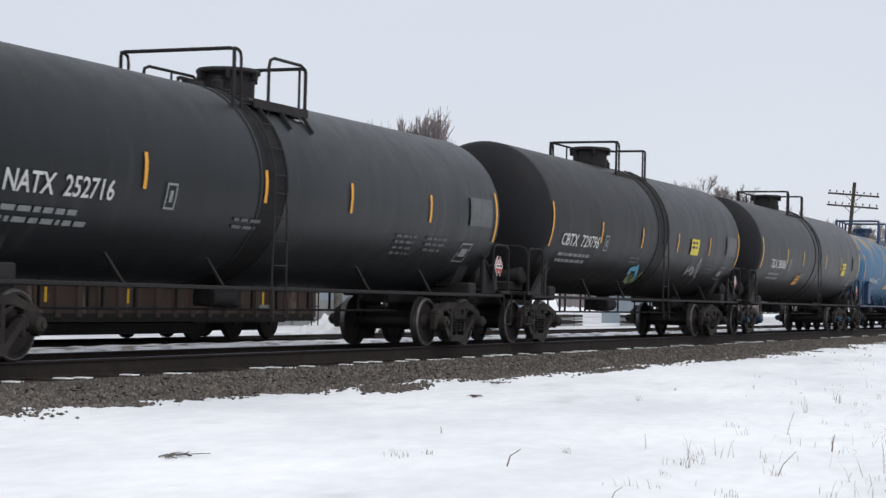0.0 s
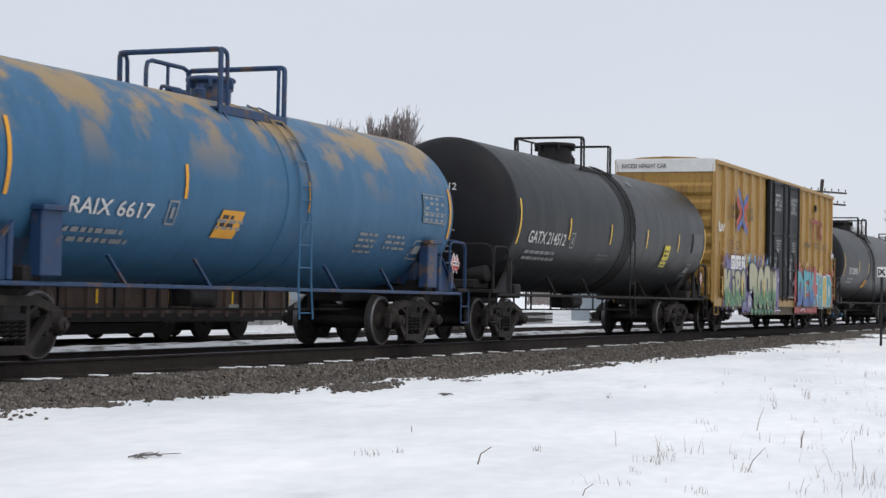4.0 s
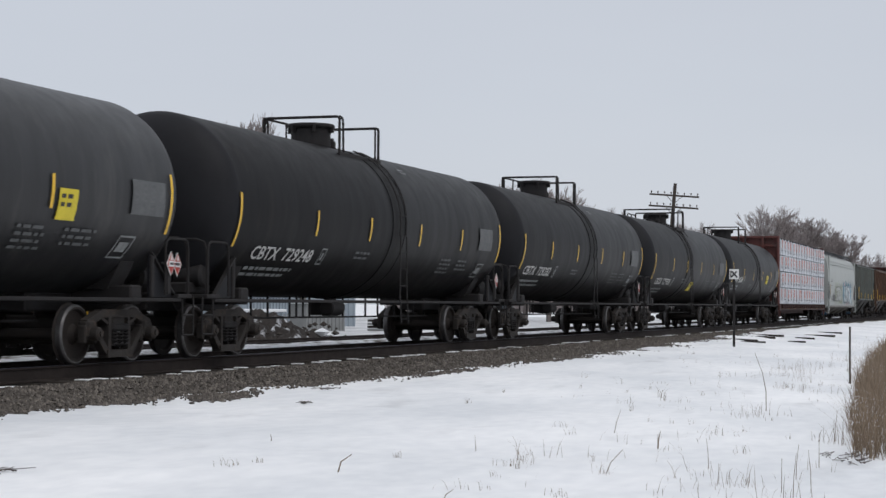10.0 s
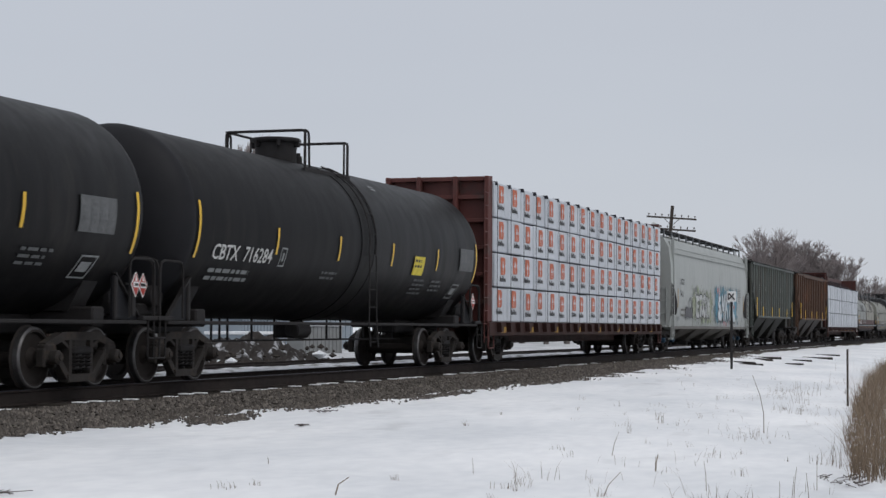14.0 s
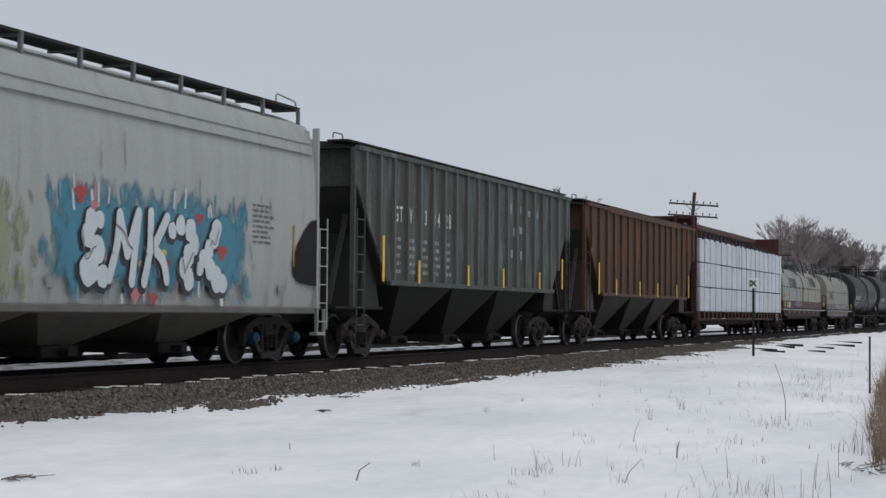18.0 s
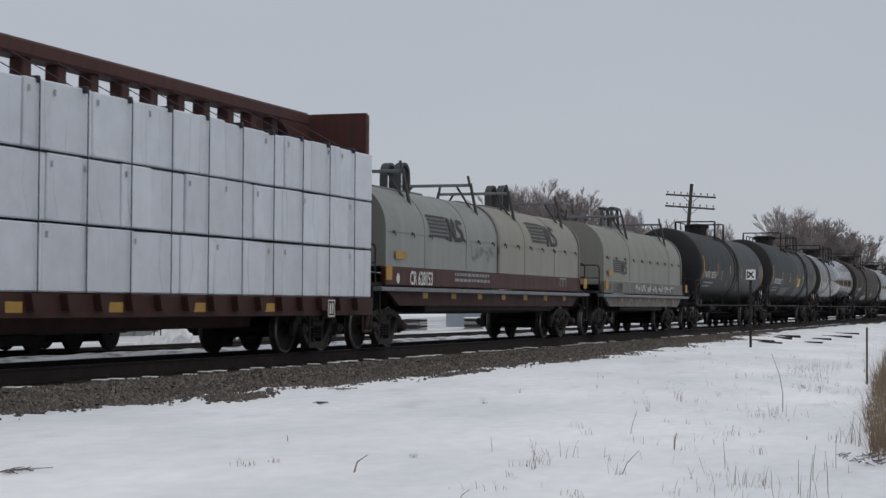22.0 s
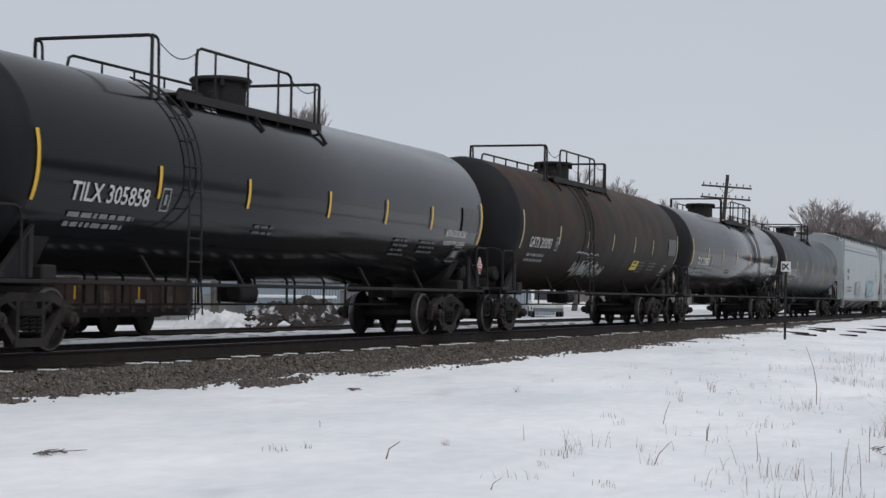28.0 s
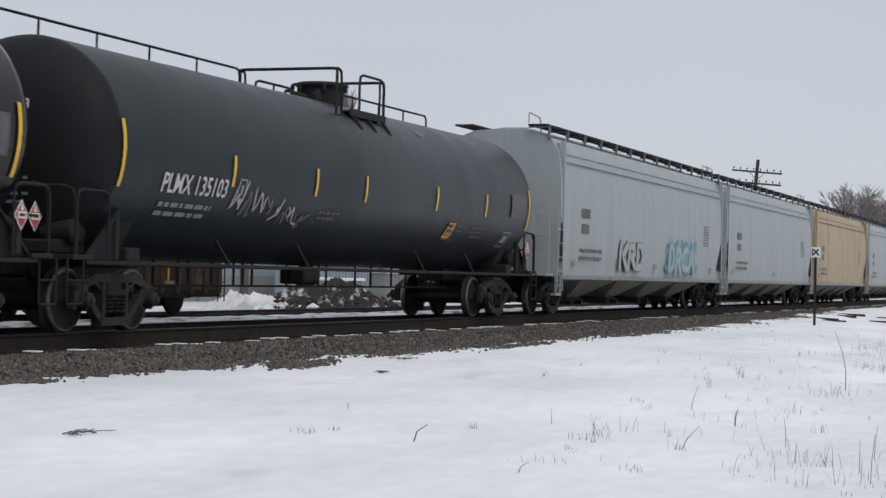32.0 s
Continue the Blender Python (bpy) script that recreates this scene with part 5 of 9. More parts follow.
# ---- box car ----
def box_car(lo, hi, s0, s1):
    car, half, fl, fh = new_car("box_car", "yellow steel box car with black doors and bright spray paint", "box car", lo, hi, s0, s1, "")
    w, z0, z1 = 1.56, 0.98, 5.12
    Y = M["box_yellow"]
    body = Shape().box(-half, half, -w + 0.09, w - 0.09, z0, z1, 0.02)
    part("body", body, Y, car)
    d0, d1 = 7.05 - half, 11.98 - half   # doorway
    # upright side posts
    for y in (-w, w):
        x = -half + 0.06
        i = 0
        while x < half:
            if not (d0 - 0.15 < x < d1 + 0.15):
                part("side_post", stored("bpost", lambda: mesh_of("side_post", Shape().prism([(-0.095, 0.10), (-0.06, 0.0), (0.06, 0.0), (0.095, 0.10)], 2, 0.92, z1 - 0.10), Y)), None, car, at=pose(x, y, 0, 0, 0, 0 if y < 0 else 180))
            x += 1.16
        part("side_sheet_trim", Shape().box(-half, half, min(y, y * 0.97), max(y, y * 0.97), 0.77, z0 + 0.05, 0.01).box(-half, half, min(y * 1.01, y * 0.96), max(y * 1.01, y * 0.96), z1 - 0.10, z1 + 0.03, 0.02), Y, car)
    # deep side sill, tapered at both ends
    sill = Shape()
    for y in (-w + 0.02, w - 0.06):
        sill.prism([(-half + 3.1, 0.76), (-half + 3.4, 0.52), (half - 3.6, 0.52), (half - 3.2, 0.76)], 1, y, y + 0.04)
    part("side_ledge", Shape().box(-half + 0.1, half - 0.1, -w - 0.045, -w + 0.01, 0.755, 0.80, 0.008), M["sill_grime"], car)
    part("side_sill", sill, M["sill_grime"], car, "grimy stained side sill")
    # roof with ribs
    roof = Shape().prism([(-w + 0.02, z1), (-w * 0.5, z1 + 0.10), (0, z1 + 0.13), (w * 0.5, z1 + 0.10), (w - 0.02, z1)], 0, -half, half)
    for i in range(14):
        x = -half + (i + 0.5) * 2 * half / 14
        roof.box(x - 0.05, x + 0.05, -w * 0.5, w * 0.5, z1 + 0.08, z1 + 0.15, 0.02)
    part("roof", roof, M["box_yellow"], car)
    # corrugated end with a white band above
    for sx in (-1, 1):
        en = Shape()
        for i in range(7):
            z = z0 + 0.28 + i * 0.50
            en.prism([(sx * half, z - 0.20), (sx * (half + 0.07), z - 0.10), (sx * (half + 0.07), z + 0.10), (sx * half, z + 0.20)][::sx], 1, -w + 0.12, w - 0.12)
        part("end_corrugation", en, Y, car)
        part("end_band", Shape().box(min(sx * half, sx * (half + 0.03)), max(sx * half, sx * (half + 0.03)), -w + 0.03, w - 0.03, z1 - 0.34, z1 + 0.06, 0.01), M["white"], car, "white warning band")
    mark("lettering", glyphs("EXCESS HEIGHT CAR", 0.13), lambda a, b: (-half - 0.036, -a + 0.0 + 1.35 - 0.0, b + z1 - 0.22), M["letter_dark"], car)
    # plug doors
    for k, (a, b) in enumerate(((d0, (d0 + d1) / 2 - 0.02), ((d0 + d1) / 2 + 0.02, d1))):
        door = part("door", Shape().box(a, b, -w - 0.03, -w + 0.04, 1.06, z1 - 0.06, 0.01), M["box_door"], car, "black sliding plug door")
        for zz in (1.14, 2.08, 3.25, z1 - 0.14):
            part("door_rib", Shape().box(a + 0.02, b - 0.02, -w - 0.07, -w - 0.02, zz - 0.04, zz + 0.04, 0.01), M["box_door"], door)
        for xx in (a + 0.06, (a + b) / 2 - 0.45, b - 0.06):
            part("door_stile", Shape().box(xx - 0.045, xx + 0.045, -w - 0.073, -w - 0.02, 1.09, z1 - 0.08, 0.01), M["box_door"], door)
        for xx in (a + 0.30, b - 0.42):
            part("lock_rod", Shape().tube([(xx, -w - 0.10, 0.98), (xx, -w - 0.10, z1 - 0.1)], 0.025, 8), M["iron"], door)
        part("door_handle", Shape().bend([((a + b) / 2 - 0.3, -w - 0.08, 2.7), ((a + b) / 2 - 0.3, -w - 0.16, 2.6), ((a + b) / 2 - 0.25, -w - 0.16, 2.1)], 0.02, 6), M["iron"], door)
        lines = ("IMPORTANT", "CLOSE THIS DOOR", "BEFORE CLOSING", "MAIN DOOR") if k == 0 else ("CLOSE AND LOCK", "BOTH DOORS", "BEFORE", "MOVING CAR")
        for i, tx in enumerate(lines):
            g = glyphs(tx, 0.115, 0.84, 0.001, 1.06)
            wd = max(p[0] for p in g[0])
            mark("lettering", g, flat_side(-w - 0.072), M["letter"], door, at=((a + b) / 2 + 0.12 - wd / 2, 4.50 - i * 0.155))
        big = 0.30 if k == 0 else 0.10
        mark("decal", rects([((a + b) / 2 - 0.12, (a + b) / 2 - 0.12 + big, 2.62, 2.75), (a + 0.83, a + 0.98, 1.76, 2.0), (a + 0.70, a + 0.95, 1.12, 1.15), (a + 1.05, a + 1.4, 1.12, 1.15)]), flat_side(-w - 0.076), M["letter_dim"], door)
        mark("decal", ([(a + 0.90 + 0.10 * math.cos(q), 2.16 + 0.12 * math.sin(q)) for q in (math.pi * 2 * i / 14 for i in range(14))], [tuple(range(14))]), flat_side(-w - 0.076), M["letter_dim"], door, "round white mark")
        mark("decal", ([(a + 0.80, 2.32), (a + 0.95, 2.46), (a + 0.80, 2.46), (a + 1.16, 2.32), (a + 1.16, 2.46), (a + 1.01, 2.46)], [(0, 1, 2), (3, 4, 5)]), flat_side(-w - 0.076), M["letter_dim"], door)
        mark("small_print", small_print(random.Random(40 + k), a + 0.10, 2.42, 3, 0.45, 0.04, 0.08), flat_side(-w - 0.076), M["letter_dim"], door)
        scribble(door, random.Random(50 + k), a + 1.20, a + 1.45, 1.42, 1.80, flat_side(-w - 0.078), GRAF["pale"] if k == 0 else GRAF["grey"], 3, 0.045)
        mark("small_print", small_print(random.Random(k), a + 1.1, 3.0, 4, 0.7, 0.05, 0.09), flat_side(-w - 0.074), M["letter_dim"], door)
    part("door_track", Shape().box(d0 - 0.4, d1 + 0.2, -w - 0.06, -w, z0 + 0.10, z0 + 0.18, 0.01), Y, car)
    part("door_track", Shape().box(d0 - 0.3, d1 + 0.3, -w - 0.05, -w, z1 - 0.08, z1, 0.01), Y, car)
    # ladders and steps on corners
    for x in (-half + 0.42, half - 0.42):
        part("ladder", ladder(x, 0.55, z0 + 0.1, z0 + 1.75, -w - 0.10, 4), Y, car)
        part("step", Shape().bend([(x - 0.25, -w + 0.05, z0), (x - 0.25, -w + 0.05, 0.55), (x + 0.25, -w + 0.05, 0.55), (x + 0.25, -w + 0.05, z0)], 0.022, 6, 0.04), Y, car)
    er = Shape().tube([(-half - 0.12, 0.9, 1.05), (-half - 0.12, 0.9, 2.6)], 0.018, 6).tube([(-half - 0.12, 0.35, 1.05), (-half - 0.12, 0.35, 2.6)], 0.018, 6)
    for i in range(5):
        er.tube([(-half - 0.12, 0.35, 1.2 + i * 0.32), (-half - 0.12, 0.9, 1.2 + i * 0.32)], 0.014, 5)
    er.tube([(-half - 0.12, -1.4, 2.0), (-half - 0.12, 0.9, 2.0)], 0.018, 6).tube([(-half - 0.12, -1.4, 1.15), (-half - 0.12, -1.4, 2.0)], 0.018, 6)
    part("end_ladder", er, Y, car)
    part("end_platform", Shape().box(-half - 0.5, -half, -0.6, 0.6, 1.02, 1.08, 0.01).box(half, half + 0.5, -0.6, 0.6, 1.02, 1.08, 0.01), M["iron"], car)
    part("underframe", Shape().box(-half - 0.4, half + 0.4, -0.28, 0.28, 0.66, 0.98, 0.02).box(-3.0, 3.0, -1.2, 1.2, 0.72, 0.97, 0.02).drum((-1.4, -0.9, 0.62), 0, 0.2, 1.2, 18, 0.05), M["iron"], car)
    for sx in (-1, 1):
        add_truck(car, sx * (half - 2.35))
    # reflectors
    for x, lift in ((0.75, 0.06), (3.32, 0.06), (6.15, 0.114), (12.95, 0.114), (17.0, 0.06)):
        mark("reflector", rects([(x - half - 0.05, x - half + 0.05, 1.12, 1.68)]), flat_side(-w - lift), M["yellow"], car, "yellow reflective strip")
    # painted writing
    put = flat_side(-w - 0.022)
    Ld = M["letter_dark"]
    for tx, hh, x, z, gap in (("next", 0.22, 1.80, 3.76, 1.05), ("load", 0.22, 1.82, 3.51, 1.05), ("any", 0.22, 4.32, 3.78, 1.05), ("road", 0.22, 4.27, 3.54, 1.05),
                              ("TB", 0.30, 1.66, 2.54, 1.15), ("OX", 0.30, 2.50, 2.54, 1.15), ("6", 0.29, 1.18, 1.98, 1.0), ("67", 0.27, 1.95, 2.0, 1.2), ("122", 0.27, 2.55, 2.0, 1.25), ("2", 0.27, 3.38, 2.0, 1.0)):
        mark("lettering", glyphs(tx, hh, 0.9, 0.008, gap), flat_side(-w - 0.034), Ld, car, at=(x - half, z))
    for wd, x in (("RAILCAR", 13.2), ("POOLING", 14.85), ("EXPERTS", 16.35)):
        mark("lettering", glyphs(wd, 0.22, 0.80, 0.004, 1.1), put, Ld, car, at=(x - half, 2.98))
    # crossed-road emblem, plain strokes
    ex, ez = 3.31 - half, 3.77

    def bands(lines, width, lift, paint):
        """Road bands with square-cut, slightly flared ends."""
        for j, line in enumerate(lines):
            pts = [Vector(p) for p in line]
            vs = []
            for i, p in enumerate(pts):
                d = (pts[min(i + 1, len(pts) - 1)] - pts[max(i - 1, 0)]).normalized()
                n = Vector((-d.y, d.x)) * width / 2 * (1.12 if i in (0, len(pts) - 1) else 1.0)
                vs += [(p.x + n.x + ex, p.y + n.y + ez), (p.x - n.x + ex, p.y - n.y + ez)]
            mark("emblem", (vs, [(2 * i, 2 * i + 1, 2 * i + 3, 2 * i + 2) for i in range(len(pts) - 1)]), flat_side(-w - lift - 0.001 * j), paint, car)

    road_blue = (((-0.60, 0.66), (-0.22, 0.26), (-0.02, 0.12), (0.05, 0.04), (0.06, -0.05), (0.04, -0.14), (-0.04, -0.24), (-0.20, -0.36), (-0.66, -0.60)), ((0.12, 0.22), (0.70, 0.52)), ((0.08, -0.34), (0.62, -0.68)))
    road_red = (((-0.76, 0.38), (-0.42, 0.14), (-0.14, -0.03)), ((-0.76, -0.46), (-0.42, -0.22), (-0.14, -0.04)), ((0.72, 0.28), (0.46, 0.15), (0.22, 0.02)), ((0.70, -0.52), (0.46, -0.24), (0.22, -0.01)))
    bands(road_red, 0.19, 0.030, M["red"])
    bands(road_blue, 0.175, 0.040, GRAF["blue"])
    tx = 14.95 - half
    for n, line in enumerate((((-0.6, 0.5), (0.1, 0.5)), ((-0.25, 0.5), (-0.25, -0.1)), ((0.16, 0.5), (0.72, 0.5)), ((0.45, 0.5), (0.45, -0.1)), ((0.82, 0.5), (1.35, -0.1)), ((1.35, 0.5), (0.82, -0.1)))):
        mark("emblem", ribbon([(p[0] + tx, p[1] + 3.48) for p in line], 0.13, False), flat_side(-w - 0.026 - 0.001 * n), M["emblem_red"], car)
    part("route_card_box", Shape().box(15.0 - half, 15.2 - half, -w - 0.05, -w, 4.35, 4.6, 0.01), M["box_door"], car)
    return car, half, w


FAT = {
    "K": [[(-0.32, -0.5), (-0.36, 0.0), (-0.30, 0.5)], [(0.42, 0.48), (-0.1, 0.02), (0.12, -0.2), (0.45, -0.5)]],
    "I": [[(0.0, -0.5), (-0.05, 0.0), (0.02, 0.38)]],
    "R": [[(-0.34, -0.5), (-0.32, 0.46), (0.2, 0.46), (0.36, 0.2), (0.1, -0.02), (-0.1, -0.02)], [(0.0, -0.05), (0.42, -0.5)]],
    "O": [[(0.0, 0.48), (-0.38, 0.30), (-0.40, -0.3), (0.0, -0.5), (0.38, -0.3), (0.38, 0.28), (0.05, 0.48)]],
    "T": [[(-0.5, 0.12), (-0.42, 0.44), (0.1, 0.46), (0.5, 0.22)], [(0.02, 0.4), (0.0, -0.5)]],
    "M": [[(-0.42, -0.5), (-0.38, 0.46), (0.0, -0.05), (0.38, 0.46), (0.42, -0.5)]],
    "Y": [[(-0.34, 0.5), (-0.3, 0.0), (0.25, -0.02)], [(0.34, 0.5), (0.3, -0.35), (-0.2, -0.5)]],
    "D": [[(-0.34, -0.5), (-0.36, 0.48), (0.15, 0.44), (0.40, 0.0), (0.15, -0.46), (-0.2, -0.5)]],
    "E": [[(0.36, 0.46), (-0.3, 0.40), (-0.34, -0.42), (0.38, -0.48)], [(-0.3, 0.0), (0.25, 0.02)]],
    "C": [[(0.40, 0.36), (0.0, 0.48), (-0.38, 0.1), (-0.32, -0.36), (0.40, -0.42)]],
    "A": [[(-0.40, -0.5), (0.0, 0.5), (0.40, -0.5)], [(-0.2, -0.12), (0.25, -0.12)]],
    "N": [[(-0.34, -0.5), (-0.34, 0.48), (0.34, -0.45), (0.36, 0.5)]],
}


def spray_cloud(car, x0, x1, z0, z1, y, mist):
    """A soft sprayed ground; its edges are thinned by the paint itself."""
    n = 24
    s = Shape()
    for i in range(n + 1):
        x = x0 + (x1 - x0) * i / n
        s.v += [(x, y, z0), (x, y, z1)]
    s.f = [(2 * i, 2 * i + 2, 2 * i + 3, 2 * i + 1) for i in range(n)]
    part("spray_cloud", s, mist, car)


def spray_piece(car, rng, x0, x1, z0, z1, y, forms, fill, outline, base, edge=None, fat=0.40, rim=0.10, lean=0.08, rounded=True, shine=None):
    """A sprayed piece: fat leaning strokes with dark outlines; each layer lies a little proud of the last."""
    step = (x1 - x0) / len(forms)
    h = z1 - z0
    wid = min(0.42, step * fat)
    layers = ((rim, outline, 0.003, 0.0), (0.0, fill[0] if isinstance(fill, tuple) else fill, 0.009, 0.0)) + (((-wid * 0.74, edge, 0.014, 0.0),) if edge else ()) + (((-wid * 0.86, shine, 0.017, wid * 0.36),) if shine else ())
    for li, ch in enumerate(forms):
        cx, zm = x0 + step * (li + 0.5), (z0 + z1) / 2 + rng.uniform(-0.05, 0.05)
        tilt, tall, side = lean + rng.uniform(-0.06, 0.06), rng.uniform(0.94, 1.06), rng.uniform(0.92, 1.05)
        paint = fill[li % len(fill)] if isinstance(fill, tuple) else fill
        if rim > 0.11:
            for line in FAT[ch]:
                vs, fs = ribbon([(cx + px * step * side + tilt * pz * h - 0.09, zm + pz * (h - wid) * tall - 0.05) for px, pz in line], wid + rim * 0.8, rounded)
                part("spray_stroke", Shape().add([(a, y - base - c, b) for a, b, c in vs], fs), outline, car)
        for grow, m, up, dx in layers:
            if up == 0.009:
                m = paint
            for q, line in enumerate(FAT[ch]):
                if dx and q:
                    continue
                vs, fs = ribbon([(cx + px * step * side + tilt * pz * h - dx, zm + pz * (h - wid) * tall + dx * 0.5) for px, pz in line], wid + grow, rounded)
                part("spray_stroke", Shape().add([(a, y - base - up - c - 0.0025 * q, b) for a, b, c in vs], fs), m, car)


BLOCK = {
    "K": [(0, .96), (.33, .99), (.40, .63), (.50, .94), (.78, .95), (.72, .70), (.56, .54), (.92, .36), (.98, .12), (.84, .02), (.66, .10), (.50, .36), (.56, .12), (.38, 0), (.20, .10), (.17, .44), (.03, .42), (.02, .54), (.12, .60)],
    "I": [(.05, .72), (.8, .74), (.98, .3), (.9, .06), (.55, 0), (.2, .08), (.28, .45)],
    "R": [(0, .88), (.2, .95), (.6, .99), (.88, .9), (.95, .72), (.85, .56), (.68, .48), (.98, .3), (1, .12), (.85, .05), (.6, .2), (.5, .35), (.48, .05), (.3, 0), (.12, .05), (.2, .5), (.08, .8)],
    "O": [(.15, .85), (.45, 1), (.8, .9), (1, .6), (.95, .25), (.6, 0), (.3, .05), (.05, .35), (0, .65)],
    "T": [(0, .93), (.25, 1), (.6, .97), (1, .82), (1, .5), (.95, .02), (.6, 0), (.55, .42), (.3, .44), (.05, .38), (0, .55)],
    "A": [(.1, .95), (.5, 1), (.95, .9), (1, .5), (.9, .02), (.6, 0), (.5, .3), (.35, .02), (.02, 0), (0, .5)],
    "N": [(0, .85), (.25, 1), (.5, .9), (.6, .7), (.75, .95), (1, .9), (.95, .05), (.7, 0), (.55, .4), (.4, .05), (.05, 0)],
    "D": [(0, 1), (.6, .97), (.98, .72), (1, .32), (.65, .03), (.05, 0), (.12, .3), (.02, .62)],
    "E": [(0, 1), (.95, .95), (.9, .74), (.45, .72), (.45, .6), (.85, .58), (.82, .4), (.45, .38), (.45, .26), (.98, .24), (.95, 0), (.02, .02), (.1, .5)],
    "C": [(.1, .9), (.5, 1), (1, .92), (.95, .68), (.5, .7), (.42, .5), (.5, .3), (.98, .3), (.95, .05), (.4, 0), (.05, .2), (0, .6)],
    "H": [(0, 1), (.36, .97), (.38, .62), (.62, .64), (.66, .98), (1, .95), (.95, 0), (.62, .02), (.62, .36), (.38, .36), (.36, 0), (.02, .03)],
}
EYES = {"R": (.52, .70, .10, .09), "O": (.52, .48, .13, .20), "A": (.50, .55, .10, .18), "D": (.48, .50, .13, .22)}


def softened(pts, n=1):
    """A closed outline with its corners cut."""
    for _ in range(n):
        out = []
        for a, b in zip(pts, pts[1:] + pts[:1]):
            out += [(a[0] * 0.78 + b[0] * 0.22, a[1] * 0.78 + b[1] * 0.22), (a[0] * 0.22 + b[0] * 0.78, a[1] * 0.22 + b[1] * 0.78)]
        pts = out
    return pts


def flat_patch(car, pts, y, material):
    part("spray_fill", Shape().add([(a, y, b) for a, b in pts], [tuple(range(len(pts)))]), material, car)


def block_letters(car, rng, x0, widths, z0, z1, y, forms, fills, outline, line=0.07, shadow=(-0.07, -0.05), eye=None, rim=None, soft=2):
    """Sprayed block letters: a dark shadow, the filled outline, its edge line and the hole inside."""
    x = x0
    for k, (ch, wd) in enumerate(zip(forms, widths)):
        h, lean = (z1 - z0) * rng.uniform(0.94, 1.05), rng.uniform(-0.06, 0.06)
        zz = z0 + rng.uniform(-0.04, 0.04)

        def at(u, v):
            return x + u * wd * 1.08 + lean * v * h, zz + v * h
        pts = softened([at(u, v) for u, v in BLOCK[ch]], soft)
        lift = y - 0.006 * (k % 2)
        flat_patch(car, [(a + shadow[0], b + shadow[1]) for a, b in pts], lift, outline)
        vs, fs = ribbon(pts + pts[:2], line * 2, False)
        part("spray_line", Shape().add([(a, lift - 0.003, b) for a, b, c in vs], fs), outline, car)
        flat_patch(car, pts, lift - 0.007, fills[k % len(fills)])
        if rim:
            vs, fs = ribbon(pts[len(pts) // 3: len(pts) * 2 // 3], 0.03, False)
            part("spray_line", Shape().add([(a, lift - 0.010, b) for a, b, c in vs], fs), rim, car)
        if ch in EYES:
            u, v, ru, rv = EYES[ch]
            for grow, m, up in ((1.0, outline, 0.010),) + (((0.6, eye, 0.013),) if eye and k % 2 else ()):
                flat_patch(car, [at(u + ru * grow * math.cos(q), v + rv * grow * math.sin(q)) for q in (math.pi * 2 * i / 12 for i in range(12))], lift - up, m)
        if ch == "I":
            flat_patch(car, [(x + wd * 0.4 + 0.13 * math.cos(q), zz + h * 0.88 + 0.12 * math.sin(q)) for q in (math.pi * 2 * i / 12 for i in range(12))], lift - 0.007, fills[k % len(fills)])
        x += wd


def bubble_chain(car, rng, pts, y, fill, outline):
    """A letter stroke built of sprayed round blobs with a dark fringe."""
    for k, (x, z, r) in enumerate(pts):
        ring = [(math.cos(q) * rng.uniform(0.88, 1.1), math.sin(q) * rng.uniform(0.88, 1.1)) for q in (math.pi * 2 * i / 11 for i in range(11))]
        flat_patch(car, [(x - 0.03 + a * (r + 0.055), z - 0.04 + b * (r + 0.05)) for a, b in ring], y - 0.0006 * k, outline)
        flat_patch(car, [(x + a * r, z + b * r) for a, b in ring], y - 0.012 - 0.0006 * k, fill)


def drips(car, rng, x0, x1, z0, z1, y, paints, count, width=0.04):
    """Short runs and ticks of paint round a sprayed piece."""
    for i in range(count):
        x, z = rng.uniform(x0, x1), rng.choice((z0, z1)) + rng.uniform(-0.12, 0.12)
        ln = rng.uniform(0.08, 0.32)
        mark("spray_drip", ribbon([(x, z + ln / 2), (x + rng.uniform(-0.06, 0.06), z - ln / 2)], width * rng.uniform(0.6, 1.3)), flat_side(y), rng.choice(paints), car)


def scribble(car, rng, x0, x1, z0, z1, put, material, turns=5, width=0.05):
    pts = []
    for i in range(turns * 4):
        t = i / (turns * 4 - 1)
        pts.append((x0 + (x1 - x0) * t + rng.uniform(-0.12, 0.12), z0 + (z1 - z0) * rng.random()))
    mark("spray_tag", ribbon(pts, width), put, material, car)


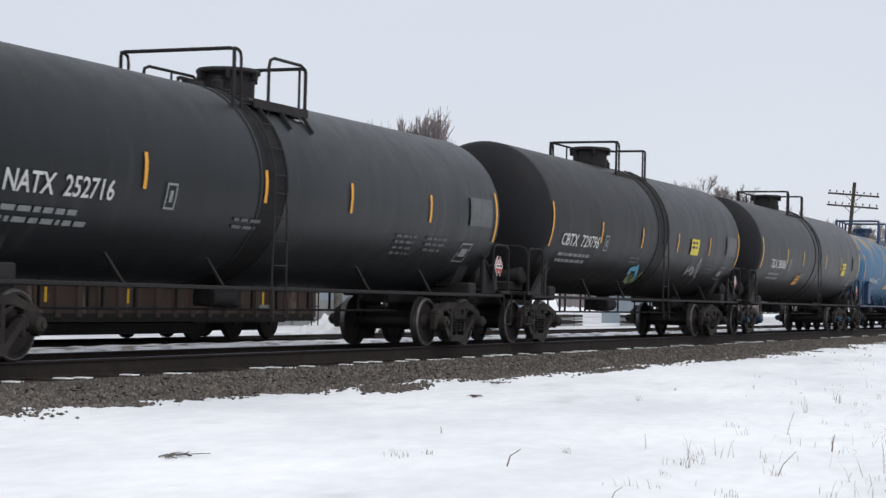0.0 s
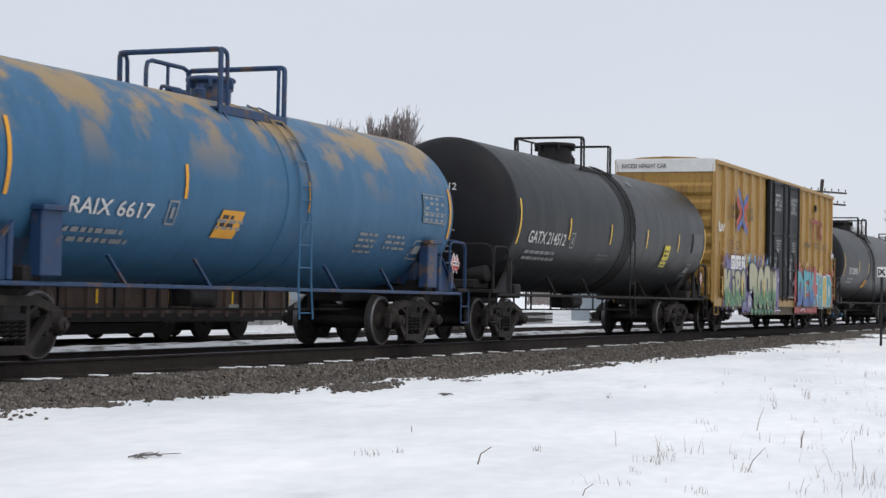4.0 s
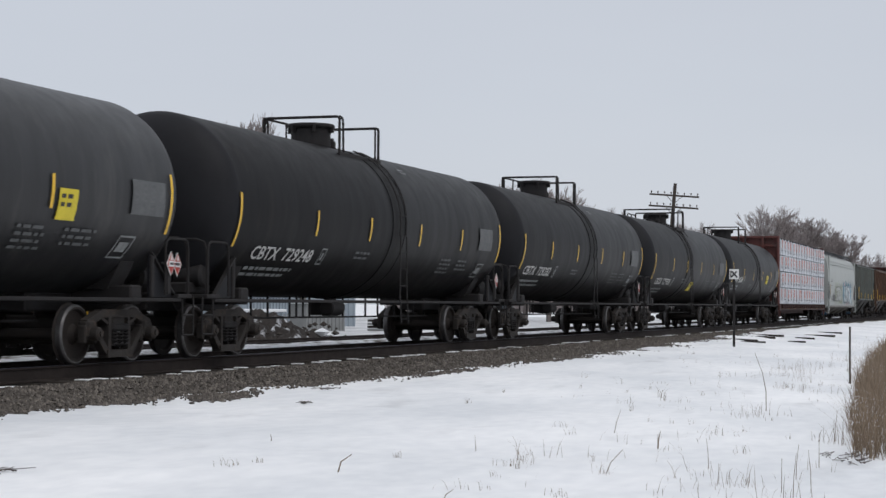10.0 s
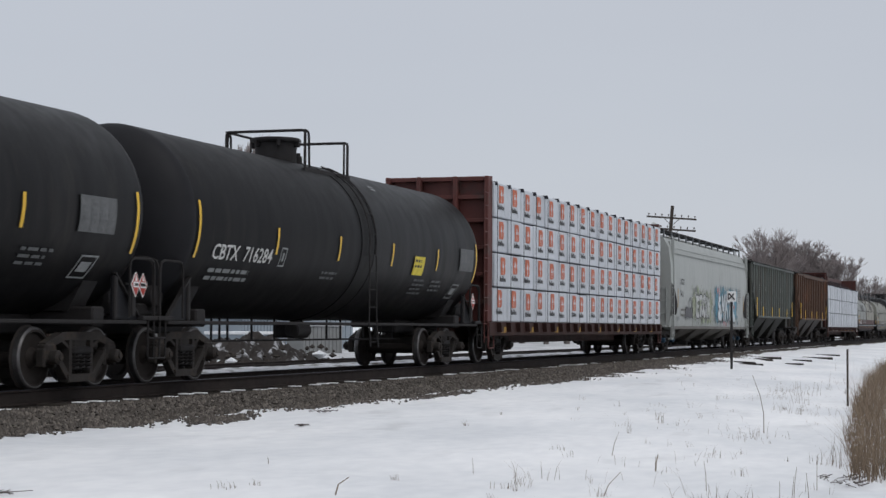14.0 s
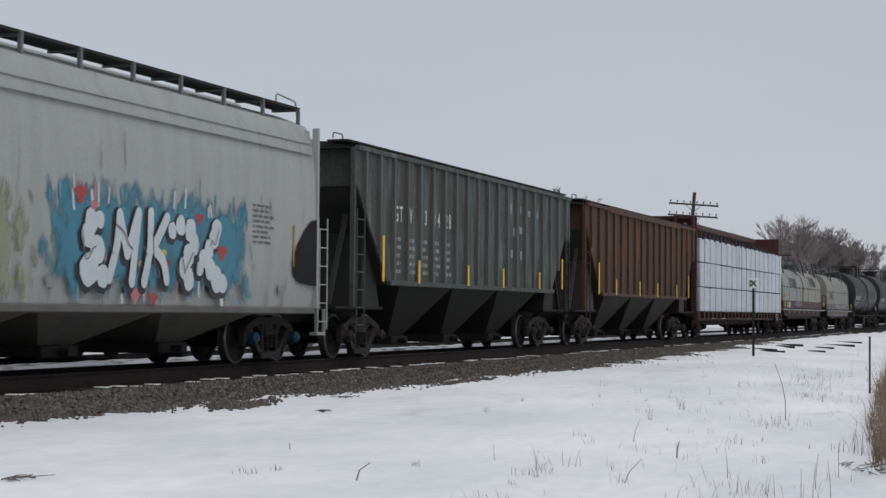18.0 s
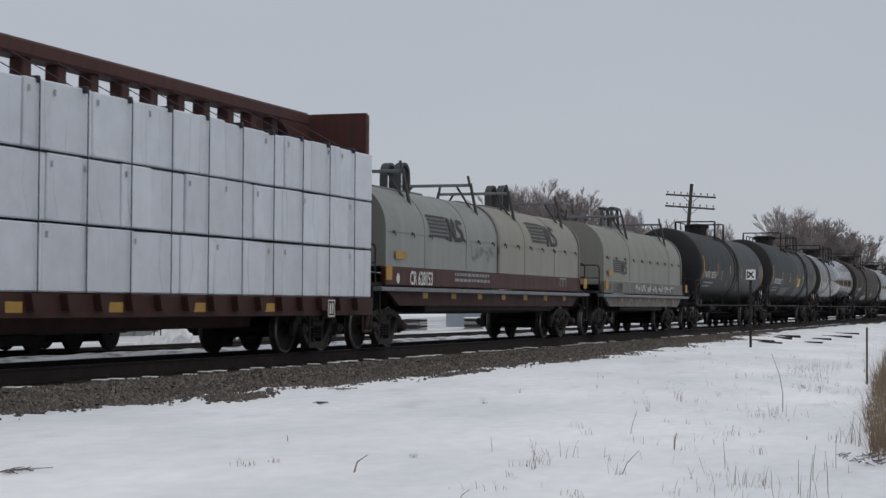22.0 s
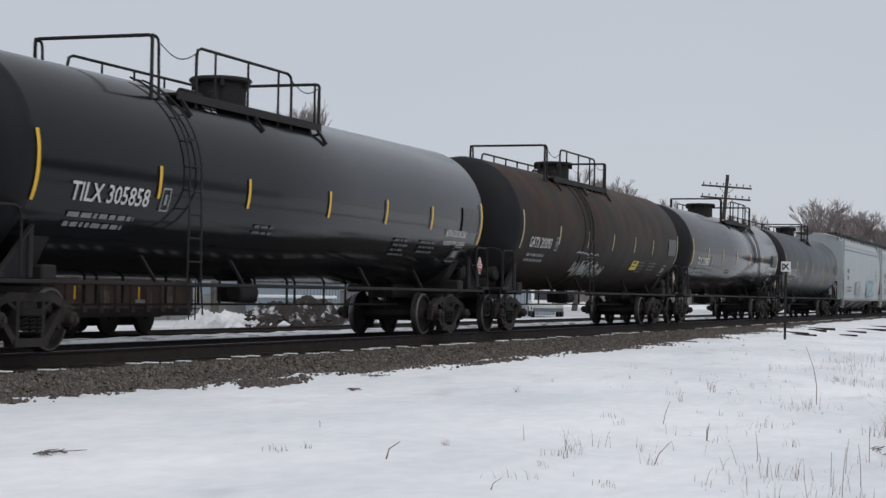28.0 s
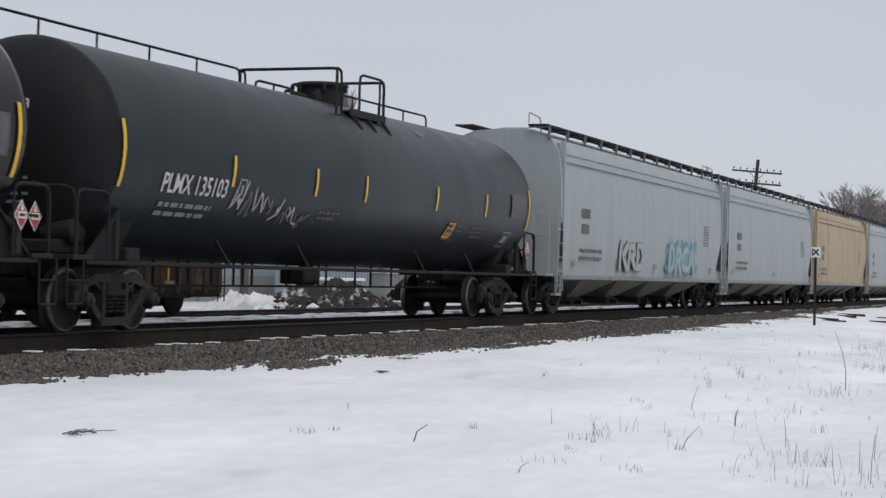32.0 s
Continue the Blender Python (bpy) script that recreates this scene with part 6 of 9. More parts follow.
# ---- centre-beam lumber cars ----
def lumber_car(name, label, lo, hi, s0, s1, tiers, ztop, cover, print_on, red, seed, chord=5.0):
    rng = random.Random(seed)
    car, half, fl, fh = new_car(name, label, "lumber car", lo, hi, s0, s1, "lumber cars of the train")
    w, deck = 1.42, 1.08
    dk = Shape().box(-half - 0.45, half + 0.45, -w - 0.03, w + 0.03, deck - 0.07, deck, 0.01).box(-half - 0.6, half + 0.6, -0.3, 0.3, 0.62, 1.0, 0.02)
    part("deck", dk, M["oxide_dark"], car)
    for y in (-w, w):
        part("side_sill", Shape().box(-half - 0.45, half + 0.45, y - 0.04, y + 0.04, 0.72, deck - 0.02, 0.01), M["oxide_dark"], car)
    i = 0
    x = -half + 0.35
    while x < half:
        part("winch", stored("winch", lambda: mesh_of("winch", Shape().prism([(-0.16, 1.06), (0.16, 1.06), (0.09, 0.82), (-0.09, 0.82)], 1, -0.12, 0.0), M["oxide_dark"])), None, car, at=(x, -w - 0.04, 0))
        if i % 3 == 0:
            mark("reflector", rects([(x + 0.3, x + 0.72, 0.80, 0.95)]), flat_side(-w - 0.046), M["amber"], car)
        x += 0.92
        i += 1
    # bulkheads
    for sx in (-1, 1):
        xa = sx * (half + (0.10 if print_on else 0.36 if sx > 0 else -0.08))
        bh = part("bulkhead", Shape().box(min(xa, xa + sx * 0.08), max(xa, xa + sx * 0.08), -w + (0.0 if print_on else 0.10), w, deck, chord, 0.01), red, car, "ribbed steel end wall")
        for y in (-w + (0.07 if print_on else 0.22), -0.5, 0.5, w - 0.07):
            part("bulkhead_post", Shape().box(min(xa + sx * 0.06, xa + sx * 0.34), max(xa + sx * 0.06, xa + sx * 0.34), y - 0.06, y + 0.06, deck, chord - 0.01, 0.02), red, bh)
        for z in (1.6, 2.3, 3.0, 3.7, 4.3, chord - 0.08):
            part("bulkhead_rib", Shape().box(min(xa + sx * 0.05, xa + sx * 0.26), max(xa + sx * 0.05, xa + sx * 0.26), -w + (0.03 if print_on else 0.18), w - 0.03, z - 0.05, z + 0.05, 0.01), red, bh)
        part("end_ladder", ladder(xa + sx * 0.42, 0.42, 0.55, 4.6, -w + 0.02 if sx < 0 else w - 0.02, 12), red, car)
    # centre beam
    cb = Shape().box(-half, half, -0.22, 0.22, chord - 0.28, chord - 0.02, 0.04)
    part("top_chord", cb, red, car)
    n = 22
    for i in range(n):
        x = -half + (i + 0.5) * 2 * half / n
        post = Shape().box(x - 0.13, x + 0.13, -0.12, 0.12, deck, chord - 0.27, 0.02)
        part("centre_post", post, red, car)
    # end gussets below the chord
    for sx in (-1, 1):
        part("chord_gusset", Shape().prism([(sx * half, chord - 0.27), (sx * (half - 1.5), chord - 0.27), (sx * half, chord - 1.1)][::-sx], 1, -0.2, 0.2), red, car)
    part("underframe", Shape().box(-half + 3.4, half - 3.4, -0.5, 0.5, 0.5, 0.8, 0.02), M["oxide_dark"], car)
    for sx in (-1, 1):
        add_truck(car, sx * (half - 1.6))
        part("step", Shape().bend([(sx * (half + 0.2) - 0.25, -w, deck), (sx * (half + 0.2) - 0.25, -w, 0.4), (sx * (half + 0.2) + 0.25, -w, 0.4), (sx * (half + 0.2) + 0.25, -w, deck)], 0.02, 6, 0.04), red, car)
    # wrapped packs riding on the car
    cols = 17 if print_on else 19
    span = 2 * half + (0.16 if print_on else 0.25)
    off = 0.0 if print_on else 0.22
    cw = span / cols
    th = (ztop - deck) / tiers
    for side in (-1, 1):
        for k in range(tiers):
            x, i = -span / 2 + off, 0
            wave = 0.0
            while x < span / 2 + off - 0.1:
                wd = cw if print_on else cw * rng.choice((0.62, 0.78, 1.0, 1.0, 1.2, 1.35))
                if span / 2 + off - x - wd < 0.45:
                    wd = span / 2 + off - x
                gap = rng.choice((0.004, 0.006, 0.014))
                a, b = x + gap, x + wd - gap
                y0, y1 = (-w - 0.02 - rng.uniform(0, 0.05), -0.26) if side < 0 else (0.26, w)
                wave = 0.6 * wave + rng.uniform(-0.02, 0.02)
                z0, z1 = deck + k * th + (0.012 if k else 0.002), deck + (k + 1) * th - 0.014 - rng.uniform(0.0, 0.02) + (wave if k == tiers - 1 else 0.0)
                sh = Shape().box(a, b, y0, y1, z0, z1, 0.022)
                tip = rng.uniform(-0.02, 0.02)
                sh.v = [(p[0] + tip * (p[2] - z0), p[1] + 0.010 * noise.noise(Vector((p[0] * 3, p[2] * 3, seed))), p[2]) for p in sh.v]
                o = part("wrapped_pack", sh, M["wrap"], car, "lumber pack in white plastic wrap")
                if side < 0:
                    lay = y0 - 0.012
                    if print_on:
                        cx, cz = (a + b) / 2 + rng.uniform(-0.10, 0.10), (z0 + z1) / 2 + rng.uniform(-0.03, 0.03)
                        em = Shape()
                        out = [(-0.16, -0.06), (0.12, -0.06), (0.17, -0.01), (0.17, 0.09), (0.12, 0.13), (0.17, 0.18), (0.17, 0.27), (0.12, 0.32), (-0.16, 0.32)]
                        em.add([(cx + p * 1.3, lay, cz + q * 1.2 - 0.02) for p, q in out], [tuple(range(len(out)))])
                        part("print", em, M["wrap_orange"], o, "orange block emblem")
                        tr = [(-0.07, 0.10), (0.07, 0.10), (0.0, 0.25), (-0.015, -0.04), (0.015, -0.04), (0.015, 0.10), (-0.015, 0.10)]
                        part("print", Shape().add([(cx + p * 1.3, lay - 0.003, cz + q * 1.2 - 0.02) for p, q in tr], [(0, 1, 2), (3, 4, 5, 6)]), M["wrap"], o, "pale arrow in the emblem")
                        wx = cx - 0.28
                        ln = Shape()
                        for q, (u, v) in enumerate(((0.10, 0.13), (0.07, 0.09), (0.07, 0.14), (0.03, 0.12), (0.07, 0.09), (0.07, 0.09))):
                            n0 = len(ln.v)
                            ln.add([(wx, lay, cz - 0.27), (wx + u * 0.95, lay, cz - 0.27), (wx + u * 0.95, lay, cz - 0.27 + v), (wx, lay, cz - 0.27 + v)], [(0, 1, 2, 3)])
                            wx += u * 1.2 + 0.012
                        part("print", ln, M["letter_dark"], o, "dark line of print in plain bars")
                    elif rng.random() < 0.6:
                        part("print", Shape().add([(a + 0.06, lay, z1 - 0.2), (a + 0.12, lay, z1 - 0.2), (a + 0.12, lay, z1 - 0.11), (a + 0.06, lay, z1 - 0.11)], [(0, 1, 2, 3)]), M["letter_dim"], o)
                    # a soft fold in the plastic
                    cx0 = rng.uniform(a + 0.12, b - 0.12)
                    part("fold", Shape().tube([(cx0, y0 + 0.010, z1 - 0.05), (cx0 + rng.uniform(-0.1, 0.1), y0 + 0.008, (z0 + z1) / 2), (cx0 + rng.uniform(-0.12, 0.12), y0 + 0.010, z0 + 0.06)], 0.018, 8), M["wrap"], o)
                x += wd
                i += 1
    nst = cols if print_on else 17
    for i in range(nst):
        x = -half + (i + (0.0 if print_on else 0.4)) * 2 * half / nst
        part("strap", Shape().box(x - 0.011, x + 0.011, -w - 0.115, -w - 0.105, deck, ztop - 0.03).box(x - 0.035, x + 0.035, -w - 0.10, -w + 0.12, ztop - 0.08, ztop + 0.02, 0.01).tube([(x, -w + 0.1, ztop), (x, -0.2, chord - 0.25)], 0.008, 4), M["strap"], car, "dark strap over the load")
    return car, half, w


# ---- covered hoppers ----
def hopper_truck_and_bays(car, half, w, zs, bays, dark, tc, caps=False):
    zb = 0.40
    n = bays
    span = 2 * (tc - 1.35)
    for i in range(n):
        x0 = -span / 2 + i * span / n
        x1 = x0 + span / n
        m = (x0 + x1) / 2
        b = Shape()
        top = [(x0, -w * 0.93, zs), (x1, -w * 0.93, zs), (x1, w * 0.93, zs), (x0, w * 0.93, zs)]
        low = [(m - 0.42, -0.62, zb), (m + 0.42, -0.62, zb), (m + 0.42, 0.62, zb), (m - 0.42, 0.62, zb)]
        b.add(top + low, [(0, 3, 2, 1), (4, 5, 6, 7), (0, 1, 5, 4), (1, 2, 6, 5), (2, 3, 7, 6), (3, 0, 4, 7)])
        part("discharge_bay", b, dark, car)
        part("outlet_gate", Shape().box(m - 0.5, m + 0.5, -0.75, 0.75, zb - 0.16, zb + 0.02, 0.02).drum((m - 0.06, -0.95, zb - 0.08), 1, 0.06, 0.25, 10), M["iron"], car)
    for sx in (-1, 1):
        add_truck(car, sx * tc, blue_caps=caps)
    part("centre_sill", Shape().box(-half - 0.5, half + 0.5, -0.26, 0.26, 0.72, 1.0, 0.02), M["iron"], car)


def ribbed_hopper(name, label, lo, hi, s0, s1, paint, dark, code, number, bars, ribs=20, top_plate=False, seed=3):
    rng = random.Random(seed)
    car, half, fl, fh = new_car(name, label, "hopper car", lo, hi, s0, s1, "covered hoppers of the train")
    w, zb, zt = 1.52, 1.56, 4.20
    cut = 1.85
    prof = [(-half + cut, zb), (half - cut, zb), (half - 0.02, zb + 2.0), (half, zt), (-half, zt), (-half + 0.02, zb + 2.0)]
    part("side_sheet", Shape().prism(prof, 1, -w, -w + 0.05), paint, car)
    part("side_sheet", Shape().prism(prof, 1, w - 0.05, w), paint, car)
    part("hold", Shape().prism([(-half + cut + 0.1, zb), (half - cut - 0.1, zb), (half - 0.35, zb + 1.9), (half - 0.35, zt - 0.02), (-half + 0.35, zt - 0.02), (-half + 0.35, zb + 1.9)], 1, -w + 0.05, w - 0.05), paint, car)
    for sx in (-1, 1):
        part("end_slope", Shape().prism([(sx * (half - cut), zb), (sx * (half - 0.3), zb + 1.9), (sx * (half - 0.25), zb + 1.9), (sx * (half - cut + 0.05), zb - 0.05)][::sx], 1, -w + 0.05, w - 0.05), dark, car)
    n = ribs
    for i in range(n):
        x = -half + 0.08 + (i + 0.5) * (2 * half - 0.16) / n
        z0 = zb + max(0.0, (cut - (half - abs(x))) / cut * 2.0)
        part("side_rib", Shape().prism([(-0.05 + x, -w - 0.07), (0.05 + x, -w - 0.07), (0.055 + x, -w + 0.01), (-0.055 + x, -w + 0.01)], 2, z0, zt), M["hop_green_rib"] if code else paint, car)
    part("side_plate", Shape().box(-half, half, -w - 0.08, -w + 0.02, zt - 0.04, zt + 0.06, 0.01).box(-half + cut, half - cut, -w - 0.08, -w + 0.02, zb - 0.06, zb + 0.05, 0.01), paint, car)
    if top_plate:
        part("stiffener", Shape().box(-half + 2.6, half - 3.2, -w - 0.09, -w - 0.06, zt - 0.10, zt + 0.08, 0.01), paint, car)
    roof = Shape().prism([(-w, zt), (-w * 0.6, zt + 0.14), (0, zt + 0.20), (w * 0.6, zt + 0.14), (w, zt)], 0, -half, half)
    part("roof", roof, dark, car)
    wk = Shape().box(-half - 0.1, half + 0.1, -1.40, -0.95, zt + 0.13, zt + 0.17).box(-half - 0.1, half + 0.1, 0.95, 1.40, zt + 0.13, zt + 0.17)
    for i in range(13):
        x = -half + 0.2 + i * (2 * half - 0.4) / 12
        wk.box(x - 0.02, x + 0.02, -1.4, -0.95, zt + 0.02, zt + 0.13).box(x - 0.02, x + 0.02, 0.95, 1.4, zt + 0.02, zt + 0.13)
    part("roof_walk", wk, M["iron"], car)
    part("trough_hatch", Shape().box(-half + 0.8, half - 0.8, -0.3, 0.3, zt + 0.14, zt + 0.27, 0.03), dark, car)
    # ends: slope sheets, posts, ladders, platform
    for sx in (-1, 1):
        part("end_sheet", Shape().box(min(sx * (half - 0.36), sx * (half - 0.3)), max(sx * (half - 0.36), sx * (half - 0.3)), -w + 0.05, w - 0.05, zb + 1.9, zt, 0.0), paint, car)
        for y in (-w + 0.04, w - 0.04):
            part("corner_post", Shape().box(sx * half - 0.05, sx * half + 0.05, y - 0.05, y + 0.05, 1.05, zt, 0.01), paint, car)
        part("bolster_web", Shape().prism([(sx * (half - 1.95), 1.05), (sx * (half - 0.95), 1.05), (sx * (half - 0.95), 2.55), (sx * (half - 1.75), 1.62)][::sx], 1, -1.3, 1.3), dark, car)
        for y in (-1.1, 1.1):
            part("end_strut", Shape().beam((sx * (half + 0.35), y, 1.08), (sx * (half - 0.55), y, 2.9), 0.09, 0.07), dark, car)
        part("end_platform", Shape().box(min(sx * (half - cut - 0.2), sx * (half + 0.55)), max(sx * (half - cut - 0.2), sx * (half + 0.55)), -1.35, 1.35, 1.0, 1.06, 0.01), M["iron"], car)
        part("ladder", ladder(sx * (half - 0.28), 0.42, 0.55, 3.0, -w - 0.02, 7), M["iron"] if sx > 0 else paint, car)
        part("end_ladder", ladder(0, 0.42, 1.1, 4.3, 0, 9).moved(pose(sx * (half + 0.06), 0.9, 0, 0, 0, 90)), M["iron"], car)
        part("top_grab", Shape().bend([(sx * half - 0.4, -1.2, zt + 0.16), (sx * half - 0.4, -1.2, zt + 0.28), (sx * half + 0.1, -1.2, zt + 0.28), (sx * half + 0.1, -1.2, zt + 0.16)], 0.016, 5, 0.05), M["galv"], car)
    hopper_truck_and_bays(car, half, w, zb, 3, dark, half - 1.55)
    for x, z, h in bars:
        part("reflector", Shape().box(x - half - 0.05, x - half + 0.05, -w - 0.09, -w - 0.072, z - h / 2, z + h / 2), M["yellow"], car, "yellow reflective strip")
    put = flat_side(-w - 0.006)
    if code:
        for ch, x in zip(code + number, (2.25, 2.55, 3.02, 3.86, 4.14, 4.72, 5.02, 5.56, 5.80)):
            mark("lettering", glyphs(ch, 0.34, 0.66), put, M["letter"], car, at=(x - half, 2.86))
        for x0, wd in ((2.2, 0.5), (2.95, 0.6), (3.8, 0.6), (4.65, 0.6), (5.5, 0.5)):
            mark("small_print", small_print(rng, x0 - half, 2.45, 5, wd, 0.08, 0.17), put, M["letter_dim"], car)
        # faded emblem in separate upright pieces between the ribs
        em = [(x - half - rng.uniform(0.05, 0.14), x - half + rng.uniform(0.03, 0.14), z - rng.uniform(0.06, 0.16), z + rng.uniform(0.06, 0.16)) for x, z in ((10.75, 3.62), (11.65, 3.60), (12.45, 3.56), (13.25, 3.56), (10.4, 2.95), (11.05, 3.0), (11.65, 3.08), (12.85, 2.98), (10.8, 2.45), (11.7, 2.44))]
        for piece in em:
            mark("emblem_piece", rects([piece]), put, M["letter_dim"], car)
    return car, half, w


def curved_hopper(name, label, lo, hi, s0, s1, paint, dark, code, number, seed=5, small=False):
    """A covered hopper with smooth bulging sides and a long sloped roof edge."""
    rng = random.Random(seed)
    car, half, fl, fh = new_car(name, label, "hopper car", lo, hi, s0, s1, "covered hoppers of the train")
    zb, zt, w = 0.98, 4.42, 1.58
    sec = [(-w + 0.10, zb), (-w + 0.03, zb + 0.5), (-w, 2.2), (-w + 0.02, 3.4), (-w + 0.10, 4.05), (-w + 0.30, zt), (-0.75, zt + 0.20), (0, zt + 0.26)]
    sec = sec + [(-y, z) for y, z in sec[-2::-1]]
    n = len(sec)
    s = Shape()
    ext = 0.25 if code else -0.08
    xs = [-half - ext, half - 0.18]
    s.prism(sec, 0, xs[0], xs[1])
    part("body", s, paint, car)
    # flat near-black sheets on both lower corners paint the shade inside the rounded cut-outs
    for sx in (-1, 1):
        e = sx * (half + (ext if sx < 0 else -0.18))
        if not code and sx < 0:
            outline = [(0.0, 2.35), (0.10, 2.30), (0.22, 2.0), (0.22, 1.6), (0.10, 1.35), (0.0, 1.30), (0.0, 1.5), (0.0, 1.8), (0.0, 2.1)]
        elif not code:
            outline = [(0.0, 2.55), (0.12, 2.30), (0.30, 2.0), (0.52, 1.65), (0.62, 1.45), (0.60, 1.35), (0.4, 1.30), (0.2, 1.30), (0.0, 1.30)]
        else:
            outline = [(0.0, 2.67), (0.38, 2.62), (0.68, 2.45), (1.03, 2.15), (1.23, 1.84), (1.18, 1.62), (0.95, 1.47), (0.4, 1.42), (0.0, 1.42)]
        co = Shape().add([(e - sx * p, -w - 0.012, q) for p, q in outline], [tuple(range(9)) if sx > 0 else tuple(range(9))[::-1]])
        part("corner_recess", co, M["recess_shade"], car)
        part("side_post", Shape().box(sx * (half - 0.30), sx * (half - 0.30) + 0.07, -w - 0.03, -w + 0.10, 1.0, zt - 0.05, 0.01) if sx > 0 else Shape().box(-half + 0.23, -half + 0.30, -w - 0.03, -w + 0.10, 1.0, zt - 0.05, 0.01), paint, car)
        sl = Shape().prism([(sx * (half - 0.36), zt - 0.1), (sx * (half - 0.30), zt - 0.1), (sx * (half - 0.30), zb + 1.2), (sx * (half - 1.8), zb - 0.1), (sx * (half - 1.9), zb)][::-sx], 1, -w + 0.15, w - 0.15)
        part("end_slope", sl, paint, car)
        part("end_platform", Shape().box(min(sx * (half - 1.9), sx * (half + 0.45)), max(sx * (half - 1.9), sx * (half + 0.45)), -1.4, 1.4, 0.98, 1.04, 0.01), M["iron"] if sx > 0 else paint, car)
        part("ladder", ladder(sx * (half - 0.02), 0.44, 0.62, 2.7, -w - 0.02, 6), paint, car)
        part("step", Shape().box(sx * (half - 0.02) - 0.2, sx * (half - 0.02) + 0.2, -w, -w + 0.15, 0.50, 0.56, 0.01).box(sx * (half - 0.02) - 0.2, sx * (half - 0.02) - 0.16, -w, -w + 0.05, 0.5, 1.0).box(sx * (half - 0.02) + 0.16, sx * (half - 0.02) + 0.2, -w, -w + 0.05, 0.5, 1.0), paint, car)
        for z in (1.5, 2.0, 2.5):
            part("end_rail", Shape().tube([(sx * (half + 0.3), -1.4, z), (sx * (half + 0.3), -0.6, z)], 0.018, 5), paint, car)
        for y in (-1.4, -1.0, -0.6):
            part("end_post", Shape().tube([(sx * (half + 0.3), y, 1.0), (sx * (half + 0.3), y, 2.5)], 0.018, 5), paint, car)
        part("top_grab", Shape().bend([(sx * half - 0.9, -1.0, zt + 0.3), (sx * half - 0.9, -1.0, zt + 0.56), (sx * half, -1.0, zt + 0.5), (sx * half + 0.15, -1.0, zt - 0.1)], 0.018, 5, 0.08), paint, car)
    part("side_sill", Shape().box(-half + 0.2, half - 0.2, -w + 0.02, -w + 0.12, 0.90, 1.02, 0.02).box(-half + 0.2, half - 0.2, w - 0.12, w - 0.02, 0.90, 1.02, 0.02), dark, car)
    wk = Shape().box(-half - 0.1, half - 0.3, -1.22, -0.72, zt + 0.30, zt + 0.345).box(-half - 0.1, half - 0.5, 0.72, 1.22, zt + 0.30, zt + 0.345)
    part("roof_walk", wk, M["iron"], car)
    k = 13
    for i in range(k):
        x = -half + 0.05 + i * (2 * half - 0.45) / (k - 1)
        part("walk_bracket", stored("wkb", lambda: mesh_of("walk_bracket", Shape().box(-0.03, 0.03, -1.26, -1.2, zt - 0.05, zt + 0.33).box(-0.03, 0.03, -1.22, -0.7, zt + 0.26, zt + 0.30), M["galv"])), None, car, at=(x, 0, 0))
    part("trough_hatch", Shape().box(-half + 1.0, half - 1.0, -0.35, 0.35, zt + 0.2, zt + 0.36, 0.03), paint, car)
    hopper_truck_and_bays(car, half, w, 0.95, 4, dark, half - 1.2, bool(code))
    for z in (3.86, 4.06):
        part("side_seam", Shape().box(-half + 0.2, half - 0.4, -w + (0.02 if z < 4 else 0.075), -w + 0.2, z - 0.007, z + 0.007), paint, car)
    for i in range(5 if code else 3):
        x, z, ln = rng.uniform(-half + 1.0, half - 1.0), rng.uniform(2.7, 3.55), rng.uniform(0.15, 0.6)
        mark("rust_run", ribbon([(x, z + ln / 2), (x + rng.uniform(-0.03, 0.03), z - ln / 2)], rng.uniform(0.012, 0.028)), flat_side(-w - 0.004), M["hop_low"], car)
    put = flat_side(-w - 0.008)
    if code:
        mark("lettering", glyphs(code, 0.25, 0.95, 0.006, 1.1), put, M["letter_dark"], car, at=(-half + 1.66, 2.66))
        mark("lettering", glyphs(number, 0.25, 0.95, 0.006, 1.1), put, M["letter_dark"], car, at=(-half + 1.66, 2.18))
    else:
        mark("small_print", rects([(-half + 1.9, -half + 2.7, 2.5, 2.75), (-half + 1.9, -half + 2.6, 2.1, 2.35)]), put, M["hop_grey_dark"], car)
    mark("small_print", small_print(rng, -half + 1.8, 1.62, 2, 2.2, 0.09, 0.2), put, M["hop_grey_dark"], car)
    mark("small_print", small_print(rng, half - 3.1, 2.75, 8, 0.9, 0.04, 0.09), put, M["hop_grey_dark"], car)
    for x in ((-half + 1.15, half - 1.35) if code else ()):
        part("reflector", Shape().box(x - 0.032, x + 0.032, -w - 0.012, -w - 0.004, 1.75, 2.5), M["amber"], car, "faded orange strip")
    for x in (-half + 1.2, 0.0, half - 2.0):
        mark("decal", rects([(x, x + 0.22, 1.25, 1.4)]), put, M["letter_dim"], car)
    return car, half, w


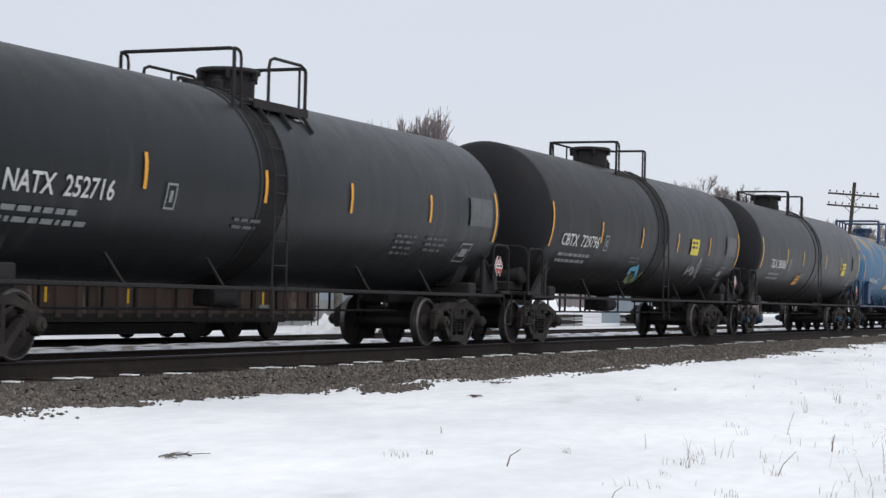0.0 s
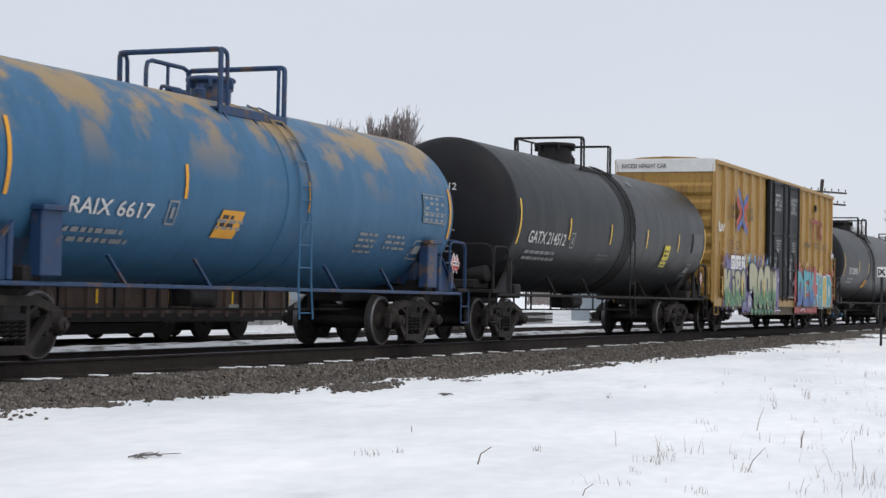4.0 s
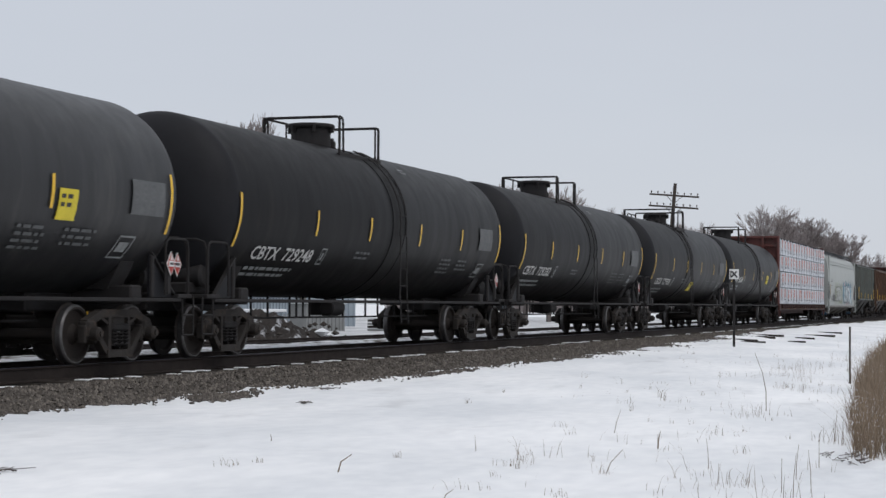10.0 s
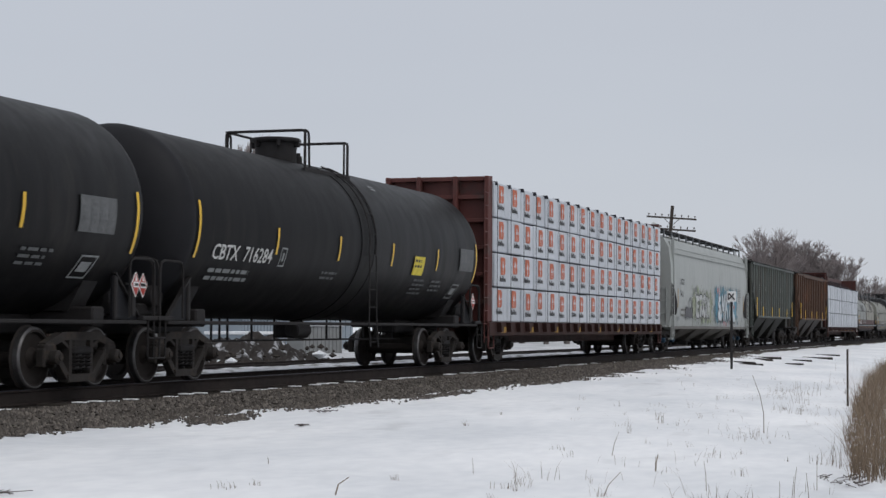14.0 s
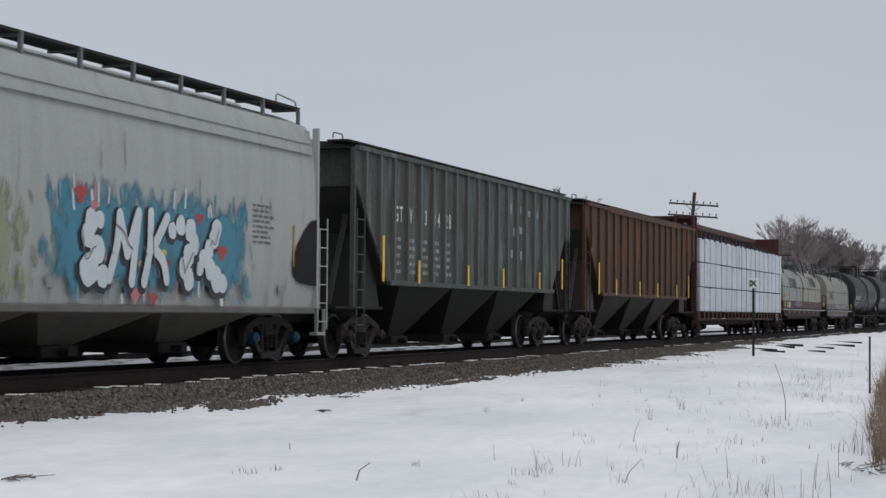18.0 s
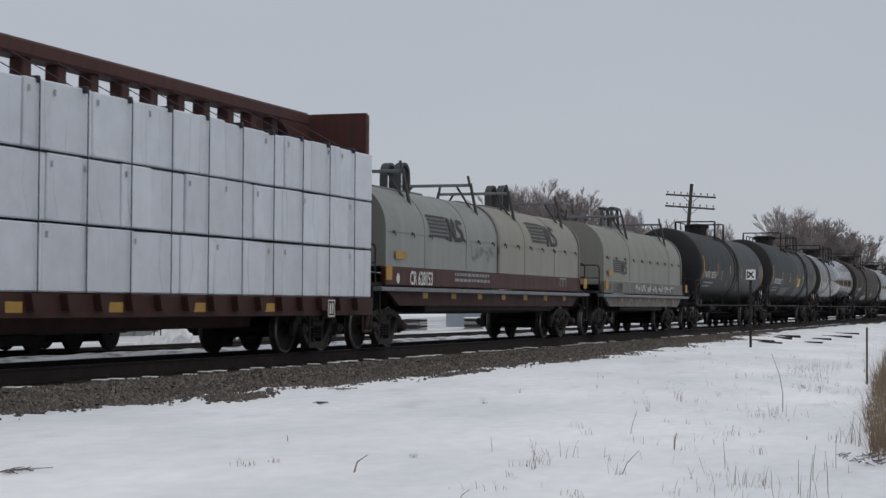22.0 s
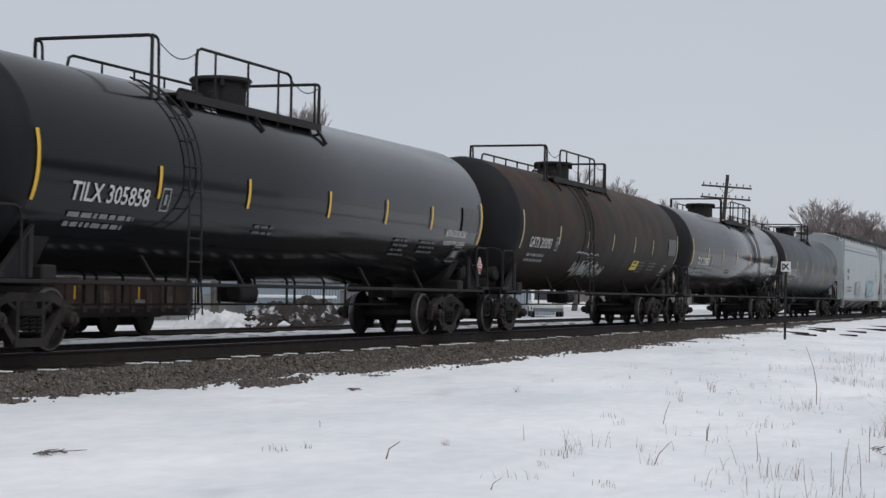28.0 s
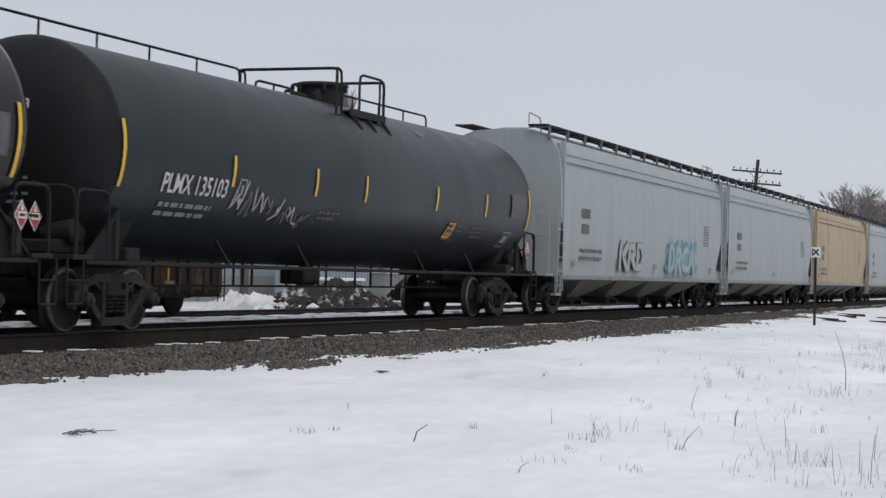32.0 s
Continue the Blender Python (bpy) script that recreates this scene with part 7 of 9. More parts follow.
# ---- coil steel cars ----
def coil_hood(car, x0, x1, z0, top, w, paint, seams, loops, logo):
    n = 14
    sec = [(-w, z0)] + [(-w * math.cos(a) ** 0.75 if math.cos(a) > 0.001 else 0.0, z0 + 0.75 + (top - z0 - 0.75) * math.sin(a) ** 0.95) for a in (math.pi / 2 * k / n for k in range(n + 1))]
    sec = sec + [(-y, z) for y, z in sec[-2::-1]]
    hood = part("hood", Shape().prism(sec, 0, x0, x1), paint, car, "arched steel cover")

    def lip(x, wd, up):
        q = [(y * (1 + up / w), z0 + (z - z0) * (1 + up / (top - z0))) for y, z in sec]
        return Shape().prism(q, 0, x - wd / 2, x + wd / 2)
    for x in seams:
        part("hood_seam", lip(x, 0.05, 0.012), paint, hood)
    part("hood_seam", lip(x0 + 0.04, 0.12, 0.03), paint, hood)
    part("hood_seam", lip(x1 - 0.04, 0.14, 0.035), M["girder_grime"], hood)
    k = int((x1 - x0) / 1.15)
    part("hood_ledge", Shape().box(x0 + 0.1, x1 - 0.1, -w - 0.010, -w + 0.02, z0 + 0.735, z0 + 0.750), paint, hood)
    for i in range(k):
        x = x0 + 0.5 + i * (x1 - x0 - 1.0) / (k - 1)
        part("latch", Shape().box(x - 0.05, x + 0.05, -w - 0.04, -w + 0.01, z0 + 0.71, z0 + 0.77, 0.01).tube([(x + 0.06, -w - 0.03, z0 + 0.74), (x + 0.09, -w - 0.03, z0 + 0.66)], 0.012, 4), M["strap_iron"], hood)
    mid = (x0 + x1) / 2 + (0.35 if loops == "square" else 0.25)
    part("crown_plate", Shape().box(mid - 2.0, mid + (3.2 if loops == "square" else 1.4), -0.2, 0.2, top - 0.05, top + 0.07, 0.01), M["galv"], hood)
    for y in (-0.17, 0.17):
        lf = Shape()
        if loops == "round":
            arc = [(0.34 * math.cos(q), 0.42 + 0.30 * math.sin(q)) for q in (math.pi * n / 10 for n in range(11))]
            ring = [(0.34, 0.0)] + arc + [(-0.34, 0.0)] + [(-0.27, 0.0)] + [(p * 0.79, 0.42 + (r - 0.42) * 0.79) for p, r in arc[::-1]] + [(0.27, 0.0)]
            for n in range(12):
                a, b, c, d = ring[n], ring[n + 1], ring[24 - n], ring[25 - n]
                lf.prism([(mid + u, top + v) for u, v in (a, b, c, d)], 1, y - 0.09, y + 0.09)
        else:
            lf.beam((mid - 0.62, y, top), (mid - 0.40, y, top + 0.78), 0.09, 0.07).beam((mid + 0.62, y, top), (mid + 0.40, y, top + 0.78), 0.09, 0.07).beam((mid - 0.46, y, top + 0.74), (mid + 0.46, y, top + 0.74), 0.20, 0.09)
            lf.beam((mid - 0.40, y, top + 0.68), (mid, y, top + 0.36), 0.05, 0.05).beam((mid + 0.40, y, top + 0.68), (mid, y, top + 0.36), 0.05, 0.05)
        part("lifting_loop", lf, M["strap_iron"], hood)
    for x in ((x0 + 2.2, x1 - 1.05) if loops == "round" else (x0 + 4.3, x1 - 1.9)):
        part("guide_bar", Shape().box(x - 0.06, x + 0.06, -1.0, 1.0, top + 0.32, top + 0.39, 0.01), M["galv"], hood)
        for sy in (-1, 1):
            gb = Shape().tube([(x - 0.04, sy * 0.98, top + 0.40), (x + 0.02, sy * 1.16, top - 0.55)], 0.04, 5).tube([(x + 0.04, sy * 0.60, top + 0.33), (x + 0.02, sy * 1.16, top - 0.52)], 0.03, 5)
            gb.tube([(x - 0.05, sy * 0.97, top + 0.36), (x - 0.08, sy * 0.93, top + 0.58)], 0.035, 5)
            part("guide_leg", gb, M["strap_iron"], hood)
    if logo:
        lx, lz, sc = logo
        # five bars and a block mark, drawn as plain strokes on the curved side
        def put(a, b):
            zz = lz + 0.08 + b * sc * 0.80
            f = max(0.0, min(1.0, (zz - z0 - 0.75) / (top - z0 - 0.75)))
            y = -w * max(0.02, math.cos(math.asin(min(1.0, f ** (1 / 0.95))))) ** 0.75 if f > 0 else -w
            return (lx + a * sc * 1.14, y - 0.02, zz + 0.004)
        for i in range(6):
            z = 0.42 - i * 0.155
            x_in = 0.03 * i
            part("emblem_bar", Shape().add([put(-1.65 + x_in * 1.3, z), put(0.0 + x_in, z), put(0.02 + x_in, z + 0.085), put(-1.65 + x_in * 1.3, z + 0.085)], [(0, 1, 2, 3)]), M["letter_dark"], hood, "plain dark bar")
        for a, b in (((0.32, -0.4), (0.18, 0.42)), ((0.18, 0.42), (0.72, -0.4)), ((0.72, -0.4), (0.58, 0.42))):
            line = [(a[0] + (b[0] - a[0]) * q / 6, a[1] + (b[1] - a[1]) * q / 6) for q in range(7)]
            vs, fs = ribbon(line, 0.17, False)
            part("emblem_bar", Shape().add([put(q[0], q[1]) for q in vs], fs), M["letter_dark"], hood)
        vs, fs = ribbon(((1.32, 0.34), (1.0, 0.42), (0.90, 0.15), (1.34, -0.06), (1.34, -0.36), (0.92, -0.36)), 0.17)
        part("emblem_bar", Shape().add([put(q[0], q[1]) for q in vs], fs), M["letter_dark"], hood)
    return hood


def coil_car(name, label, lo, hi, s0, s1, first, mixed=True):
    car, half, fl, fh = new_car(name, label, "coil car", lo, hi, s0, s1, "coil cars of the train")
    w = 1.42
    frame_m = M["oxide_dark"] if first else M["girder_grime"]
    part("side_girder", Shape().box(-half, half, -w, -w + 0.12, 1.34, 1.74, 0.02).box(-half, half, w - 0.12, w, 1.34, 1.74, 0.02), M["oxide_deep"] if first else M["girder_grime"], car)
    part("walkway", Shape().box(-half - 0.5, half + 0.6, -w - 0.12, -w + 0.1, 1.22, 1.31, 0.01).box(-half - 0.5, half + 0.6, w - 0.1, w + 0.12, 1.22, 1.31, 0.01), M["galv"], car, "pale steel side walkway")
    part("lower_girder", Shape().prism([(-half + 0.2, 1.22), (half - 0.2, 1.22), (half - 0.9, 0.92), (-half + 0.9, 0.92)], 1, -w + 0.02, -w + 0.10), frame_m, car)
    part("underframe", Shape().box(-half - 0.4, half + 0.4, -0.35, 0.35, 0.72, 1.32, 0.03).box(-half + 3.0, half - 3.0, -1.25, 1.25, 0.78, 1.3, 0.03), M["iron"], car)
    part("end_platform", Shape().box(-half - 0.7, -half + 0.05, -1.35, 1.35, 1.32, 1.40, 0.01), M["iron"], car)
    part("end_platform", Shape().box(half - 0.05, half + 0.7, -1.35, 1.35, 1.32, 1.40, 0.01), M["iron"], car)
    for sx in (-1, 1):
        add_truck(car, sx * (half - 0.9))
        q = Shape()
        xe = sx * (half + 0.55)
        q.bend([(xe, -1.4, 1.36), (xe, -1.4, 2.2), (xe, 1.4, 2.2), (xe, 1.4, 1.36)], 0.02, 6, 0.1).tube([(xe, -1.4, 1.8), (xe, 1.4, 1.8)], 0.016, 5)
        part("end_railing", q, M["iron"], car)
        part("corner_panel", Shape().box(sx * (half + 0.1) - 0.17, sx * (half + 0.1) + 0.17, -w - 0.13, -w - 0.10, 1.45, 1.75, 0.01), M["amber"], car, "yellow corner panel")
        part("step", Shape().bend([(xe - 0.22, -w, 1.3), (xe - 0.22, -w, 0.5), (xe + 0.22, -w, 0.5), (xe + 0.22, -w, 1.3)], 0.02, 6, 0.04), M["iron"], car)
    put = flat_side(-w - 0.008)
    if first:
        coil_hood(car, -half + 0.05, -0.03, 1.75, 3.56, 1.38, M["coil_white"], (-half + 2.6, -half + 5.6), "round", (-half + 4.16, 2.60, 0.72))
        coil_hood(car, 0.03, half - 0.05, 1.75, 3.56, 1.38, M["coil_cream"], (2.4, 5.4), "round", (4.45, 2.79, 0.78))
        mark("lettering", glyphs("CR 628153", 0.30, 0.80, 0.022), put, M["letter"], car, at=(-half + 1.50, 1.38))
        mark("decal", [(0.12 * math.cos(a) - half + 0.85, 0.11 * math.sin(a) + 1.50) for a in (math.pi * 2 * k / 14 for k in range(14))] and
             ([(0.10 * math.cos(a) - half + 0.75, 0.11 * math.sin(a) + 1.50) for a in (math.pi * 2 * k / 14 for k in range(14))], [tuple(range(14))]), put, M["letter"], car)
        mark("small_print", small_print(random.Random(4), -half + 4.6, 1.62, 2, 3.4, 0.07, 0.13), put, M["letter_dim"], car)
        mark("stencil_box", rects([(half - 2.4, half - 1.7, 1.68, 1.72), (half - 2.4, half - 2.36, 1.48, 1.68), (half - 1.74, half - 1.7, 1.48, 1.68), (half - 2.1, half - 2.02, 1.46, 1.68)]), put, M["letter_dim"], car)
        scribble(car, random.Random(8), -half + 6.0, -half + 7.8, 1.95, 2.45, flat_side(-1.40), GRAF["grey"], 6, 0.03)
    else:
        coil_hood(car, -half + 0.1, half - 0.1, 1.74, 3.60, 1.36, M["coil_grey"], (-half + 3.9, half - 2.3), "square", (-half + 2.50, 2.10, 0.56))
        part("hood_base", Shape().box(-half, half, -w + 0.02, w - 0.02, 1.60, 1.76, 0.02), M["coil_grey"], car)
        mark("lettering", glyphs("S. 165399", 0.30, 0.75), put, M["letter_dark"], car, at=(-half + 1.35, 1.38))
        rng = random.Random(6)
        for i in range(7):
            x = -half + 4.7 + i * 0.95
            scribble(car, rng, x - 0.22, x + 0.34, 1.40, 1.68, flat_side(-w - 0.012 - 0.001 * i), GRAF["silver"], 3, 0.05)
        for line in (((-0.5, 0.0), (-0.5, 0.42)), ((-0.5, 0.42), (-0.12, 0.0)), ((-0.12, 0.0), (-0.12, 0.42)), ((0.45, 0.36), (0.2, 0.42), (0.12, 0.28), (0.45, 0.14), (0.42, 0.02), (0.1, 0.04))):
            vs, fs = ribbon(line, 0.1)
            part("emblem", Shape().add([(-half + 0.07, -(a * 0.6) - 0.25, 2.72 + b * 0.6) for a, b, _ in vs], fs), M["letter_dark"], car)
    for i in range(7):
        x = -half + 2.4 + i * (2 * half - 4.4) / 6
        mark("reflector", rects([(x, x + 0.34, 1.08, 1.21)]), flat_side(-w + 0.012), M["amber"], car)
    mark("decal", rects([(-half + 0.6, -half + 1.25, 1.92, 2.08)]), flat_side(-1.43), M["amber"], car)
    return car, half, w


# ---- beyond the track ----
def lump(cx, cy, z0, rx, ry, h, seed, n=64, skew=0.0, peaks=3):
    """A rough heap with a broken crest."""
    s = Shape()
    for i in range(n + 1):
        for j in range(n + 1):
            u, v = 2 * i / n - 1, 2 * j / n - 1
            d = math.hypot(u, v)
            f = max(0.0, 1 - d) ** 0.8
            z = f * h * (0.75 + 0.55 * noise.noise(Vector((u * peaks + seed, v * peaks, seed)))) + (0.22 * h * noise.noise(Vector((u * 8 + seed, v * 8, seed))) + 0.10 * h * noise.noise(Vector((u * 19 + seed, v * 19, seed)))) * min(1, f * 4)
            s.v.append((cx + u * rx + skew * z, cy + v * ry, z0 - 0.12 + z))
    s.f = [(i * (n + 1) + j, (i + 1) * (n + 1) + j, (i + 1) * (n + 1) + j + 1, i * (n + 1) + j + 1) for i in range(n) for j in range(n)]
    return s


for k, (a, b, rx, ry, h, m, lab) in enumerate((
        (47.2, 9.3, 2.3, 1.7, 1.0, "snow", "ploughed mound of old snow"), (44.4, 8.2, 3.0, 1.0, 0.40, "snow", "low tongue of ploughed old snow"),
        (47.6, 8.3, 1.4, 0.9, 0.62, "dirt", "mound of dark earth mixed with snow"), (50.6, 8.4, 4.6, 2.0, 1.45, "dirt", "mound of dark earth mixed with snow"),
        (49.2, 7.4, 1.6, 0.7, 0.5, "dirt", "mound of dark earth mixed with snow"), (34.0, 3.0, 1.6, 0.4, 0.20, "snow", "ridge of snow between the tracks"), (27.0, 3.0, 2.2, 0.4, 0.18, "snow", "ridge of snow between the tracks"),
        (40.5, 3.1, 2.5, 0.35, 0.15, "snow", "ridge of snow between the tracks"))):
    h_ob = new("snow_mound" if m == "snow" else "earth_mound", mesh_of("mound", lump(a, b, -0.30, rx, ry, h, k * 3.3 + 1), M["shaded_yard_snow" if m == "snow" else m]))
    tagged(h_ob, lab, "snow" if m == "snow" else "earth")


def by_mounds(rng, x0, x1):
    x = rng.uniform(x0, x1)
    return x, rng.uniform(6.9, 8.2), -0.24 + 0.25 * abs(rng.normal(0, 1)) * rng.rand()


def between_tracks(rng, x0, x1):
    return rng.uniform(x0, x1), rng.uniform(2.5, 3.9), -0.27 + 0.04 * rng.rand()


for count, a, b, seed, size, place, m, lab, cat in ((26, 43, 55, 61, (0.08, 0.26), by_mounds, "snow", "broken lumps of old snow by the mounds", "snow"), (200, 46, 56, 62, (0.05, 0.16), by_mounds, "wood_tie", "clods of dark earth by the mounds", "earth"),
                                            (300, 12, 60, 63, (0.03, 0.10), between_tracks, "dirt", "dirt and rubbish on the snow between tracks", "litter"), (60, 12, 60, 64, (0.05, 0.15), between_tracks, "snow", "lumps of old snow between the tracks", "snow")):
    me = stones(count, a, b, seed, size, place)
    me.materials[0] = M[m]
    o = new("lumps", me)
    tagged(o, lab, cat, kind="stuff")


def gondola(x0, x1):
    """The low-sided car parked on the siding."""
    g = new("gondola_car")
    g.matrix_basis = pose((x0 + x1) / 2, Y2, Z2)
    tagged(g, "rusty low-sided gondola parked on the siding", "gondola car")
    half, w = (x1 - x0) / 2, 1.42
    part("side_wall", Shape().box(-half, half, -w, -w + 0.06, 0.52, 1.14, 0.01), M["gond_rust"], g)
    part("side_wall", Shape().box(-half, half, w - 0.06, w, 0.52, 1.14, 0.01), M["gond_rust"], g)
    part("floor", Shape().box(-half, half, -w + 0.06, w - 0.06, 0.50, 0.60), M["gond_rust"], g)
    part("end_wall", Shape().box(half - 0.06, half, -w + 0.06, w - 0.06, 0.60, 1.14), M["gond_rust"], g)
    part("end_wall", Shape().box(-half, -half + 0.06, -w + 0.06, w - 0.06, 0.60, 1.14), M["gond_rust"], g)
    part("top_rail", Shape().box(-half, half, -w - 0.05, -w + 0.02, 1.10, 1.16, 0.01), M["gond_rust"], g)
    part("side_sill", Shape().box(-half, half, -w - 0.03, -w + 0.05, 0.40, 0.56, 0.01).box(-half, half, -0.3, 0.3, 0.34, 0.5, 0.01), M["iron"], g)
    # added plain dark boxes stand in for the shade below the floor
    part("brake_rigging", Shape().box(-half + 4.4, half - 4.4, -1.1, 1.1, 0.16, 0.38, 0.02).box(-half + 0.6, half - 0.6, -0.5, 0.5, 0.18, 0.40, 0.02), M["iron"], g)
    n = int(2 * half / 0.62)
    for i in range(n + 1):
        x = -half + 0.06 + i * (2 * half - 0.12) / n
        part("stake", stored("stake", lambda: mesh_of("stake", Shape().box(-0.07, 0.07, -0.07, 0.02, 0.48, 1.12, 0.015), M["gond_rust"])), None, g, at=(x, -w, 0))
        if i % 4 == 1:
            part("reflector", stored("gref", lambda: mesh_of("reflector", Shape().box(-0.035, 0.035, -0.014, -0.006, 0.74, 1.0), M["yellow"])), None, g, "small yellow strip", at=(x + 0.3, -w, 0))
    for sx in (-1, 1):
        for wx in (0.9, 2.4, 3.9):
            for y in (-0.79, 0.79):
                part("wheel", stored("gwheel", lambda: mesh_of("wheel", Shape().drum((0, -0.06, 0), 1, 0.40, 0.12, 28, 0.02).drum((0, -0.12, 0), 1, 0.1, 0.24, 12), M["wheel"])), None, g, at=(sx * (half - wx), y, 0.40))
        part("side_frame", Shape().box(min(sx * (half - 0.5), sx * (half - 4.3)), max(sx * (half - 0.5), sx * (half - 4.3)), -1.02, -0.92, 0.36, 0.52, 0.02), M["truck_iron"], g)
    for x in (half + 0.06,):
        part("end_ladder", ladder(x, 0.3, 0.3, 1.2, -w - 0.02, 3), M["iron"], g)
    mark("lettering", rects([(half - 2.6, half - 1.9, 0.62, 0.74)]), flat_side(-w - 0.02), M["letter_dim"], g)
    return g


gondola(14.0, 34.6)
gondola(-6.5, 13.0)


def shed(name, label, x, y, w, d, h, material, roof, category, ribs=0, band=None, turn=0.0):
    b = new(name)
    b.matrix_basis = pose(x, y, -0.50, 0, 0, turn)
    tagged(b, label, category)
    part("wall", Shape().box(-w / 2, w / 2, -d / 2, d / 2, -0.2, h, 0.02), material, b)
    part("roof", Shape().box(-w / 2 - 0.1, w / 2 + 0.1, -d / 2 - 0.1, d / 2 + 0.1, h, h + 0.12, 0.02), roof, b)
    for i in range(ribs):
        xx = -w / 2 + (i + 0.5) * w / ribs
        part("wall_rib", Shape().box(xx - 0.06, xx + 0.06, -d / 2 - 0.05, -d / 2 + 0.01, 0.0, h - 0.05, 0.01), material, b)
    if band:
        part("wall_stripe", Shape().box(-w / 2, w / 2, -d / 2 - 0.008, -d / 2, h * 0.35, h * 0.55), band, b)
    return b


# low sheds, stacked containers and yard clutter at the far side of the yard
shed("yard_shed", "long low pale-blue metal shed", 92, 27, 26, 5, 2.1, M["pale_metal"], M["galv"], "shed", ribs=22, turn=6)
shed("storage_container", "pale blue-white storage container", 75.5, 20.0, 6.0, 2.4, 1.75, M["pale_metal"], M["snow"], "container", ribs=14, band=M["concrete"], turn=4)
shed("storage_container", "weathered grey-tan storage container", 84.0, 20.5, 4.6, 2.4, 1.45, M["concrete"], M["snow"], "container", ribs=10, turn=-3)
wall_y = new("retaining_wall")
wall_y.matrix_basis = pose(74.0, 22.5, -0.50)
tagged(wall_y, "long low panelled concrete wall with snow on its top", "wall")
for i in range(9):
    xx = -18 + i * 4.0
    part("wall_panel", Shape().box(xx, xx + 3.9, -0.15, 0.15, -0.2, 1.15, 0.02), M["concrete"], wall_y)
    part("upper_panel", Shape().box(xx, xx + 3.9, -0.13, 0.13, 1.15, 2.0, 0.02), M["pale_metal"], wall_y)
    part("wall_post", Shape().box(xx - 0.32, xx + 0.22, -0.32, -0.15, -0.2, 2.1, 0.03), M["concrete"] if i % 2 else M["girder_grime"], wall_y)
part("snow_cover", Shape().box(-18.2, 18.2, -0.22, 0.22, 2.0, 2.08, 0.03), M["shaded_yard_snow"], wall_y)
shed("storage_container", "plain pale storage container", 112.0, 20.5, 9.0, 2.4, 1.8, M["pale_metal"], M["snow"], "container", ribs=12)
shed("storage_container", "pale blue-white storage container", 66.0, 15.5, 3.2, 1.8, 1.1, M["pale_metal"], M["snow"], "container", ribs=7)
for k, (x, y) in enumerate(((88.5, 17.8), (91.2, 18.0), (97.0, 16.5), (70.0, 17.0))):
    pal = new("timber_stack")
    pal.matrix_basis = pose(x, y, -0.48, 0, 0, 10 * k)
    tagged(pal, "stack of grey weathered timber dusted with snow", "timber")
    for i in range(4):
        part("timber", Shape().box(-1.3, 1.3, -0.5, 0.5, 0.02 + i * 0.16, 0.14 + i * 0.16, 0.02), M["wood_tie"] if i % 2 else M["concrete"], pal)
    part("snow_cover", Shape().box(-1.3, 1.3, -0.5, 0.5, 0.665, 0.73, 0.03), M["snow"], pal)


def pickup(x, y, turn, paint, label):
    t = new("pickup_truck")
    t.matrix_basis = pose(x, y, -0.52, 0, 0, turn)
    tagged(t, label, "truck")
    part("body", Shape().prism([(-2.6, 0.45), (2.5, 0.45), (2.55, 0.95), (1.3, 1.08), (0.75, 1.72), (-0.75, 1.78), (-0.95, 1.1), (-2.6, 1.08)], 1, -0.92, 0.92), paint, t)
    part("bed", Shape().box(-2.5, -1.0, -0.8, 0.8, 1.08, 1.1), M["iron"], t)
    part("window", Shape().prism([(-0.65, 1.12), (1.05, 1.12), (0.65, 1.64), (-0.6, 1.68)], 1, -0.935, -0.921), M["glass_dark"], t)
    part("windscreen", Shape().add([(1.27, -0.75, 1.12), (1.27, 0.75, 1.12), (0.80, 0.7, 1.68), (0.80, -0.7, 1.68)], [(0, 1, 2, 3)]), M["glass_dark"], t)
    part("bumper", Shape().box(2.5, 2.66, -0.9, 0.9, 0.45, 0.66, 0.03), M["galv"], t)
    for wx in (-1.65, 1.6):
        for yy in (-0.95, 0.75):
            part("wheel", stored("pw", lambda: mesh_of("wheel", Shape().drum((0, 0, 0), 1, 0.38, 0.22, 24, 0.05), M["strap"])), None, t, at=(wx, yy, 0.38))
    for yy in (-0.7, 0.7):
        part("headlight", Shape().box(2.52, 2.58, yy - 0.15, yy + 0.15, 0.75, 0.9, 0.02), M["white"], t)


pickup(103.0, 16.0, 200, M["white"], "white pickup truck parked in the snowy yard")


# ---- telegraph poles and the trackside sign ----
def telegraph_pole(x, y, z0, top, arm, lean, label):
    p = new("telegraph_pole")
    p.matrix_basis = pose(x, y, z0, lean, 0, 0)
    tagged(p, label, "telegraph pole")
    h = top - z0
    part("pole", Shape().tube([(0, 0, -0.5), (0, 0, h * 0.5), (0, 0, h)], 0.17, 10, 0.12), M["pole_wood"], p)
    for k, z in enumerate((h - 0.85, h - 1.65)):
        a = part("crossarm", Shape().box(-0.06, 0.06, -arm / 2, arm / 2, z - 0.06, z + 0.06, 0.01), M["pole_wood"], p)
        for i in range(8):
            yy = -arm / 2 + 0.12 + i * (arm - 0.24) / 7
            part("insulator", stored("insul", lambda: mesh_of("insulator", Shape().tube([(0, 0, 0), (0, 0, 0.1)], 0.018, 5).drum((0, 0, 0.07), 2, 0.05, 0.12, 8, 0.02), M["pole_wood"])), None, a, at=(0, yy, z + 0.06))
        part("arm_brace", Shape().tube([(0.08, -0.55, z - 0.03), (0.1, 0, z - 0.55)], 0.02, 4).tube([(0.08, 0.55, z - 0.03), (0.1, 0, z - 0.55)], 0.02, 4), M["pole_wood"], p)


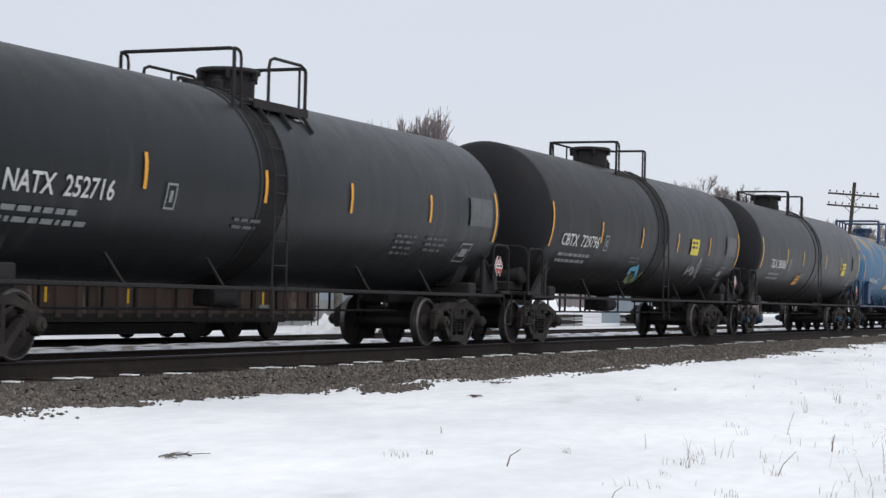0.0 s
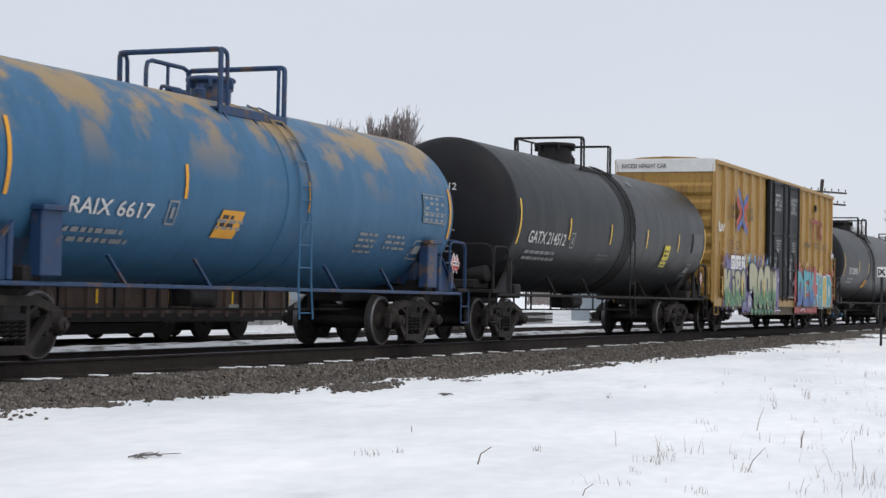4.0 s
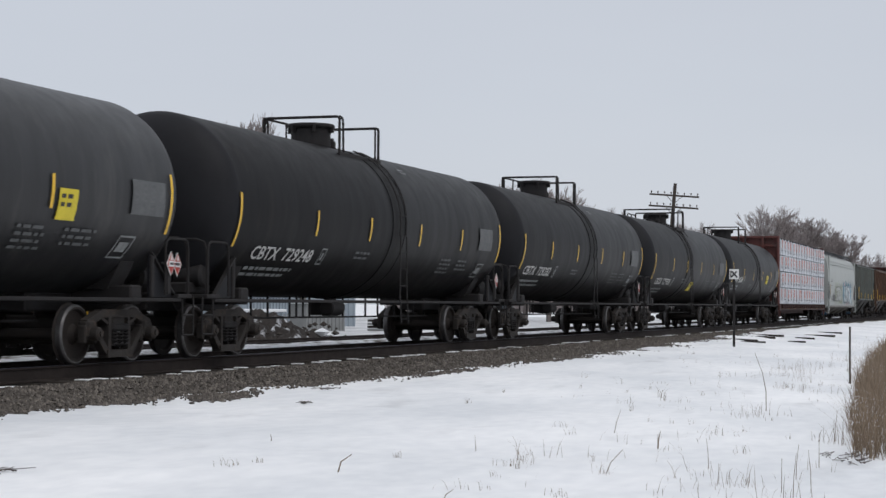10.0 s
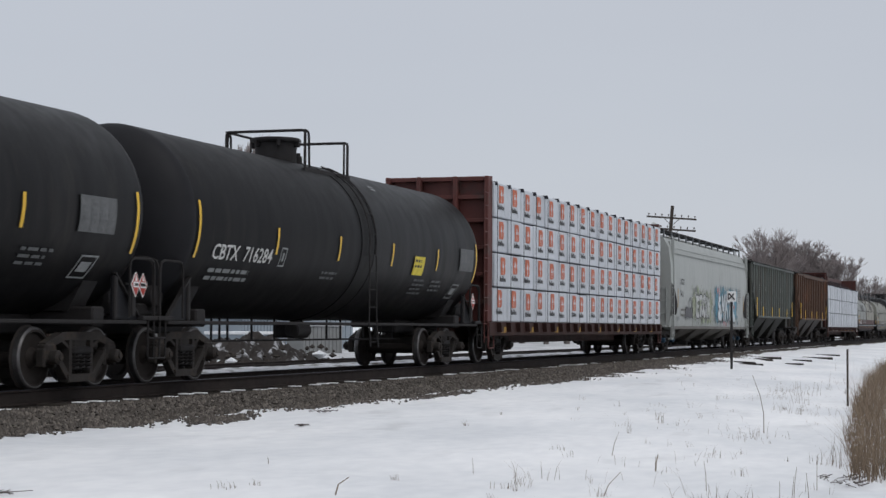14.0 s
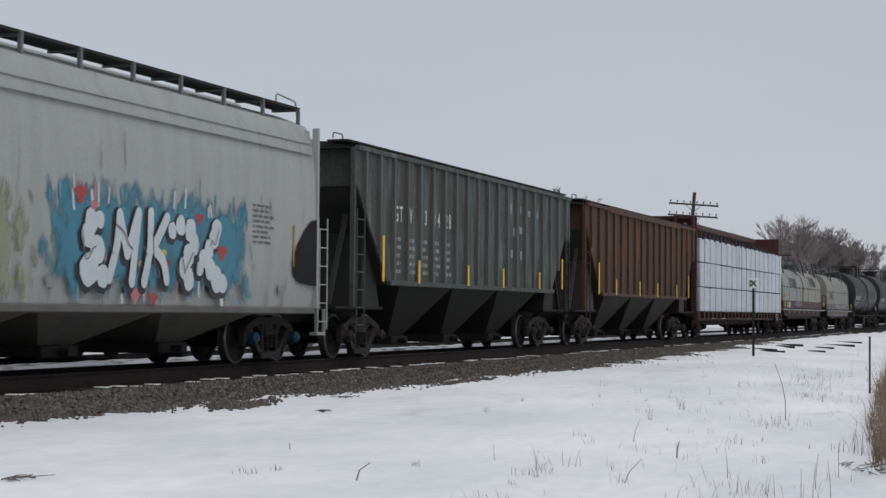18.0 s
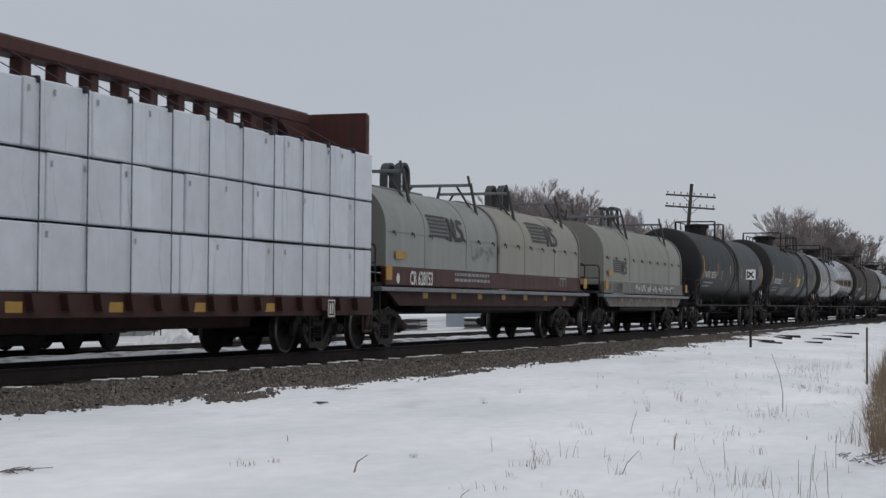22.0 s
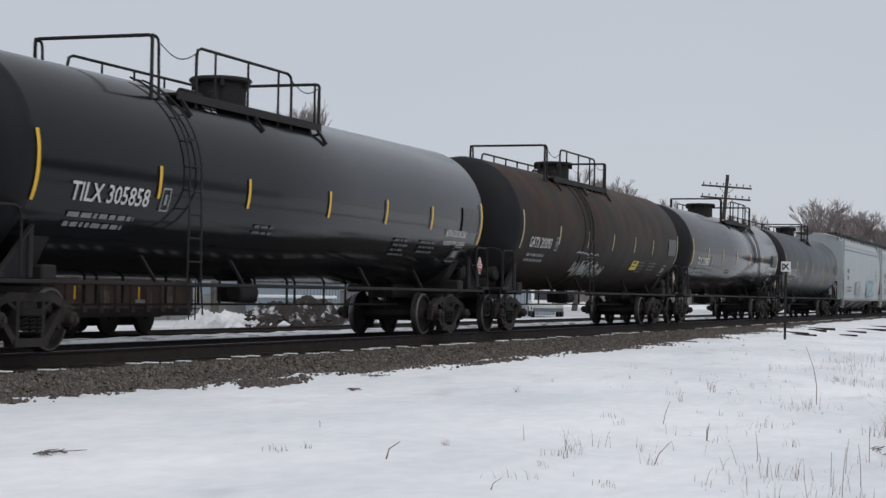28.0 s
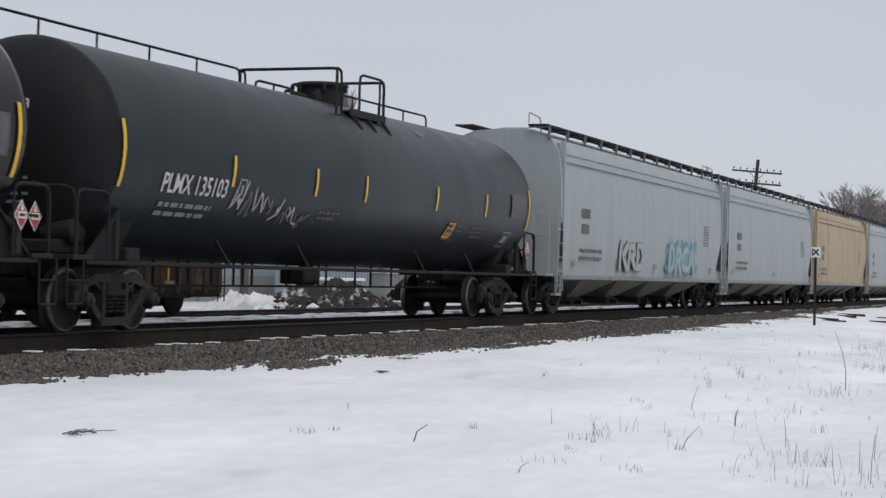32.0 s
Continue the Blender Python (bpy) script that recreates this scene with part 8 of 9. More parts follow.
telegraph_pole(122.8, 9.65, -0.5, 9.5, 3.5, 4.6, "old wooden telegraph pole with two crossarms of insulators")
telegraph_pole(161.0, 9.0, -0.5, 7.2, 3.3, 0.0, "old wooden telegraph pole with two crossarms of insulators")
TG = new("trackside_sign")
sz = snow_z(58.9, -5.28)
TG.matrix_basis = pose(58.9, -5.28, sz - 0.17, 0, 0, -78)
tagged(TG, "small white trackside sign on a dark post", "sign")
part("post", Shape().box(-0.04, 0.04, -0.03, 0.03, -0.4, 2.55, 0.01), M["iron"], TG)
part("sign_board", Shape().box(-0.155, 0.155, -0.05, -0.032, 2.40, 2.73, 0.005), M["white"], TG)
part("sign_figure", Shape().beam((-0.09, -0.054, 2.47), (0.08, -0.054, 2.66), 0.006, 0.05), M["letter_dark"], TG, "dark plain bar")
part("sign_figure", Shape().beam((-0.08, -0.060, 2.66), (0.10, -0.060, 2.46), 0.006, 0.05), M["letter_dark"], TG, "dark plain bar")
part("sign_figure", Shape().box(-0.125, -0.09, -0.066, -0.063, 2.45, 2.68), M["letter_dark"], TG, "dark plain bar")
PO = new("marker_post")
PO.matrix_basis = pose(38.5, -10.93, snow_z(38.5, -10.93), 0, 1.0, 0)
tagged(PO, "thin dark stake in the snow", "post")
part("stake", Shape().box(-0.02, 0.02, -0.02, 0.02, -0.2, 1.2, 0.005), M["pole_wood"], PO)
# old ties and boards on the snow by the sign
for k, (x, y, a, ln) in enumerate(((66.5, -4.8, 62, 1.0), (76.4, -4.0, 50, 1.7), (75.7, -5.6, 40, 1.2), (81.3, -5.6, 58, 1.6), (68.8, -4.1, 30, 2.4), (88.5, -5.3, 55, 1.4), (70.6, -5.9, 70, 0.7), (73.5, -4.3, 20, 2.6))):
    d = new("old_tie", mesh_of("old_tie", Shape().box(-ln / 2, ln / 2, -0.11, 0.11, -0.06, 0.10, 0.02), M["wood_tie"]))
    d.matrix_basis = pose(x, y, snow_z(x, y) - 0.05, 0, 0, a)
    tagged(d, "discarded dark wooden tie lying in snow", "timber", group="discarded ties by the track")


# ---- winter trees ----
def bare_tree(seed, height, spread, rise=0.12):
    """A trunk with forking limbs that bend upwards, and a crown of fine twigs."""
    rng = random.Random(seed)
    trunk, twigs = Shape(), Shape()

    def grow(p, d, length, r, depth):
        pts = [p]
        for i in range(3 if depth < 5 else 2):
            d = (d + Vector((rng.gauss(0, 0.10), rng.gauss(0, 0.10), rng.gauss(rise * 0.5, 0.05)))).normalized()
            pts.append(pts[-1] + d * length / 3)
        (trunk if depth < 3 else twigs).tube(pts, r, 5 if depth < 2 else 3, r * 0.6)
        if depth == 6:
            return
        for i in range((4, 4, 3, 4, 4, 5)[depth]):
            k = rng.uniform(0.35, 1.0) if depth else rng.uniform(0.45, 1.0)
            at = pts[0].lerp(pts[-1], k)
            a = rng.uniform(0, 6.28)
            out = Vector((math.cos(a), math.sin(a), 0))
            nd = (d * rng.uniform(0.7, 1.1) + out * spread * rng.uniform(0.5, 1.1) + Vector((0, 0, rise))).normalized()
            grow(at, nd, length * rng.uniform(0.60, 0.82), max(0.014, r * rng.uniform(0.46, 0.64)), depth + 1)
    grow(Vector((0, 0, -0.3)), Vector((0, 0, 1)), height * 0.34, height * 0.022, 0)
    return trunk, twigs


TREES = []
for k in range(4):
    tr, tw = bare_tree(20 + k, (11.0, 12.0, 10.0, 9.0)[k], (0.42, 0.62, 0.75, 0.7)[k], (0.25, 0.12, 0.08, 0.1)[k])
    TREES.append((mesh_of("trunk", tr, M["bark"]), mesh_of("crown", tw, M["twig"], False)))


def tree(k, az, dist, top, wide=1.0, turn=0):
    """A tree that stands at a bearing and distance from the camera's stand, with its crown's top at a height."""
    x, y = dist * math.sin(radians(az)), EYE[1] + dist * math.cos(radians(az))
    t = new("bare_tree")
    hi = max(v.co.z for v in TREES[k][1].vertices)
    s = (top + 0.5) / hi
    t.matrix_basis = pose(x, y, -0.5, 0, 0, turn) @ Matrix.Diagonal((s * wide, s * wide, s, 1))
    tagged(t, "leafless winter tree with fine grey-brown twigs", "tree", group="bare trees beyond the train")
    part("trunk", TREES[k][0], None, t)
    part("crown", TREES[k][1], None, t)


def crest(el, dist):
    return EYE[2] + dist * math.tan(radians(el))


for k, az, dist, el, wide, turn in ((0, 65.2, 128, 6.15, 0.8, 0), (0, 63.75, 132, 5.75, 0.75, 70), (0, 65.95, 140, 5.4, 0.65, 130), (0, 64.5, 150, 5.4, 0.7, 200), (0, 63.2, 146, 5.2, 0.6, 20),
                                    (2, 75.2, 150, 4.15, 0.9, 10), (1, 73.6, 155, 3.85, 0.9, 90), (3, 75.9, 152, 3.75, 0.9, 170), (1, 74.4, 158, 3.9, 0.9, 250), (3, 72.8, 165, 3.6, 0.9, 300), (2, 76.4, 170, 3.2, 0.9, 40)):
    tree(k, az, dist, crest(el, dist), wide, turn)
for k, az, dist, el, wide, turn in ((1, 77.3, 200, 3.15, 0.9, 30), (3, 77.9, 205, 3.0, 0.85, 120), (3, 79.7, 300, 2.65, 0.8, 190), (1, 80.2, 310, 2.7, 0.8, 15), (2, 80.6, 305, 2.2, 0.9, 65),
                                    (1, 82.45, 255, 3.2, 0.95, 60), (2, 81.9, 258, 2.85, 0.9, 140), (3, 82.9, 262, 2.95, 0.9, 220), (1, 83.5, 262, 2.78, 0.9, 20), (2, 84.0, 265, 2.72, 0.9, 75),
                                    (3, 84.5, 262, 2.4, 0.9, 200), (2, 84.9, 268, 1.95, 0.9, 260), (1, 83.1, 280, 2.6, 0.9, 310), (3, 83.7, 285, 2.45, 1.0, 90), (2, 85.5, 275, 1.7, 1.0, 100)):
    tree(k, az, dist, crest(el, dist), wide, turn)


def far_wood():
    """Distant brush and woods along the horizon."""
    rng = random.Random(9)
    s = Shape()
    for i in range(4600):
        az = rng.uniform(70, 95) if i % 2 else rng.uniform(81, 92)
        dist = rng.uniform(330, 420)
        x, y = dist * math.sin(radians(az)), EYE[1] + dist * math.cos(radians(az))
        h = (rng.uniform(6, 10) if az > 84.3 else rng.uniform(3, 7.5)) * (0.75 + 0.5 * noise.noise(Vector((az * 0.9, 0, 0)))) * (1.35 if az > 84.3 else 1.2 if az > 81.3 else 0.7)
        for j in range(3):
            dx, dy = rng.uniform(-1.3, 1.3), rng.uniform(-1.3, 1.3)
            s.tube([(x, y, -0.6), (x + dx * 0.4, y + dy * 0.4, h * 0.5), (x + dx, y + dy, h * rng.uniform(0.8, 1.0))], 0.15, 3, 0.03)
    o = new("far_wood", mesh_of("far_wood", s, M["twig"], False))
    tagged(o, "distant leafless woods along the horizon", "woods", kind="stuff")


far_wood()


def wood_behind():
    """The dark wood at the near side of the field, which the glossy tanks mirror."""
    rng = random.Random(19)
    s = Shape()
    for i in range(1500):
        az = rng.uniform(105, 330)
        dist = rng.uniform(70, 95)
        x, y = dist * math.sin(radians(az)), EYE[1] + dist * math.cos(radians(az))
        if y > -25:
            continue
        h = rng.uniform(4, 9)
        for j in range(4):
            dx, dy = rng.uniform(-1.8, 1.8), rng.uniform(-1.8, 1.8)
            s.tube([(x, y, -0.9), (x + dx * 0.4, y + dy * 0.4, h * 0.5), (x + dx, y + dy, h * rng.uniform(0.7, 1.0))], 0.16, 3, 0.04)
    o = new("wood_edge", mesh_of("wood_edge", s, M["twig"], False))
    tagged(o, "leafless wood along the field's near edge", "woods", kind="stuff")


wood_behind()


# ---- dry grass and weeds in the snow ----
def blade(s, rng, x, y, z, h, lean, w=0.006):
    a = rng.uniform(0, 6.28)
    dx, dy = math.cos(a) * lean * h, math.sin(a) * lean * h
    px, py = -math.sin(a) * w, math.cos(a) * w
    s.add([(x - px, y - py, z - 0.03), (x + px, y + py, z - 0.03), (x + dx * 0.4 + px * 0.7, y + dy * 0.4 + py * 0.7, z + h * 0.6), (x + dx * 0.4 - px * 0.7, y + dy * 0.4 - py * 0.7, z + h * 0.6), (x + dx, y + dy, z + h)],
          [(0, 1, 2, 3), (3, 2, 4)])


TUFTS = Shape()


def tuft(x, y, n, h, seed, wide=0.10):
    rng = random.Random(seed)
    z = snow_z(x, y)
    for i in range(n):
        dx, dy = rng.gauss(0, wide), rng.gauss(0, wide)
        blade(TUFTS, rng, x + dx, y + dy, z, h * rng.uniform(0.25, 1.0), rng.uniform(0.15, 1.1), 0.0028)


def stem(x, y, pts, r, label="single dry weed stem in the snow"):
    o = new("weed_stem", mesh_of("weed_stem", Shape().tube([(0, 0, -0.1)] + pts, r, 5, r * 0.4), M["dry_grass"]))
    o.matrix_basis = pose(x, y, snow_z(x, y))
    tagged(o, label, "weed", group="weed stems in the snow")


rngw = random.Random(77)
# tufts that stand out on the open snow, then those of the rougher ground towards the field's edge: place and height
for k, (x, y, h) in enumerate(((14.5, -7.71, 0.09), (14.9, -7.88, 0.08), (16.7, -8.59, 0.1), (25.1, -6.67, 0.12), (17.4, -9.67, 0.23), (17.9, -9.71, 0.21), (16.4, -9.91, 0.14), (15.6, -10.0, 0.07), (14.3, -10.05, 0.1),
                               (21.5, -9.0, 0.13), (20.8, -9.33, 0.11), (33.7, -6.36, 0.13), (16.6, -10.66, 0.16), (14.4, -10.81, 0.09), (29.0, -8.79, 0.21), (28.1, -9.13, 0.14), (16.7, -9.68, 0.11), (17.1, -9.75, 0.16), (28.4, -8.94, 0.18))):
    tuft(x, y, rngw.randint(7, 13), h, 100 + k, rngw.choice((0.03, 0.06, 0.10)))
for k, (x, y, h) in enumerate(((25.8, -10.58, 0.28), (26.6, -10.76, 0.26), (39.7, -9.27, 0.28), (33.2, -10.25, 0.23), (38.5, -10.04, 0.40), (16.1, -11.93, 0.24), (16.4, -12.04, 0.25), (16.6, -11.52, 0.19), (17.6, -11.45, 0.28),
                               (15.1, -12.35, 0.29), (15.5, -12.56, 0.26), (15.2, -12.7, 0.29), (15.0, -12.5, 0.19), (40.5, -9.07, 0.29), (43.5, -8.99, 0.33), (45.6, -9.15, 0.35), (46.3, -9.5, 0.33), (34.4, -10.05, 0.18), (36.7, -10.71, 0.12),
                               (33.0, -10.79, 0.21), (22.2, -10.87, 0.19), (16.5, -11.92, 0.2), (17.2, -12.32, 0.16), (18.0, -12.47, 0.25), (22.1, -12.26, 0.35), (21.8, -12.4, 0.28), (63.7, -9.35, 0.45), (52.0, -9.6, 0.4), (42.0, -9.4, 0.3))):
    tuft(x, y, rngw.randint(4, 8) if x < 19 else rngw.randint(12, 22), h, 300 + k, 0.10 + 0.006 * (x - 14))
for k in range(70):
    x = 14 + 40 * rngw.random() ** 1.2
    az = radians(min(84.6, rngw.gauss(80.5, 2.6)))
    y = EYE[1] + x / math.tan(az)
    if y < -4.8:
        tuft(x, y, rngw.randint(3, 8), rngw.uniform(0.05, 0.20), 500 + k, rngw.choice((0.02, 0.05, 0.2)))
o = new("dry_grass", mesh_of("dry_grass", TUFTS, M["dry_grass"], False))
tagged(o, "sparse tufts of dry grass poking through snow", "grass", kind="stuff")
stem(27.8, -10.66, [(-0.01, 0.0, 0.30), (-0.03, 0.05, 0.58), (-0.09, 0.16, 0.90)], 0.008, "tall curved dry stem leaning over the snow")
stem(14.8, -8.66, [(0.04, -0.04, 0.09), (0.12, -0.11, 0.15)], 0.009, "short bent twig in the snow")
stem(19.7, -10.58, [(0.01, -0.01, 0.10), (0.02, -0.03, 0.19)], 0.011, "short straight dark stick in the snow")
stem(18.06, -8.97, [(0.0, 0.01, 0.08), (0.01, 0.02, 0.17)], 0.0035)
stem(21.3, -9.71, [(0.03, -0.04, 0.14), (0.05, -0.09, 0.28)], 0.005, "thin arched dry stem in the snow")
stem(16.73, -10.64, [(0.06, -0.07, 0.10), (0.14, -0.17, 0.22)], 0.006, "thin leaning dry stem in the snow")
stem(13.33, -10.12, [(0.05, -0.04, 0.05), (0.10, -0.09, 0.09)], 0.005)
stem(17.15, -7.01, [(0.0, 0.0, 0.04), (0.0, 0.01, 0.07)], 0.005)
for k, (x, y, h) in enumerate(((15.3, -12.62, 0.42), (15.9, -12.45, 0.30), (16.0, -12.7, 0.38), (17.3, -12.4, 0.34), (18.4, -12.5, 0.36), (17.7, -11.5, 0.30), (21.9, -12.3, 0.4))):
    stem(x, y, [(0.01, 0.01 * (k % 3 - 1), h * 0.5), (0.02, 0.03 * (k % 3 - 1), h)], 0.0042)


def twig_litter(x, y, seed, size):
    rng = random.Random(seed)
    s = Shape()
    for i in range(12):
        a, b = rng.uniform(-size, size), rng.uniform(-size, size) * 0.6
        s.tube([(a, b, 0.01), (a + rng.uniform(-0.15, 0.15), b + rng.uniform(-0.08, 0.08), 0.03), (a + rng.uniform(-0.3, 0.3), b + rng.uniform(-0.12, 0.12), 0.015)], 0.007, 4, 0.003)
    o = new("twig_litter", mesh_of("twig_litter", s, M["bark"]))
    o.matrix_basis = pose(x, y, snow_z(x, y))
    tagged(o, "dark dead twigs lying on the snow", "twigs")


twig_litter(13.0, -6.35, 1, 0.17)
twig_litter(20.0, -12.58, 6, 0.4)
twig_litter(19.4, -12.75, 7, 0.3)
twig_litter(23.2, -4.85, 2, 0.05)
twig_litter(26.0, -3.9, 10, 0.4)
twig_litter(31.5, -3.8, 12, 0.4)


def grass_bank():
    """The stand of tall dry grass at the field's edge."""
    rng = random.Random(5)
    s = Shape()
    for i in range(5600):
        x = 19.8 + 50 * rng.random() ** 1.25
        # the stand's edge runs out into the field as it goes away
        edge = -12.55 + 0.092 * (x - 21.5) - 0.00055 * (x - 21.5) ** 2 + 0.22 * noise.noise(Vector((x * 0.6, 0, 0)))
        y = edge - abs(rng.gauss(0, 0.55)) + 0.15 * noise.noise(Vector((x * 1.4, 3, 0)))
        z = snow_z(x, y)
        blade(s, rng, x, y, z, rng.uniform(0.20, 0.78) * (0.75 + 0.5 * noise.noise(Vector((x * 0.8, y * 0.8, 0)))), rng.uniform(0.1, 0.95), 0.0045)
    o = new("tall_dry_grass", mesh_of("tall_dry_grass", s, M["dry_grass"], False))
    tagged(o, "stand of tall dry brown grass at the field's edge", "grass", kind="stuff")


grass_bank()


# ---- the train, from its head to its end ----
SEG = [(16.41, 32.18), (35.02, 50.66), (53.50, 69.24), (71.00, 84.95), (88.22, 103.74), (105.11, 123.97), (126.35, 142.09), (144.63, 160.48), (162.94, 178.86), (181.21, 196.58),
       (198.91, 214.91), (216.83, 232.55), (234.64, 256.42), (258.40, 277.85), (279.65, 296.24), (298.15, 315.20), (316.75, 338.85), (340.12, 356.60), (359.55, 372.25), (375.76, 391.53),
       (394.49, 411.82), (414.65, 433.10), (436.02, 453.66), (456.30, 474.62), (477.00, 495.40), (497.80, 517.30), (517.97, 536.90), (537.80, 555.50), (556.40, 575.00)]


def ends(i):
    a = (SEG[i - 1][1] + SEG[i][0]) / 2 if i else SEG[0][0] - 1.4
    b = (SEG[i][1] + SEG[i + 1][0]) / 2 if i < len(SEG) - 1 else SEG[i][1] + 1.0
    return (a, b, *SEG[i])


RG = random.Random(12)
c, h, p = tank_car("tank_car", "dark grey-green tank car with white lettering", *ends(0), M["tank_green"], "NATX", "252716", r=1.46, zc=2.60, bars=(0.12, 3.37, 6.58, 9.4, 12.54, None), letter_at=0.45, letter_z=2.2, letter_s=0.96, bar_mat="orange", seed=1)
c, h, p = tank_car("tank_car", "black tank car with white lettering and sprayed tags", *ends(1), M["tank_black"], "CBTX", "729796", top="fore", r=1.54, zc=2.74, letter_at=0.72, bars=(0.05, 3.27, 6.33, 9.40, 12.45, None), plates=(("lemon", 10.62, 2.42, 0.75, 0.42),), seed=2, bar_mat="orange")
scribble(c, RG, 6.3, 7.0, 1.45, 1.8, p, GRAF["sky"], 3, 0.12)
scribble(c, RG, 6.6, 7.3, 1.15, 1.6, p, GRAF["lime"], 3, 0.10)
scribble(c, RG, 10.9, 12.2, 1.35, 2.15, p, GRAF["silver"], 6, 0.04)
c, h, p = tank_car("tank_car", "black tank car with white lettering", *ends(2), M["tank_charcoal"], "TILX", "280861", top="fore", r=1.53, zc=2.72, braces=0, letter_at=1.38, bars=(0.12, 3.45, 5.86, 9.50, 12.15, None), plates=(("orange", 4.98, 1.75, 0.62, 0.36), ("lemon", 12.45, 2.30, 0.6, 0.45)), seed=3)
c, h, p = tank_car("tank_car", "faded blue tank car blotched with yellow rust", *ends(3), M["tank_blue"], "RAIX", "6617", r=1.41, zc=2.56, top="square", top_at=0.50, letter_at=1.4, letter_z=2.02, letter_s=1.45, letter_h=0.22, ladder_at=0.555,
                   bars=(0.05, 4.15, 7.96, None), plates=(("orange", 4.72, 1.92, 0.66, 0.44),), seed=4, trim=M["blue_paint"], arms=True, bar_mat="orange")
c, h, p = tank_car("tank_car", "dark grey tank car with white lettering", *ends(4), M["tank_green"], "GATX", "214512", top="fore", letter_at=0.75, plates=(("lemon", 11.3, 2.1, 0.55, 0.6),), seed=5)
c, h, w = box_car(*ends(5))
RB = random.Random(3)
spray_cloud(c, 0.75 - h, 8.75 - h, 0.50, 2.62, -w - 0.026, MIST["violet"])
spray_cloud(c, 7.1 - h, 8.6 - h, 0.75, 2.25, -w - 0.082, MIST["violet"])
spray_cloud(c, 10.9 - h, 15.4 - h, 0.74, 2.42, -w - 0.080, MIST["crimson"])
spray_cloud(c, 14.3 - h, 19.0 - h, 0.74, 2.32, -w - 0.024, MIST["crimson"])
block_letters(c, RB, 0.95 - h, (1.05, 0.36, 0.74, 0.62), 0.74, 2.02, -w - 0.030, "KIRO", (GRAF["cream_green"],), GRAF["black"], eye=None, rim=GRAF["cream"])
block_letters(c, RB, 4.12 - h, (1.08, 0.92, 0.98, 0.84), 0.72, 2.14, -w - 0.090, "TOAN", (GRAF["cream_green"],), GRAF["black"], eye=None, rim=GRAF["cream"])
block_letters(c, RB, 11.55 - h, (1.05, 0.98, 1.05), 0.80, 2.10, -w - 0.090, "DEK", (GRAF["teal_blue"],), GRAF["black"], line=0.05, rim=GRAF["sky"], soft=0)
block_letters(c, RB, 14.85 - h, (0.82, 0.86, 0.86, 0.95), 0.80, 2.0, -w - 0.030, "CHAD", (GRAF["teal"], GRAF["teal"], GRAF["gold"], GRAF["teal"]), GRAF["pale"], line=0.06, shadow=(0.05, -0.06), rim=GRAF["sky"], soft=0)
drips(c, RB, 1.2 - h, 8.4 - h, 0.75, 2.3, -w - 0.092, [GRAF["pale"], GRAF["black"], GRAF["sky"]], 18, 0.05)
drips(c, RB, 11.3 - h, 18.6 - h, 0.85, 2.15, -w - 0.094, [GRAF["black"], GRAF["crimson"], GRAF["pale"]], 18, 0.05)
for k in range(3):
    scribble(c, RB, 3.98 - h + 0.06 * k, 4.22 - h + 0.06 * k, 0.75 + 0.22 * k, 0.95 + 0.22 * k, flat_side(-w - 0.125), GRAF["pale"], 2, 0.03)
# green drops of the second word that run down over the sill
for k in range(7):
    q, wd = 4.72 + 0.50 * k - h, (0.21, 0.25, 0.19, 0.23, 0.18, 0.24, 0.16)[k]
    for grow, m, up in ((1.12, GRAF["black"], 0.056), (1.0, GRAF["green"], 0.060)):
        flat_patch(c, [(q - wd * grow, 0.76), (q - wd * grow * 0.7, 0.64), (q - wd * 0.25, 0.57 - 0.03 * grow), (q + wd * 0.3, 0.56 - 0.03 * grow), (q + wd * grow * 0.75, 0.66), (q + wd * grow, 0.76)], -w - up, m)
spray_cloud(c, 3.2 - h, 8.9 - h, 0.525, 1.10, -w - 0.050, MIST["violet"])
spray_cloud(c, 11.2 - h, 15.6 - h, 0.525, 0.84, -w - 0.050, MIST["crimson"])
for x, z in ((4.02, 1.84), (4.62, 0.64), (8.12, 0.64)):
    flat_patch(c, [(x - h + r * math.cos(q), z + r * math.sin(q)) for q, r in ((math.pi * i / 4 + 0.2, 0.13 if i % 2 == 0 else 0.045) for i in range(8))], -w - 0.053, GRAF["cream"])
scribble(c, RB, 3.85 - h, 4.15 - h, 0.60, 1.15, flat_side(-w - 0.128), GRAF["pale"], 3, 0.03)
scribble(c, RB, 8.3 - h, 9.0 - h, 0.57, 0.72, flat_side(-w - 0.055), GRAF["pale"], 3, 0.025)
scribble(c, RB, 12.4 - h, 13.2 - h, 0.60, 0.74, flat_side(-w - 0.055), GRAF["pale"], 3, 0.035)
for k, (x, z, kind) in enumerate(((3.95, 2.15, "gold"), (4.25, 2.2, "sky"), (5.0, 2.15, "sky"), (6.2, 2.2, "gold"), (6.9, 2.15, "sky"), (13.3, 2.15, "gold"), (13.55, 2.15, "gold"), (14.9, 2.1, "gold"), (15.2, 2.05, "gold"), (15.9, 2.05, "gold"), (16.3, 2.05, "gold"), (12.1, 2.1, "pink"))):
    q = x - h
    mark("spray_flame", ([(q - 0.10, z - 0.12), (q + 0.10, z - 0.12), (q + 0.22, z + 0.32), (q + 0.10, z + 0.26)], [(0, 1, 2, 3)]), flat_side(-w - 0.034), GRAF[kind], c)
for x0, x1 in ((1.90 - h, 2.46 - h), (2.52 - h, 3.18 - h), (3.30 - h, 3.72 - h)):
    mark("decal", rects([(x0, x1, 1.94, 2.36)]), flat_side(-w - 0.031), M["white"], c, "white painted patch")
